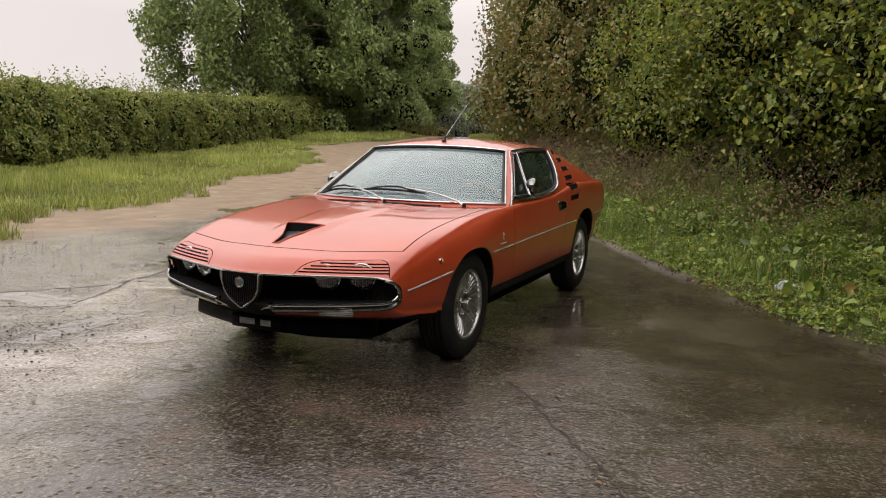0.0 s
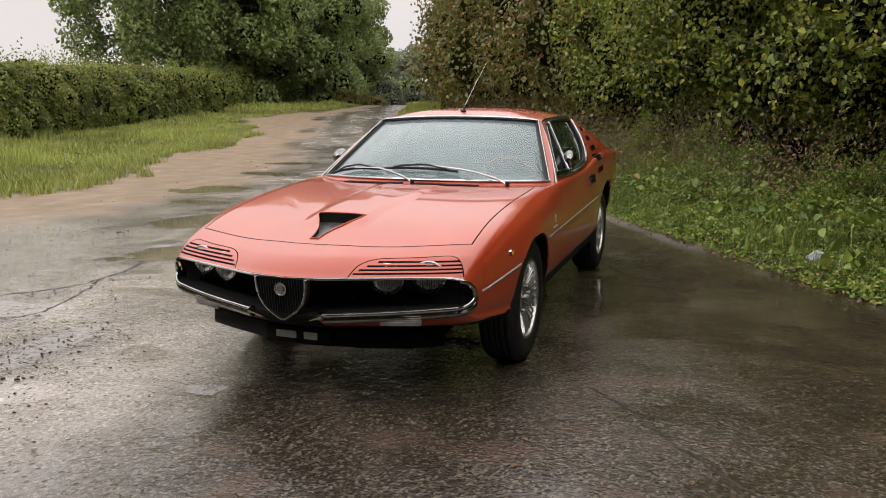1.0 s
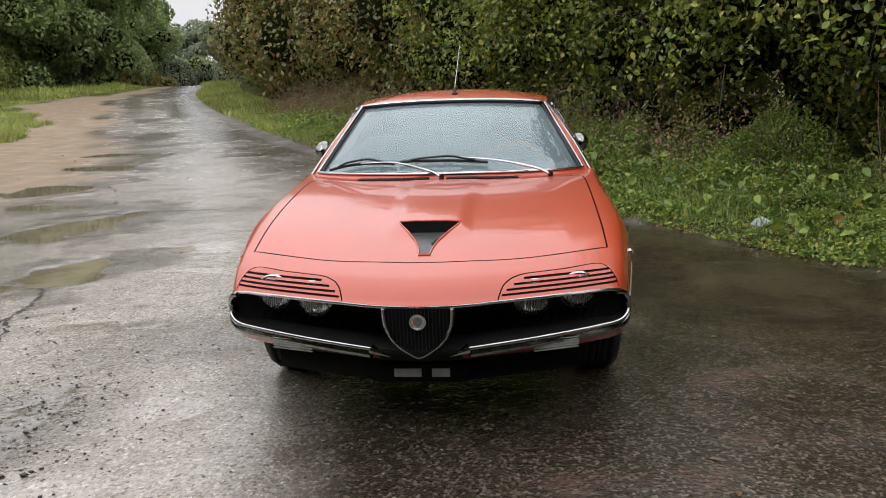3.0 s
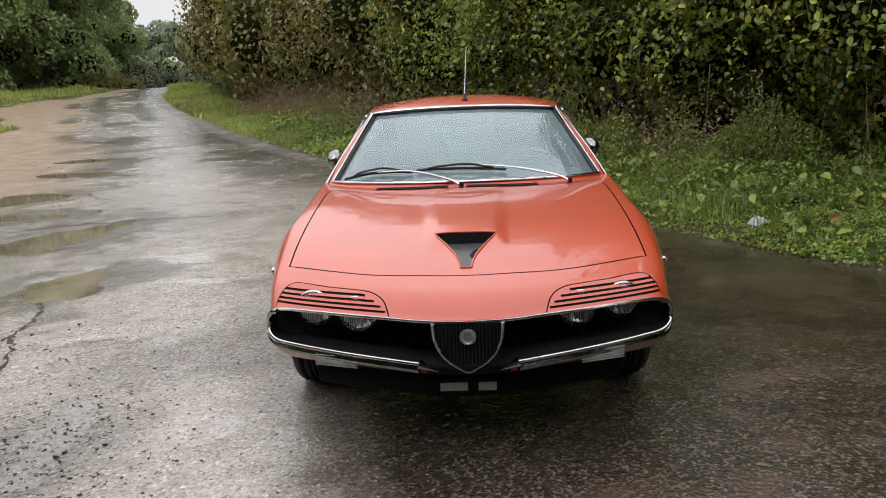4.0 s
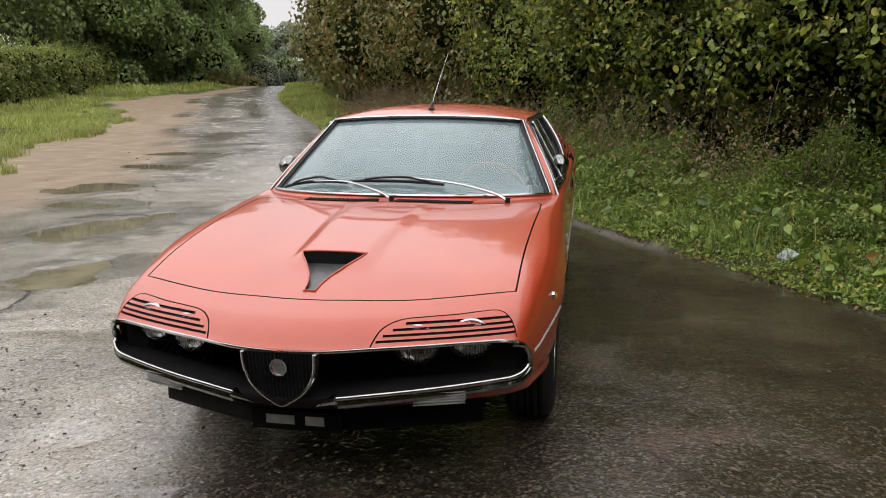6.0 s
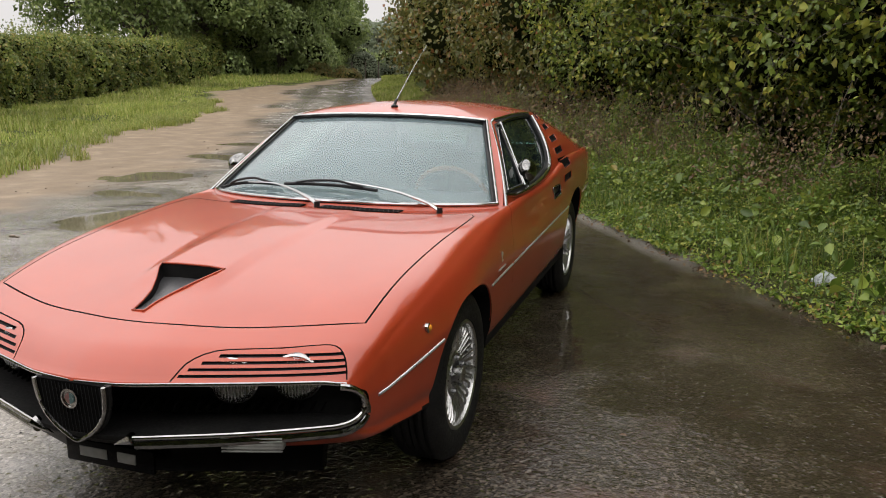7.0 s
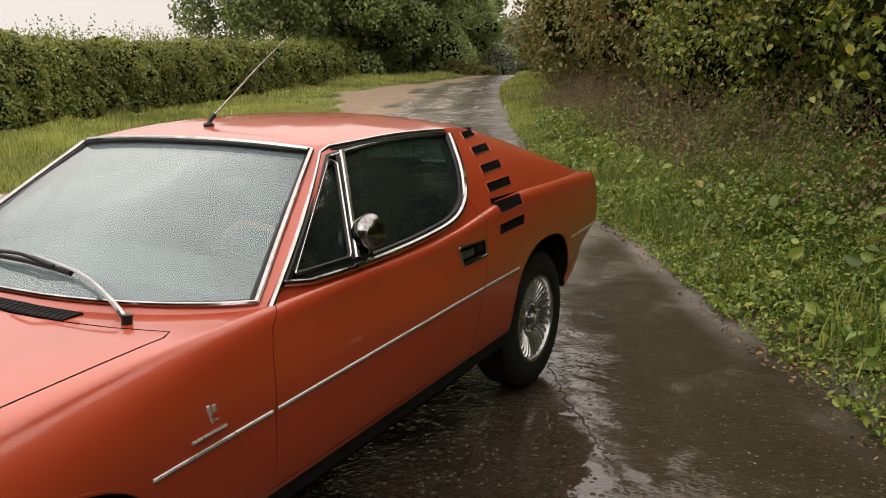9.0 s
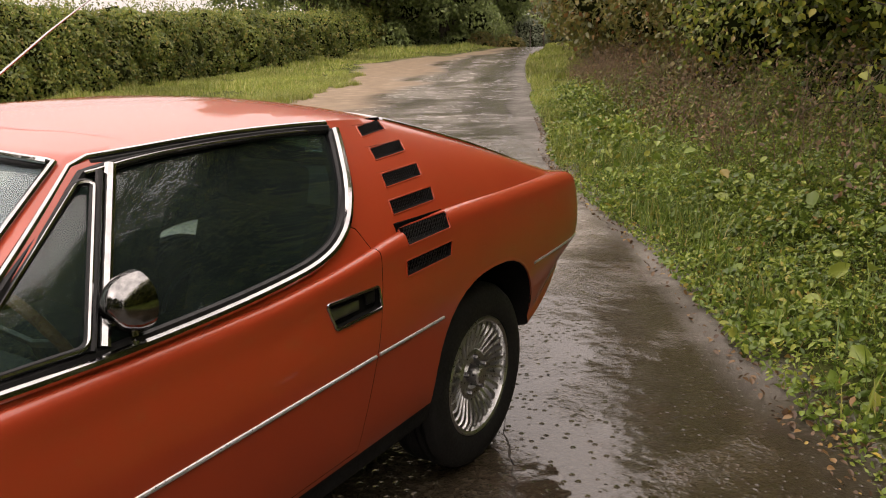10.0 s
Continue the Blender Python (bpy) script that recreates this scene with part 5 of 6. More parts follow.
# cowl vents
for x0, x1 in ((-0.44, -0.085), (0.005, 0.36)):
    row = [(x, 0.385 + 0.03 * (abs(x) / 0.48) ** 1.5) for x in np.linspace(x0, x1, 18)]
    v, fc = [], []
    for x, y in row:
        z = on_top(x, y + 0.005)[2] + 0.003
        v += [(x, y - 0.004, z - 0.006), (x, y - 0.004, z), (x, y + 0.056, z + 0.002), (x, y + 0.056, z - 0.006)]
    for i in range(len(row) - 1):
        fc += [(i * 4 + j, i * 4 + (j + 1) % 4, i * 4 + 4 + (j + 1) % 4, i * 4 + 4 + j) for j in range(4)]
    fc += [(0, 1, 2, 3), tuple((len(row) - 1) * 4 + j for j in range(4))]
    vent = part("cowl_vent", mesh_from(v, fc), DARK, car, "black mesh air vent below the windscreen")
    wires = []
    for i in range(len(row) - 1):
        for f0, f1 in ((0, 1), (1, 0)):
            a, b = row[i], row[i + 1]
            pa, pb = (a[0], a[1] - 0.004 + 0.06 * f0), (b[0], b[1] - 0.004 + 0.06 * f1)
            wires.append(tube([(*pa, on_top(*a)[2] + 0.004), (*pb, on_top(*b)[2] + 0.004)], 0.0016, 4))
    part("mesh", joined(wires), BLACK, vent)

# bonnet scoop lining
_pts = [(x * 0.985, y) for x, y in SCOOP]
_z = [on_top(x, y)[2] - 0.002 - 0.043 * min(1, max(0, (y + 0.728) / 0.21)) for x, y in _pts]
_v = [(x, y, z) for (x, y), z in zip(_pts, _z)] + [(x, y, z - 0.004) for (x, y), z in zip(_pts, _z)]
part("scoop", mesh_from(_v, [tuple(range(_n)), tuple(range(_n, 2 * _n))] + [(i, (i + 1) % _n, _n + (i + 1) % _n, _n + i) for i in range(_n)]), SCOOPGREY, car, "black wedge-shaped bonnet scoop")
part("scoop_rim", strip([on_top(x, y, 0.0015) for x, y in SCOOP], 0.0038, closed=True), PAINT, car)

# mouth: bumper bars, bright upper lip, shield
def lip(z_of, x0, x1, out, n=24):
    return [np.array((x, nose_y(x) + out, z_of(x))) for x in np.linspace(x0, x1, n)]


M = MOUTH
for side in (1, -1):
    k0 = next(i for i in range(len(M) - 1, 0, -1) if M[i][0] > 0.15)
    k1 = next(i for i in range(len(M)) if M[i][0] > 0.655)
    run = [np.array((side * M[i][0], nose_y(M[i][0]) - 0.012, M[i][1] - 0.004)) for i in range(k0, k1, -1)]
    bar = part("bumper", tube(run, lambda u: 0.0065 + 0.004 * u * u, 10), CHROME, car, "slim chrome bumper along the grille mouth")
    tipv = run[0]
    part("bumper_end", tube([tipv, tipv + (-side * 0.03, -0.004, -0.012), tipv + (-side * 0.062, 0.0, -0.028)], lambda u: 0.016 * (1 - u) + 0.001, 8), CHROME, bar)
    low = [p + (0, 0.012, -0.02) for p in run[: int(len(run) * 0.85)]]
    part("bumper_underside", tube(low, lambda u: 0.017 - 0.007 * u * u, 10), DARKENED_CHROME, bar)
    # indicator under the bumper
    ind = part("indicator", box(side * 0.455, nose_y(0.455) + 0.006, 0.388, 0.16, 0.035, 0.048, 0.014, Matrix.Rotation(side * 0.32, 3, "Z")), CLEARGREY, car, "clear ribbed front indicator lens")
    ribs = [box(side * 0.455, nose_y(0.455) - 0.0125, 0.368 + 0.009 * i, 0.16, 0.005, 0.003, 0, Matrix.Rotation(side * 0.32, 3, "Z")) for i in range(5)]
    part("lens_ribs", joined(ribs), CLEARGREY, ind)
    # headlamps, half hidden by the covers
    for x, z in ((0.378, 0.539), (0.535, 0.547)):
        y = nose_y(x) + 0.06
        hl = part("headlamp", turned([(0.0625, 0.03), (0.0625, -0.004), (0.058, -0.008), (0.056, 0.0), (0.05, 0.012), (0.03, 0.024), (0.001, 0.028), (0.001, 0.03)], 32, "y"), CHROME, car, "round headlamp half hidden under a slotted cover")
        hl.location, hl.rotation_euler = (side * x, y, z), (0, 0, radians(side * 14))
        hl.scale = (1.12, 1.0, 1.05)
        part("lens", turned([(0.0565, -0.004), (0.05, -0.011), (0.03, -0.0165), (0.0005, -0.018), (0.0005, -0.012), (0.03, -0.0105), (0.05, -0.006), (0.0565, 0.0)], 32, "y"), LENS, hl).visible_shadow = False
        part("lens_flutes", joined([box(0.008 * i, -0.0165 + 0.00009 * (i * 2.2) ** 2, 0, 0.0018, 0.002, 2 * 0.046 * math.sqrt(max(0.05, 1 - (0.008 * i / 0.05) ** 2)), 0) for i in range(-5, 6)]), CLEARGREY, hl)
top_lip = [np.array((x, nose_y(x) - 0.006, float(np.interp(abs(x), [0, 0.27, 0.5, 0.63, 0.68], [0.549, 0.551, 0.553, 0.552, 0.543])))) for x in np.linspace(-0.68, 0.68, 60)]
part("grille_lip", tube(top_lip, 0.0055, 8), CHROME, car)

SHIELD = [(-0.112, 0.55), (-0.111, 0.52), (-0.106, 0.48), (-0.092, 0.44), (-0.066, 0.402), (-0.033, 0.374), (0, 0.355), (0.033, 0.374), (0.066, 0.402), (0.092, 0.44), (0.106, 0.48), (0.111, 0.52), (0.112, 0.55)]
SHIELD = [(x, 0.55 - (0.55 - z) * 0.86) for x, z in SHIELD]
sh_y = lambda z: -1.006 + (0.55 - z) * 0.07
ring_pts = spline([(x, sh_y(z), z) for x, z in SHIELD], 48)
shield = part("grille_shield", tube(ring_pts, 0.0062, 8), CHROME, car, "shield-shaped chrome grille surround")
_v = [(x, sh_y(z) + 0.004, z) for x, z in SHIELD] + [(x * 0.98, sh_y(z) + 0.03, z) for x, z in SHIELD]
_k = len(SHIELD)
part("shield_mesh", mesh_from(_v, [tuple(range(_k)), tuple(range(_k, 2 * _k))] + [(i, (i + 1) % _k, _k + (i + 1) % _k, _k + i) for i in range(_k)]), DARK, shield)
part("shield_side", tube([p + (0, 0.016, 0) for p in ring_pts], 0.009, 8), BLACK, shield)
grid = [tube([(x, sh_y(0.545) + 0.003, 0.545), (x, sh_y(0.4) + 0.003, 0.395 + 0.9 * abs(x) ** 1.4)], 0.0012, 4) for x in np.linspace(-0.095, 0.095, 17)]
part("shield_grid", joined(grid), BLACK, shield)
emblem = part("emblem", turned([(0.027, -0.004), (0.027, 0.008), (0.0005, 0.008), (0.0005, 0.0), (0.022, 0.0), (0.023, -0.004)], 32, "y"), CHROME, car, "round enamel nose emblem")
emblem.location = (0, sh_y(0.506) - 0.002, 0.506)
for dx, mt in ((-1, RED), (1, TEAL)):
    half_disc = [(dx * 0.015 * math.cos(a), 0.015 * math.sin(a)) for a in np.linspace(-math.pi / 2, math.pi / 2, 14)]
    part("enamel_half", prism(half_disc, "y", -0.0025, 0.002), mt, emblem)

# mesh panel deep in the mouth
slats = []
for i in range(44):
    x = -0.62 + 1.24 * i / 43
    slats.append(box(x, nose_y(x) + 0.1, 0.452, 0.004, 0.05, 0.03, 0, Matrix.Rotation(0.5, 3, "Y")))
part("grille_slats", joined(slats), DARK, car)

# chin: black valance and spoiler lip
v, fc = [], []
xs_ = np.linspace(-0.56, 0.56, 31)
for x in xs_:
    y = nose_y(x) + 0.15
    v += [(x, y, 0.345), (x, y - 0.012, 0.3), (x, y - 0.018, 0.25), (x, y - 0.014, 0.235), (x, y + 0.006, 0.24), (x, y + 0.03, 0.345)]
for i in range(len(xs_) - 1):
    fc += [(i * 6 + j, i * 6 + (j + 1) % 6, i * 6 + 6 + (j + 1) % 6, i * 6 + 6 + j) for j in range(6)]
fc += [tuple(range(6)), tuple((len(xs_) - 1) * 6 + j for j in range(6))]
part("front_spoiler", mesh_from(v, fc), SPOILER, car, "glossy black front spoiler")
plate = part("number_plate", box(0, nose_y(0) + 0.1, 0.286, 0.3, 0.012, 0.07, 0.004), SPOILER, car, "black number plate with pale bars")
for x0, x1 in ((-0.1, -0.006), (0.03, 0.092)):
    part("plate_bar", box((x0 + x1) / 2, nose_y(0) + 0.093, 0.288, x1 - x0, 0.003, 0.03, 0.001), WHITEPAINT, plate)

# the underside, close over the road: parts added to block light beneath the car
pan = [(-0.42, -0.4), (0.42, -0.4), (0.42, 0.36), (0.62, 0.38), (0.62, 1.98), (0.44, 2.02), (0.44, 2.72), (0.56, 2.74), (0.5, 2.95), (-0.5, 2.95), (-0.56, 2.74), (-0.44, 2.72), (-0.44, 2.02), (-0.62, 1.98), (-0.62, 0.38), (-0.42, 0.36)]
part("added_floor_pan", prism(pan, "z", 0.16, 0.3), DARK, car)
part("added_front_apron", prism([(-0.5, -0.6), (0.5, -0.6), (0.4, -0.66), (0.2, -0.72), (-0.2, -0.72), (-0.4, -0.66)], "z", 0.2, 0.34), DARK, car)
part("added_sump", box(0, 0.05, 0.15, 0.42, 0.6, 0.1, 0.03), DARK, car)
part("added_silencer", box(0.1, 2.75, 0.2, 0.6, 0.24, 0.12, 0.05), DARK, car)

# --- inside ---
v = [(-0.62, 0.72, 0.79), (0.62, 0.72, 0.79), (0.66, 1.02, 0.8), (-0.66, 1.02, 0.8), (-0.6, 0.72, 0.6), (0.6, 0.72, 0.6), (0.64, 1.06, 0.62), (-0.64, 1.06, 0.62)]
part("dashboard", mesh_from(v, [(0, 1, 2, 3), (4, 5, 6, 7), (0, 1, 5, 4), (1, 2, 6, 5), (2, 3, 7, 6), (3, 0, 4, 7)]), DASHTOP, car)
ring = [(0.19 * math.cos(a), 0, 0.19 * math.sin(a)) for a in np.linspace(0, 2 * math.pi, 40, endpoint=False)]
sw = part("steering_wheel", tube(ring, 0.0125, 8, True), WOODRIM, car, "thin wood-rimmed steering wheel")
sw.location, sw.rotation_euler = (0.36, 1.13, 0.735), (radians(24), 0, 0)
part("spokes", joined([tube([(0, 0.02, 0), (0.185 * math.cos(a), 0, 0.185 * math.sin(a))], 0.009, 6) for a in (radians(-90), radians(20), radians(160))]), GUNMETAL, sw)
for x in (0.34, -0.34):
    seat = part("seat", box(x, 1.5, 0.47, 0.46, 0.5, 0.16, 0.05), TRIMCLOTH, car, "dark upholstered bucket seat")
    part("seat_back", box(x, 1.78, 0.68, 0.44, 0.13, 0.5, 0.055, Matrix.Rotation(radians(-18), 3, "X")), TRIMCLOTH, seat)
    part("head_restraint", box(x, 1.87, 0.96, 0.26, 0.09, 0.15, 0.035, Matrix.Rotation(radians(-14), 3, "X")), TRIMCLOTH, seat)

# ---- plants ----
rng = np.random.default_rng(7)
BARK = surface("bark", (0.05, 0.04, 0.03), (0.11, 0.09, 0.07), (0.75, 0.95), 0, 6, 0.5, 40)
HEDGE_LEAF = leaf_mat("hedge_leaves", [(0.0, (0.095, 0.135, 0.032)), (0.5, (0.17, 0.22, 0.05)), (0.85, (0.28, 0.3, 0.07)), (1.0, (0.36, 0.28, 0.09))], 0.4)
BUSH_LEAF = leaf_mat("thicket_leaves", [(0.0, (0.07, 0.105, 0.02)), (0.45, (0.15, 0.2, 0.034)), (0.8, (0.26, 0.3, 0.045)), (0.95, (0.44, 0.41, 0.055)), (1.0, (0.26, 0.12, 0.045))], 0.4)
BROWN_LEAF = leaf_mat("autumn_leaves", [(0.0, (0.085, 0.095, 0.025)), (0.5, (0.15, 0.155, 0.036)), (0.85, (0.23, 0.18, 0.05)), (1.0, (0.26, 0.11, 0.045))])
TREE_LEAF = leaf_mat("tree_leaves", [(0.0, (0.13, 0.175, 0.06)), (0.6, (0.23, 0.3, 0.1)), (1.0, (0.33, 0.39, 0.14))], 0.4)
ASH_LEAF = leaf_mat("ash_leaves", [(0.0, (0.1, 0.145, 0.042)), (0.6, (0.195, 0.255, 0.08)), (1.0, (0.3, 0.35, 0.12))], 0.4)
HERB_LEAF = leaf_mat("herb_leaves", [(0.0, (0.06, 0.105, 0.017)), (0.5, (0.15, 0.225, 0.034)), (0.9, (0.28, 0.34, 0.06)), (0.975, (0.33, 0.29, 0.055)), (1.0, (0.26, 0.14, 0.05))])
GRASS = leaf_mat("grass_blades", [(0.0, (0.14, 0.19, 0.03)), (0.5, (0.25, 0.3, 0.055)), (0.85, (0.35, 0.36, 0.1)), (1.0, (0.45, 0.39, 0.17))], 0.25, 0.45)
VERGE_GRASS = leaf_mat("verge_grass_blades", [(0.0, (0.065, 0.125, 0.018)), (0.5, (0.125, 0.195, 0.03)), (0.88, (0.23, 0.27, 0.05)), (1.0, (0.4, 0.31, 0.12))], 0.25, 0.45)
# paler, greyer leaves: the haze of distance is put into their colour
HAZE_LEAF = leaf_mat("hazed_leaves", [(0.0, (0.15, 0.19, 0.12)), (0.6, (0.21, 0.25, 0.16)), (1.0, (0.28, 0.31, 0.2))])
DEADLEAF = leaf_mat("fallen_leaves", [(0.0, (0.06, 0.034, 0.018)), (0.6, (0.13, 0.075, 0.035)), (0.92, (0.24, 0.14, 0.05)), (1.0, (0.45, 0.33, 0.05))], 0.1, 0.4)
# near-black filler colour that stands in for shade deep in the foliage
CORE = surface("foliage_shade", (0.007, 0.009, 0.003), (0.02, 0.024, 0.008), (0.9, 1.0), 0, 3.0, 0.6, 14, spec=0.0)
STALK = surface("dry_stalks", (0.075, 0.045, 0.026), (0.17, 0.115, 0.065), (0.7, 0.9), 0, 5)


def quick_mesh(name, verts, faces, material, smooth=False):
    """A mesh of many alike faces from arrays."""
    me = bpy.data.meshes.new(name)
    k = faces.shape[1]
    me.vertices.add(len(verts))
    me.vertices.foreach_set("co", np.ascontiguousarray(verts, np.float32).ravel())
    me.loops.add(faces.size)
    me.loops.foreach_set("vertex_index", np.ascontiguousarray(faces, np.int32).ravel())
    me.polygons.add(len(faces))
    me.polygons.foreach_set("loop_start", np.arange(0, faces.size, k, dtype=np.int32))
    me.update(calc_edges=True)
    me.materials.append(material)
    if smooth:
        me.polygons.foreach_set("use_smooth", [True] * len(faces))
    return me


def unit(v):
    return v / np.maximum(np.linalg.norm(v, axis=-1, keepdims=True), 1e-9)


def leaf_arrays(at, out, size, broad=0.6, droop=0.5, fine=False):
    """Folded leaves at places, facing roughly outwards and hanging a little. size: their length."""
    n = len(at)
    nrm = unit(out * rng.uniform(0.2, 1.1, (n, 1)) + rng.normal(0, 0.6, (n, 3)) + (0, 0, 0.35))
    way = unit(np.cross(nrm, rng.normal(0, 1, (n, 3))))
    way = unit(way + np.array((0, 0, -droop)) * np.abs(rng.normal(0, 1, (n, 1))))
    side = unit(np.cross(nrm, way))
    nrm = np.cross(way, side)
    s = np.asarray(size, float).reshape(-1, 1) * np.ones((n, 1))
    w = s * broad * 0.5
    fold = nrm * w * 0.35
    if fine:
        base, tip = at - way * s * 0.5, at + way * s * 0.5 - nrm * s * 0.1
        l1, l2 = at - way * s * 0.22 + side * w + fold, at + way * s * 0.15 + side * w * 0.92 + fold
        r1, r2 = at - way * s * 0.22 - side * w + fold, at + way * s * 0.15 - side * w * 0.92 + fold
        verts = np.stack([base, l1, l2, tip, r2, r1], 1).reshape(-1, 3)
        o = np.arange(n)[:, None] * 6
        faces = np.concatenate([o + (0, 3, 2, 1), o + (0, 5, 4, 3)], 1).reshape(-1, 4)
        return verts, faces
    base, tip = at - way * s * 0.5, at + way * s * 0.5
    left, right = at + side * w + fold, at - side * w + fold
    verts = np.stack([base, right, tip, left], 1).reshape(-1, 3)
    faces = np.arange(n)[:, None] * 4 + (0, 1, 2, 3)
    return verts, faces


def blob_shell(blobs, count, depth=0.35, lump=0.18, face=None, lowest=None, hollow=0.45):
    """Places and outward ways on the skins of rounded masses (x, y, z, rx, ry, rz), leaving out what lies deep inside others."""
    b = np.array(blobs, float)
    area = (b[:, 3] * b[:, 4] + b[:, 4] * b[:, 5] + b[:, 3] * b[:, 5])
    pick = rng.choice(len(b), count * 3, p=area / area.sum())
    d = unit(rng.normal(0, 1, (count * 3, 3)))
    lumps = 1 + lump * wave(d[:, 0] * 2 + pick * 3.1, d[:, 1] * 2 + d[:, 2] * 1.7, 0.45, 1.0)
    r = lumps * (1 - depth * rng.random(count * 3) ** 2)
    p = b[pick, :3] + d * b[pick, 3:] * r[:, None]
    ok = np.ones(len(p), bool)
    if face is not None:
        ok &= (d @ np.array(face, float)) > -0.25
    if lowest is not None:
        ok &= p[:, 2] > height(p[:, 0], p[:, 1]) + lowest
    for c in b:
        q = (((p - c[:3]) / c[3:]) ** 2).sum(1)
        ok &= q > hollow
    return p[ok][:count], d[ok][:count]


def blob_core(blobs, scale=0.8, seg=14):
    """Dark filler in a mass of foliage, coloured for the shade between its leaves."""
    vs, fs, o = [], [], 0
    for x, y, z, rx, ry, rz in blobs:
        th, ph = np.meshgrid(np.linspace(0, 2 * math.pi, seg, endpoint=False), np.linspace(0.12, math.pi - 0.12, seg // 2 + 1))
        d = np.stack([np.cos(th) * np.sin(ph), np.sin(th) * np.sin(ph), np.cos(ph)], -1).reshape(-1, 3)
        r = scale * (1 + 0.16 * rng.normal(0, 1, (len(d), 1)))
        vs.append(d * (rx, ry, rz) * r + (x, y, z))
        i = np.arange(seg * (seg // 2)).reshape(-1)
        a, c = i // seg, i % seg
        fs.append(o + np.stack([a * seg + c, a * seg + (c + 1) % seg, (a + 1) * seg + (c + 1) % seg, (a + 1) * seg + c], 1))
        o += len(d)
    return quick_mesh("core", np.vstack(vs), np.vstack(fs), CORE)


def branch(points, r0, r1, sides=7):
    return tube(spline(points, 12), lambda u: r0 + (r1 - r0) * u, sides)


def bush(name, blobs, count, size, leaf, label, face=None, fine=False, broad=0.6, core=0.8, category="bush", stems=6, kind="", depth=0.35, lump=0.18, dark_to=99.0):
    ob = thing(name, label, category, kind=kind)
    p, d = blob_shell(blobs, count, depth, lump, face, 0.03)
    s = size * rng.uniform(0.6, 1.25, len(p))
    me = quick_mesh("leaves", *leaf_arrays(p, d, s, broad, fine=fine), leaf)
    lv = tagged(new("leaves", me), kind="stuff")
    lv.parent = ob
    co = tagged(new("shade_core", blob_core([q for q in blobs if q[2] < dark_to], core)), kind="stuff")
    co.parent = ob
    b = np.array(blobs)
    tubes = []
    for k in range(stems):
        c = b[rng.integers(len(b))]
        foot = np.array([c[0] + rng.normal(0, c[3] * 0.3), c[1] + rng.normal(0, c[4] * 0.3), 0])
        foot[2] = height(foot[0], foot[1]) - 0.05
        top = c[:3] + rng.normal(0, 0.3, 3) * c[3:]
        tubes.append(branch([foot, (foot + top) / 2 + rng.normal(0, 0.12, 3), top], 0.03, 0.01, 5))
    if tubes:
        part("stems", joined(tubes), BARK, ob)
    return ob


def verge_point(y, off):
    """A place off metres past the right-hand edge of the lane."""
    return edge(RIGHT_EDGE, y) + off * 0.86, y + off * 0.5


# thicket along the right-hand verge, piece by piece
def thicket_piece(y0, y1, leaf, count, size, top, label, fine, step, front=1.5, under=0.0):
    blobs = []
    for y in np.arange(y0, y1, step):
        for z, off, r in ((0.6, front + 2.5 + under, 1.0), (1.7, front + 1.8 + under, 1.1), (2.8, front + 1.4 + 0.4 * under, 1.15), (3.9, front + 1.5, 1.2), (5.0, front + 1.7, 1.3), (6.2, front + 2.1, 1.4), (7.5, front + 2.6, 1.4), (8.7, front + 3.1, 1.3)):
            if z > top:
                continue
            x, yy = verge_point(y + rng.normal(0, 0.3 * step), off + rng.normal(0, 0.28))
            k = r * rng.uniform(0.62, 1.2) * max(1.0, step / 1.6)
            blobs.append((x, yy, z + float(height(x, yy)) + rng.normal(0, 0.2), k, k, k * rng.uniform(0.7, 1.0)))
            # deeper masses, whose dark filler stands for shade behind the leafy front
            x, yy = verge_point(y, off + 1.1)
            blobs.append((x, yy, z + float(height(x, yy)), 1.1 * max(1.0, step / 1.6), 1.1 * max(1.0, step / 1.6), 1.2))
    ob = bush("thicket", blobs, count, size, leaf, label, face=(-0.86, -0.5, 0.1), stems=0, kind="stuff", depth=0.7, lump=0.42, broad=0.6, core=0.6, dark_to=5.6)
    # bare twigs and shoots reaching out of the foliage
    twigs = []
    if fine:
        for k in range(34):
            y, z = rng.uniform(y0, y1), rng.uniform(0.5, 3.6)
            x, yy = verge_point(y, front + 0.9)
            x1, y1_ = verge_point(y + rng.normal(0, 0.7), front + rng.uniform(-0.35, 0.35))
            h = float(height(x, yy))
            dz = rng.normal(0.1, 0.45)
            twigs.append(branch([(x, yy, h + z), ((x + x1) / 2, (yy + y1_) / 2, h + z + dz * 0.5 + 0.12), (x1, y1_, h + z + dz)], 0.006, 0.002, 4))
        part("twigs", joined(twigs), BARK, ob)
    return ob


thicket_piece(-16, -2.5, BUSH_LEAF, 18000, 0.22, 8, "dense green thicket beside the lane", False, 2.2)
thicket_piece(-2.5, 2.2, BUSH_LEAF, 54000, 0.102, 8, "dense green and yellowing thicket beside the lane", True, 1.2, under=0.7)
thicket_piece(2.2, 7.0, BUSH_LEAF, 92000, 0.098, 8, "dense green and yellowing thicket beside the lane", True, 1.2, under=0.7)
thicket_piece(7.0, 12.5, BUSH_LEAF, 78000, 0.105, 8, "dense green and yellowing thicket beside the lane", False, 1.5, 1.8)
thicket_piece(12.5, 23, BROWN_LEAF, 52000, 0.145, 6.5, "brownish autumn thicket beside the lane", False, 2.0, 1.7)
thicket_piece(23, 36, BROWN_LEAF, 30000, 0.22, 6.5, "dark autumn thicket further along the lane", False, 2.6, 1.5)
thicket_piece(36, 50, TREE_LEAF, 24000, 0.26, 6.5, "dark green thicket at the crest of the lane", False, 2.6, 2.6)
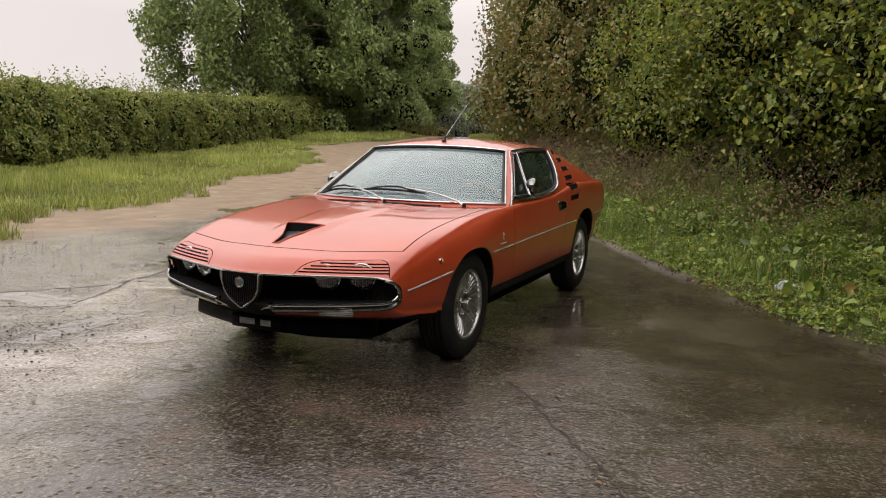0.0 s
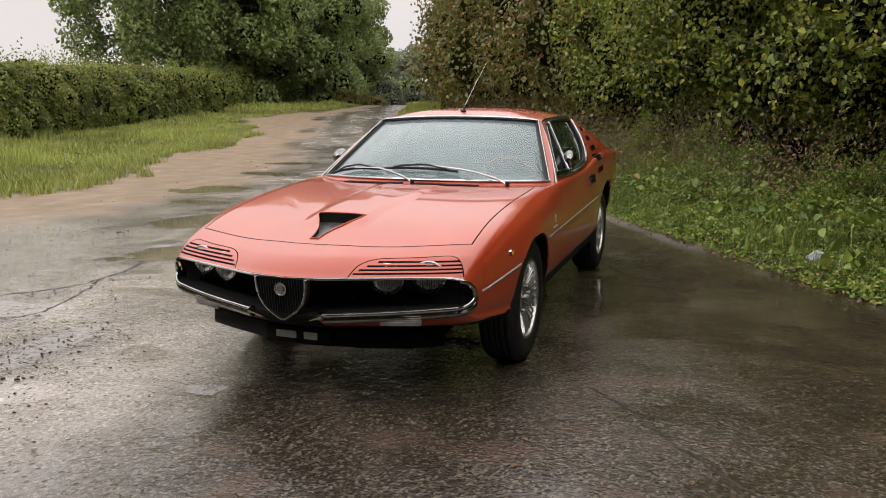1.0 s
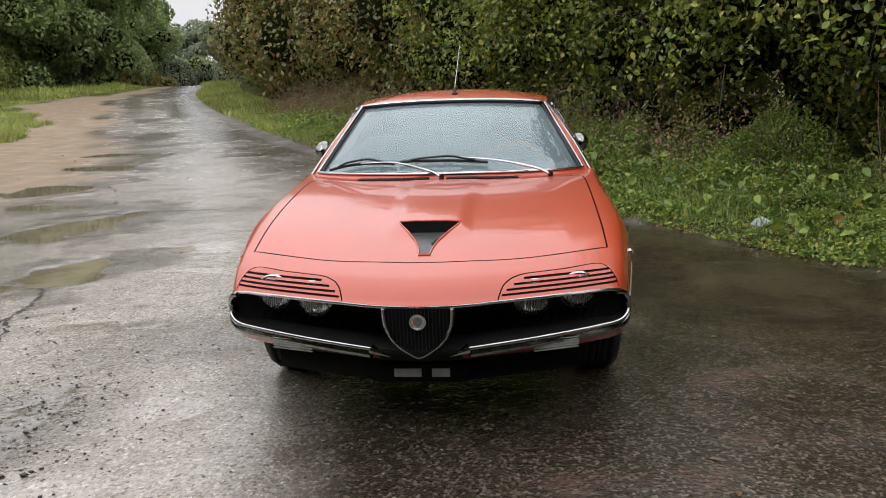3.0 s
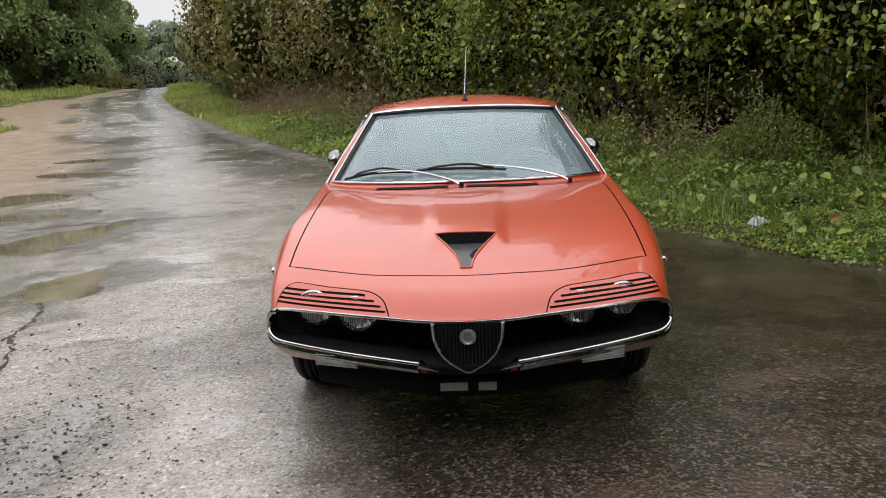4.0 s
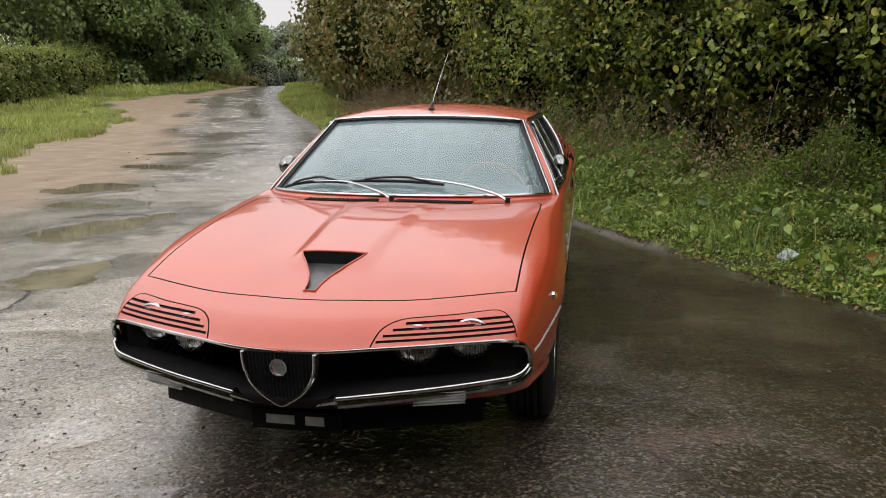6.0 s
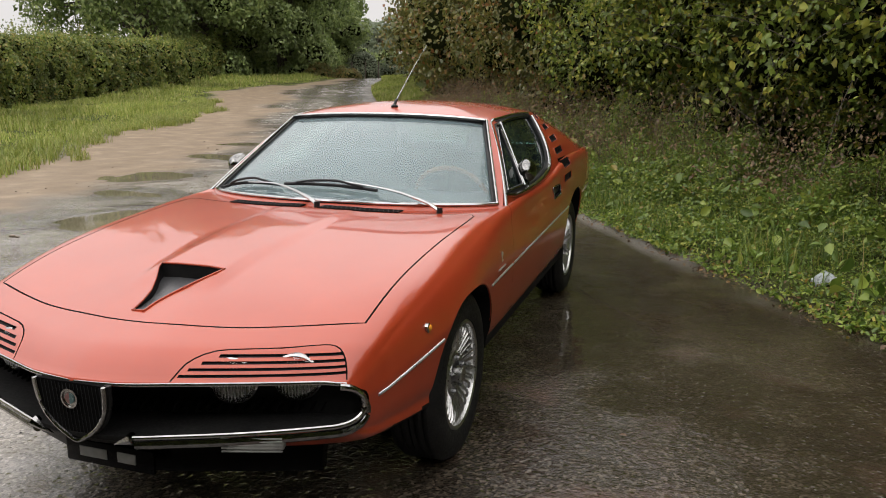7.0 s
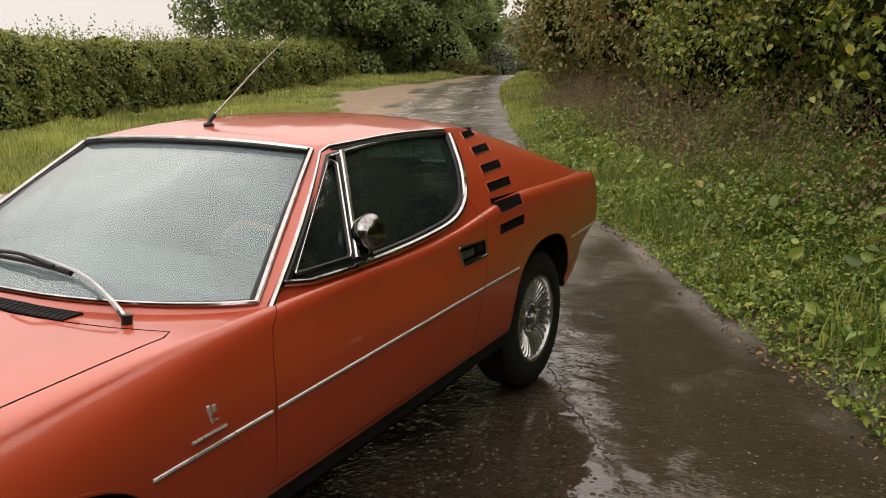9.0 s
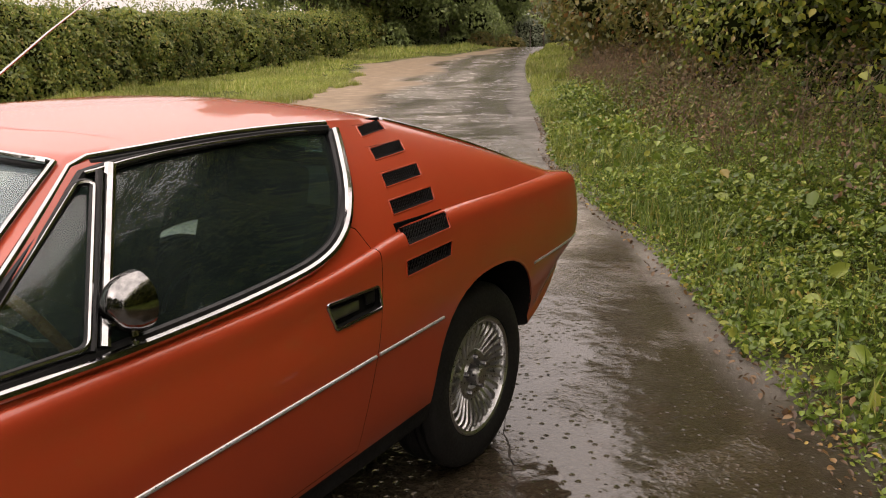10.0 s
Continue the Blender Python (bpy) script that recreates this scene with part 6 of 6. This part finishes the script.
# arching sprays of larger, yellowing leaves hanging out of the thicket's front
LIGHT_LEAF = leaf_mat("yellowing_leaves", [(0.0, (0.11, 0.165, 0.026)), (0.5, (0.19, 0.25, 0.04)), (0.85, (0.33, 0.35, 0.06)), (1.0, (0.46, 0.4, 0.08))], 0.45)
spray_at, spray_way, spray_wood = [], [], []
for k in range(280):
    y, z = rng.uniform(-2.2, 9.5), rng.uniform(1.5, 6.4)
    x0, y0 = verge_point(y, 2.6)
    reach, drop, drift = rng.uniform(0.7, 1.6), rng.uniform(0.2, 0.9), rng.normal(0, 0.5)
    h = float(height(x0, y0)) + z
    x1, y1 = verge_point(y + drift * 0.5, 2.6 - reach * 0.6)
    x2, y2 = verge_point(y + drift, 2.6 - reach)
    run = spline([(x0, y0, h), (x1, y1, h + 0.12), (x2, y2, h - drop)], 16)
    spray_wood.append(tube(run, lambda u: 0.005 - 0.0038 * u, 4))
    for q in run[4:]:
        c = rng.integers(2, 6)
        spray_at.append(q + rng.normal(0, 0.07, (c, 3)))
        spray_way.append(np.tile((-0.5, -0.3, 0.5), (c, 1)))
spray_at, spray_way = np.vstack(spray_at), np.vstack(spray_way)
spray = thing("leafy_sprays", "arching sprays of yellow-green leaves hanging from the thicket", "branches", kind="stuff")
sp = tagged(new("leaves", quick_mesh("leaves", *leaf_arrays(spray_at, spray_way, rng.uniform(0.04, 0.1, len(spray_at)), 0.6, 0.8, True), LIGHT_LEAF)), kind="stuff")
sp.parent = spray
part("twigs", joined(spray_wood), BARK, spray)
# added growth behind, seen only in chrome and wet ground, to block low light
bush("bush", [(-20 + 2.6 * k, -11.5 - (k % 3) - 0.02 * (k - 7) ** 2, 1.8 + 2.9 * tier, 2.2, 1.8, 2.2) for k in range(13) for tier in range(3)], 16000, 0.3, BUSH_LEAF, "tall green bushes added out of view behind, to block low light", stems=4)

rng = np.random.default_rng(21)
# clipped field hedge beyond the left-hand grass
HEDGE = [(-8, -9.5), (0, -13.2), (5, -15.4), (10, -17.5), (14, -19.2), (20, -21.6), (26.3, -24.4), (32, -26), (38, -27.6), (46, -30)]


def hedge_piece(y0, y1, count, size, step):
    blobs = []
    for y in np.arange(y0, y1, step):
        for z, r in ((0.5, 0.95), (1.2, 0.95), (1.7 + rng.normal(0, 0.08), rng.uniform(0.6, 1.0))):
            x = edge(HEDGE, y) - 0.9 + rng.normal(0, 0.12)
            blobs.append((x, y, z + float(height(x, y)), r, step * 0.85, r * rng.uniform(0.85, 1.05)))
    return bush("hedge", blobs, count, size, HEDGE_LEAF, "trimmed green field hedge behind a grass verge", face=(0.86, -0.5, 0.2), category="hedge", stems=6, kind="stuff")


hedge_piece(-8, 10, 24000, 0.13, 1.2)
hedge_piece(10, 24, 56000, 0.125, 1.2)
hedge_piece(24, 42, 36000, 0.17, 1.6)


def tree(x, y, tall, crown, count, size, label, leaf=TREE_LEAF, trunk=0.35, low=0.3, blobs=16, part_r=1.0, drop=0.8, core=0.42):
    """A trunk with limbs that end in leafy masses; drop: how far those hang down."""
    ob = thing("tree", label, "tree")
    z0 = float(height(x, y))
    tubes = [branch([(x, y, z0 - 0.2), (x + 0.1, y, z0 + tall * 0.35), (x - 0.1, y + 0.2, z0 + tall * 0.8)], trunk, trunk * 0.3, 10)]
    masses = []
    for k in range(blobs):
        a, h = rng.uniform(0, 2 * math.pi), rng.uniform(low, 0.95)
        reach = crown * math.sqrt(max(0.12, 1 - ((h - 0.5) / 0.55) ** 2)) * rng.uniform(0.4, 0.95)
        c = np.array([x + reach * math.cos(a), y + reach * math.sin(a), z0 + tall * h])
        r = crown * rng.uniform(0.2, 0.4) * part_r
        masses.append((*c, r, r, r * drop))
        tubes.append(branch([(x, y, z0 + tall * max(0.15, h - 0.25)), (np.array([x, y, z0 + tall * h]) + c) / 2 + rng.normal(0, 0.2, 3), c], trunk * 0.35, 0.03, 6))
    part("trunk", joined(tubes), BARK, ob)
    p, d = blob_shell(masses, count, depth=0.75, lump=0.45, hollow=0.45 if core > 0.3 else 0.22)
    crown_ob = new("crown", quick_mesh("crown", *leaf_arrays(p, d, size * rng.uniform(0.6, 1.3, len(p)), 0.55, 0.8), leaf))
    crown_ob.parent = ob
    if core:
        co = tagged(new("shade_core", blob_core(masses, core)), kind="stuff")
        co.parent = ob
    return ob


rng = np.random.default_rng(7)
tree(-33, 40, 15.5, 8.0, 50000, 0.3, "tall loose ash tree with drooping foliage behind the hedge", leaf=ASH_LEAF, blobs=110, low=0.2, part_r=0.5, drop=1.15, core=0)
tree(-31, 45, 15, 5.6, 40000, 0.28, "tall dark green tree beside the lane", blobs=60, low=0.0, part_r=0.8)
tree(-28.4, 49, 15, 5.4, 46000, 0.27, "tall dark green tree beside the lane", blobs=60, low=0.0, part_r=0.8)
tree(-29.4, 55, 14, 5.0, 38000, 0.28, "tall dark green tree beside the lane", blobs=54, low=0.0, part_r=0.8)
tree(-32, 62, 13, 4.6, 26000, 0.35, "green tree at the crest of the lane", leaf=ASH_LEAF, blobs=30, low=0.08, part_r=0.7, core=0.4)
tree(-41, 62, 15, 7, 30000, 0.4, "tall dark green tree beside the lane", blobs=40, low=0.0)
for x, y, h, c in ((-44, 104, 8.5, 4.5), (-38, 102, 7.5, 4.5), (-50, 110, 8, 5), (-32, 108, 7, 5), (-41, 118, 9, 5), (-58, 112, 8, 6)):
    tree(x, y, h, c, 9000, 0.4, "distant tree beyond the crest, paled by haze in its leaf colour", leaf=HAZE_LEAF, blobs=18, low=0.06, part_r=0.9)
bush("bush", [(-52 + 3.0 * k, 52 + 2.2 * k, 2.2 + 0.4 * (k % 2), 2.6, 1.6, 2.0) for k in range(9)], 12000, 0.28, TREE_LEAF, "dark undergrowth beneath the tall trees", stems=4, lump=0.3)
# low growth where the lane goes over its crest, and a clump closing the foot of the trees
bush("bush", [(-23.2 - 0.9 * k, 49.5 - 0.4 * k + (k % 2), 1.5 + 0.15 * (k % 3), 1.0, 0.9, 0.75) for k in range(4)], 9000, 0.14, BROWN_LEAF, "low brownish bush at the crest of the lane", stems=3, lump=0.3)
bush("bush", [(-20.4, 56, 1.9, 1.6, 1.2, 1.2), (-22.5, 57, 1.9, 1.6, 1.2, 1.4), (-25, 56, 2.0, 1.5, 1.2, 1.6)], 9000, 0.16, HAZE_LEAF, "green bush past the crest of the lane, paled by haze in its leaf colour", stems=3, lump=0.3)
post_at = [(-21.6, 51.5), (-22.9, 52.0), (-24.2, 52.4), (-25.5, 52.8)]
for x, y in post_at:
    z = float(height(x, y))
    lone("fence_post", tube([(x, y, z - 0.2), (x, y, z + 0.6), (x + 0.02, y, z + 1.25)], 0.05, 7), BARK, "weathered wooden fence post at the crest", "fence post", "posts of the far fence")

# ---- herbs and grass on the verges ----
rng = np.random.default_rng(33)
def scatter(count, y0, y1, off0, off1, lean=1.0):
    y = rng.uniform(y0, y1, count)
    off = off0 + (off1 - off0) * rng.random(count) ** lean
    return edge(RIGHT_EDGE, y) + off * 0.86, y + off * 0.5, off


def herb_bed(y0, y1, count, size, fine, label, broad=0.5):
    """Nettles, ivy and low herbs: leaves in tiers over the ground, taller away from the lane."""
    x, y, off = scatter(count, y0, y1, -0.06, 3.0, 0.85)
    clump = 0.5 + 0.55 * wave(x, y, 0.35, 21.0) + 0.25 * wave(x, y, 1.3, 22.0)
    bare = rng.random(count) < np.clip(0.25 - 0.7 * clump, 0, 0.8) * np.clip(1.4 - off, 0.25, 1)
    x, y, off, clump = x[~bare], y[~bare], off[~bare], clump[~bare]
    count = len(x)
    tall = (0.04 + 0.2 * np.clip(off / 0.9, 0, 1) + 0.18 * np.clip(off - 0.9, 0, 2)) * (0.15 + 1.35 * np.clip(clump + 0.35 * wave(x, y, 0.09, 27.0), 0, 1.4) ** 1.3)
    z = height(x, y) + tall * rng.random(count) ** 0.45 + 0.01
    at = np.stack([x, y, z], 1)
    out = np.tile((-0.3, -0.2, 0.55), (count, 1))
    me = quick_mesh("herbs", *leaf_arrays(at, out, size * rng.uniform(0.35, 1.0, count) * (0.7 + 0.9 * np.clip(wave(x, y, 0.22, 23.0) + 0.4, 0, 1)), broad, 0.3, fine), HERB_LEAF)
    return tagged(new("verge_herbs", me), label, "herbs", kind="stuff")


def blades(name, x, y, tall, wide, material, label, lean=0.35):
    """Grass blades: bent tapering strips."""
    n = len(x)
    a = rng.uniform(0, 2 * math.pi, n)
    h = tall * rng.uniform(0.5, 1.3, n)
    bend = np.stack([np.cos(a), np.sin(a)], 1) * (h * lean * rng.uniform(0.2, 1.3, n))[:, None]
    root = np.stack([x, y, height(x, y) - 0.01], 1)
    s = np.stack([-np.sin(a), np.cos(a), 0 * a], 1) * (np.asarray(wide) * rng.uniform(0.6, 1.3, n))[:, None]
    mid = root + np.stack([bend[:, 0] * 0.35, bend[:, 1] * 0.35, h * 0.6], 1)
    tip = root + np.stack([bend[:, 0], bend[:, 1], h], 1)
    verts = np.stack([root - s, root + s, mid + s * 0.8, mid - s * 0.8, tip + s * 0.1, tip - s * 0.1], 1).reshape(-1, 3)
    o = np.arange(n)[:, None] * 6
    faces = np.concatenate([o + (0, 1, 2, 3), o + (3, 2, 4, 5)], 1).reshape(-1, 4)
    return tagged(new(name, quick_mesh(name, verts, faces, material)), label, "grass", kind="stuff")


herb_bed(-3.5, 3.0, 26000, 0.044, True, "low nettles, ivy and herbs on the verge")
herb_bed(1.0, 6.5, 40000, 0.042, True, "dense ivy and nettles at the edge of the lane")
herb_bed(-1.0, 9.0, 46000, 0.036, False, "small pointed nettle leaves on the verge", 0.42)
herb_bed(3.0, 9.0, 40000, 0.043, True, "low nettles, ivy and herbs on the verge")
herb_bed(9.0, 20.0, 34000, 0.09, False, "low green herbs on the verge further on")
x, y, off = scatter(40000, -3.5, 10.0, 0.06, 2.6)
k = rng.random(len(x)) < np.clip(0.12 + 0.9 * wave(x, y, 0.35, 24.0), 0.03, 1)
x, y = x[k], y[k]
blades("verge_grass", x, y, 0.21, 0.0036, VERGE_GRASS, "long grass among the verge herbs", 0.6)
x, y, off = scatter(22000, 7.5, 24, 0.0, 2.0)
blades("verge_grass", x, y, 0.13 * (0.8 + 0.8 * wave(x, y, 0.3, 34.0)), 0.006, GRASS, "long grass on the verge further on", 0.5)
x, y, off = scatter(12000, 24, 50, -0.1, 2.4)
blades("verge_grass", x, y, 0.2, 0.018, GRASS, "long grass along the far verge", 0.5)


def left_grass(y0, y1, count, tall, wide, label):
    y = rng.uniform(y0, y1, count)
    x0, x1 = edge(GRASS_EDGE, y), edge(HEDGE, y)
    x = x0 + (x1 - x0) * rng.random(count)
    g = zones(x, y)[0]
    keep = rng.random(count) < g * np.clip(0.85 + 1.2 * wave(x, y, 0.8, 33.0), 0.3, 1)
    x, y = x[keep], y[keep]
    near = np.clip((edge(GRASS_EDGE, y) - x) / 2.0, 0.3, 1.25)
    return blades("grass", x, y, tall * near * (0.75 + 0.5 * wave(x, y, 1.2, 31.0)) * (0.75 + 0.6 * wave(x, y, 0.35, 32.0)), wide, GRASS, label, 0.45)


left_grass(-4, 9, 44000, 0.22, 0.006, "rough wet grass between the dirt strip and the hedge")
left_grass(9, 24, 40000, 0.22, 0.01, "rough wet grass between the dirt strip and the hedge")
left_grass(24, 48, 18000, 0.26, 0.022, "rough wet grass along the far hedge")
# ragged tufts along the edge of the grass
ty = rng.uniform(-3, 26, 1400)
tx = edge(GRASS_EDGE, ty) + rng.normal(-0.2, 0.9, 1400)
keep = (zones(tx, ty)[3] > -0.3) & (zones(tx, ty)[3] < 0.9)
tx, ty = tx[keep], ty[keep]
tx, ty = (np.repeat(q, 30) + rng.normal(0, 0.07, len(q) * 30) for q in (tx, ty))
blades("grass", tx, ty, 0.17, 0.006, GRASS, "ragged grass tufts along the dirt strip", 0.7)
# broad dock and burdock leaves among the herbs
x, y, off = scatter(700, 0.5, 9.0, 0.15, 1.9)
at = np.stack([x, y, height(x, y) + rng.uniform(0.06, 0.34, len(x)) * np.clip(off, 0.3, 1)], 1)
tagged(new("dock_leaves", quick_mesh("docks", *leaf_arrays(at, np.tile((-0.3, -0.2, 0.8), (len(at), 1)), rng.uniform(0.06, 0.13, len(at)), 0.6, 0.3, True), HERB_LEAF)), "broad green dock leaves among the verge herbs", "herbs", kind="stuff")
# shoots standing up out of the hedge
y = rng.uniform(-6, 45, 2600)
x = edge(HEDGE, y) - 0.9 + rng.normal(0, 0.5, 2600)
p_ = np.stack([x, y, height(x, y) + 2.2 + rng.normal(0, 0.15, 2600)], 1)
tops = []
for q in p_:
    hgt = 0.1 + 0.7 * rng.random() ** 2.5
    for k in range(7):
        tops.append(q + (rng.normal(0, 0.05), rng.normal(0, 0.05), hgt * k / 6))
tops = np.array(tops)
tagged(new("hedge_shoots", quick_mesh("shoots", *leaf_arrays(tops, rng.normal(0, 1, tops.shape), 0.12, 0.45), HEDGE_LEAF)), "thin leafy shoots above the hedge", "hedge shoots", kind="stuff")

# dry stalks at the foot of the thicket
rng = np.random.default_rng(44)
stalks = []
for k in range(620):
    y = rng.uniform(0.5, 24) if k < 60 else rng.uniform(5.5, 22)
    off = rng.uniform(1.2, 2.7)
    x0, y0 = float(edge(RIGHT_EDGE, y)) + off * 0.86, y + off * 0.5
    at = np.array((x0, y0, float(height(x0, y0))))
    hgt, lean, run = rng.uniform(0.35, 1.25), rng.normal(0, 0.3, 2), []
    for u in np.linspace(0, 1, 6):
        run.append(at + (lean[0] * hgt * u**1.6 + rng.normal(0, 0.012), lean[1] * hgt * u**1.6 + rng.normal(0, 0.012), hgt * u))
    stalks.append(tube(run, lambda u: 0.0042 - 0.0028 * u, 3))
    for e in range(rng.integers(1, 5)):
        q = run[rng.integers(2, 6)]
        stalks.append(tube([q, q + rng.normal(0, 0.07, 3) + (0, 0, 0.05), q + rng.normal(0, 0.1, 3) + (0, 0, 0.13)], lambda u: 0.0024 - 0.0016 * u, 3))
tagged(new("dry_stalks", finish(joined(stalks), STALK)), "dry brown stalks at the foot of the thicket", "stalks", kind="stuff")

WITHERED = leaf_mat("withered_leaves", [(0.0, (0.075, 0.05, 0.026)), (0.5, (0.15, 0.1, 0.05)), (0.85, (0.22, 0.12, 0.06)), (1.0, (0.2, 0.21, 0.06))], 0.1, 0.6)
# brown brambles and spent herbs between the verge and the thicket
x, y, off = scatter(30000, 4.0, 24, 1.15, 2.7)
k = rng.random(len(x)) < np.clip(0.45 + 0.7 * wave(x, y, 0.8, 51.0), 0.02, 1)
x, y, off = x[k], y[k], off[k]
at = np.stack([x, y, height(x, y) + rng.uniform(0.1, 0.55, len(x)) * off * 0.8], 1)
tagged(new("brown_brambles", quick_mesh("brambles", *leaf_arrays(at, np.tile((-0.6, -0.4, 0.3), (len(at), 1)), rng.uniform(0.02, 0.065, len(at)), 0.5, 0.6), WITHERED)), "withered brown brambles at the foot of the thicket", "brambles", kind="stuff")

# fallen leaves along the edge of the lane, and a few on the tarmac
x, y, off = scatter(12000, -3, 14, -0.16, 0.45, 1.3)
k = rng.random(len(x)) < np.clip(0.5 + 0.6 * wave(x, y, 0.5, 25.0), 0.05, 1)
x, y = x[k], y[k]
at = np.stack([x, y, height(x, y) + 0.012 + 0.02 * rng.random(len(x))], 1)
tagged(new("leaf_litter", quick_mesh("litter", *leaf_arrays(at, np.tile((0, 0, 1.6), (len(at), 1)), 0.024 * rng.uniform(0.4, 1.6, len(at)), 0.55, 0.0, True), DEADLEAF)), "brown and yellow fallen leaves along the edge of the lane", "fallen leaves", kind="stuff")
one = quick_mesh("fallen_leaf", *leaf_arrays(np.zeros((1, 3)), np.array([(0, 0, 5.0)]), 0.034, 0.6, 0.0, True), DEADLEAF)
for k in range(12):
    x, y = (float(rng.uniform(0.9, 3.0)), float(rng.uniform(-2.2, 1.2))) if k < 11 else (float(rng.uniform(-2.5, 0.5)), float(rng.uniform(-2.4, -1.2)))
    lf = new("fallen_leaf", one)
    lf.matrix_world = pose(x, y, float(height(x, y)) + 0.006, 0, 0, float(rng.uniform(0, 360)))
    tagged(lf, "yellowed wet leaf lying flat on the tarmac", "leaf", "fallen leaves on the tarmac")

# loose stones on the broken tarmac
n = 1300
sx, sy = rng.normal(-2.0, 1.1, n), rng.normal(-0.2, 1.5, n)
sx[800:], sy[800:] = rng.normal(-1.75, 0.33, n - 800), rng.normal(-0.9, 0.4, n - 800)
sr = rng.uniform(0.002, 0.0085, n) * np.where(rng.random(n) < 0.1, 1.8, 1)
d8 = unit(np.array([(1, 0, 0), (-1, 0, 0), (0, 1, 0), (0, -1, 0), (0, 0, 1), (0, 0, -1)], float))
tri8 = np.array([(0, 2, 4), (2, 1, 4), (1, 3, 4), (3, 0, 4), (2, 0, 5), (1, 2, 5), (3, 1, 5), (0, 3, 5)])
sv = np.stack([sx, sy, height(sx, sy) + sr * 0.4], 1)[:, None] + d8 * (sr[:, None, None] * (1.2, 1.0, 0.55)) * rng.uniform(0.5, 1.4, (n, 6, 1))
PEBBLE = surface("wet_pebbles", (0.015, 0.013, 0.011), (0.07, 0.06, 0.05), (0.2, 0.45), 0, 3)
tagged(new("loose_stones", quick_mesh("stones", sv.reshape(-1, 3), (np.arange(n)[:, None, None] * 6 + tri8).reshape(-1, 3), PEBBLE)), "loose dark stones on the broken wet tarmac", "stones", kind="stuff")

# clods of mud and broken tarmac along the dirt strip
n = 800
cy = rng.uniform(-1.5, 16, n)
cx = edge(TAR_EDGE, cy) + rng.normal(0.6, 0.8, n)
k = rng.random(n) < np.clip(0.5 + 0.8 * wave(cx, cy, 0.7, 52.0), 0.03, 1)
cx, cy = cx[k], cy[k]
n = len(cx)
cr = rng.uniform(0.004, 0.014, n) * np.where(rng.random(n) < 0.12, 2.0, 1)
cv = np.stack([cx, cy, height(cx, cy) + cr * 0.2], 1)[:, None] + d8 * (cr[:, None, None] * (1.4, 1.4, 0.6)) * rng.uniform(0.6, 1.4, (n, 6, 1))
CLOD = surface("muddy_clods", (0.08, 0.058, 0.036), (0.2, 0.15, 0.1), (0.35, 0.7), 0, 2)
tagged(new("mud_clods", quick_mesh("clods", cv.reshape(-1, 3), (np.arange(n)[:, None, None] * 6 + tri8).reshape(-1, 3), CLOD)), "clods of wet mud and broken tarmac on the dirt strip", "clods", kind="stuff")

# crumpled litter in the herbs
_rb = np.random.default_rng(12)
v, m = [], 13
for i in range(m):
    for j in range(m):
        u, w = i / (m - 1) * 2 - 1, j / (m - 1) * 2 - 1
        dome = 0.055 * (1 - max(abs(u), abs(w)) ** 2.5)
        v.append((0.1 * u * (1 - 0.12 * w * w) + _rb.normal(0, 0.005), 0.07 * w * (1 + 0.2 * u) + _rb.normal(0, 0.005), dome + _rb.normal(0, 0.008)))
fc = [(i * m + j, i * m + j + 1, (i + 1) * m + j + 1, (i + 1) * m + j) for i in range(m - 1) for j in range(m - 1)]
bag = lone("litter_bag", mesh_from(v, fc), surface("white_plastic", (0.3, 0.33, 0.33), (0.42, 0.46, 0.46), (0.25, 0.4), 0, 20), "crumpled white plastic bag lying in the verge herbs", "litter", sharp=20)
bag.location = (2.33, 2.8, float(height(2.33, 2.8)) + 0.03)
bag.scale = (0.75, 0.75, 0.75)
bag.rotation_euler = (radians(18), radians(-22), radians(35))
bag.modifiers.new("sheet", "SOLIDIFY").thickness = 0.002
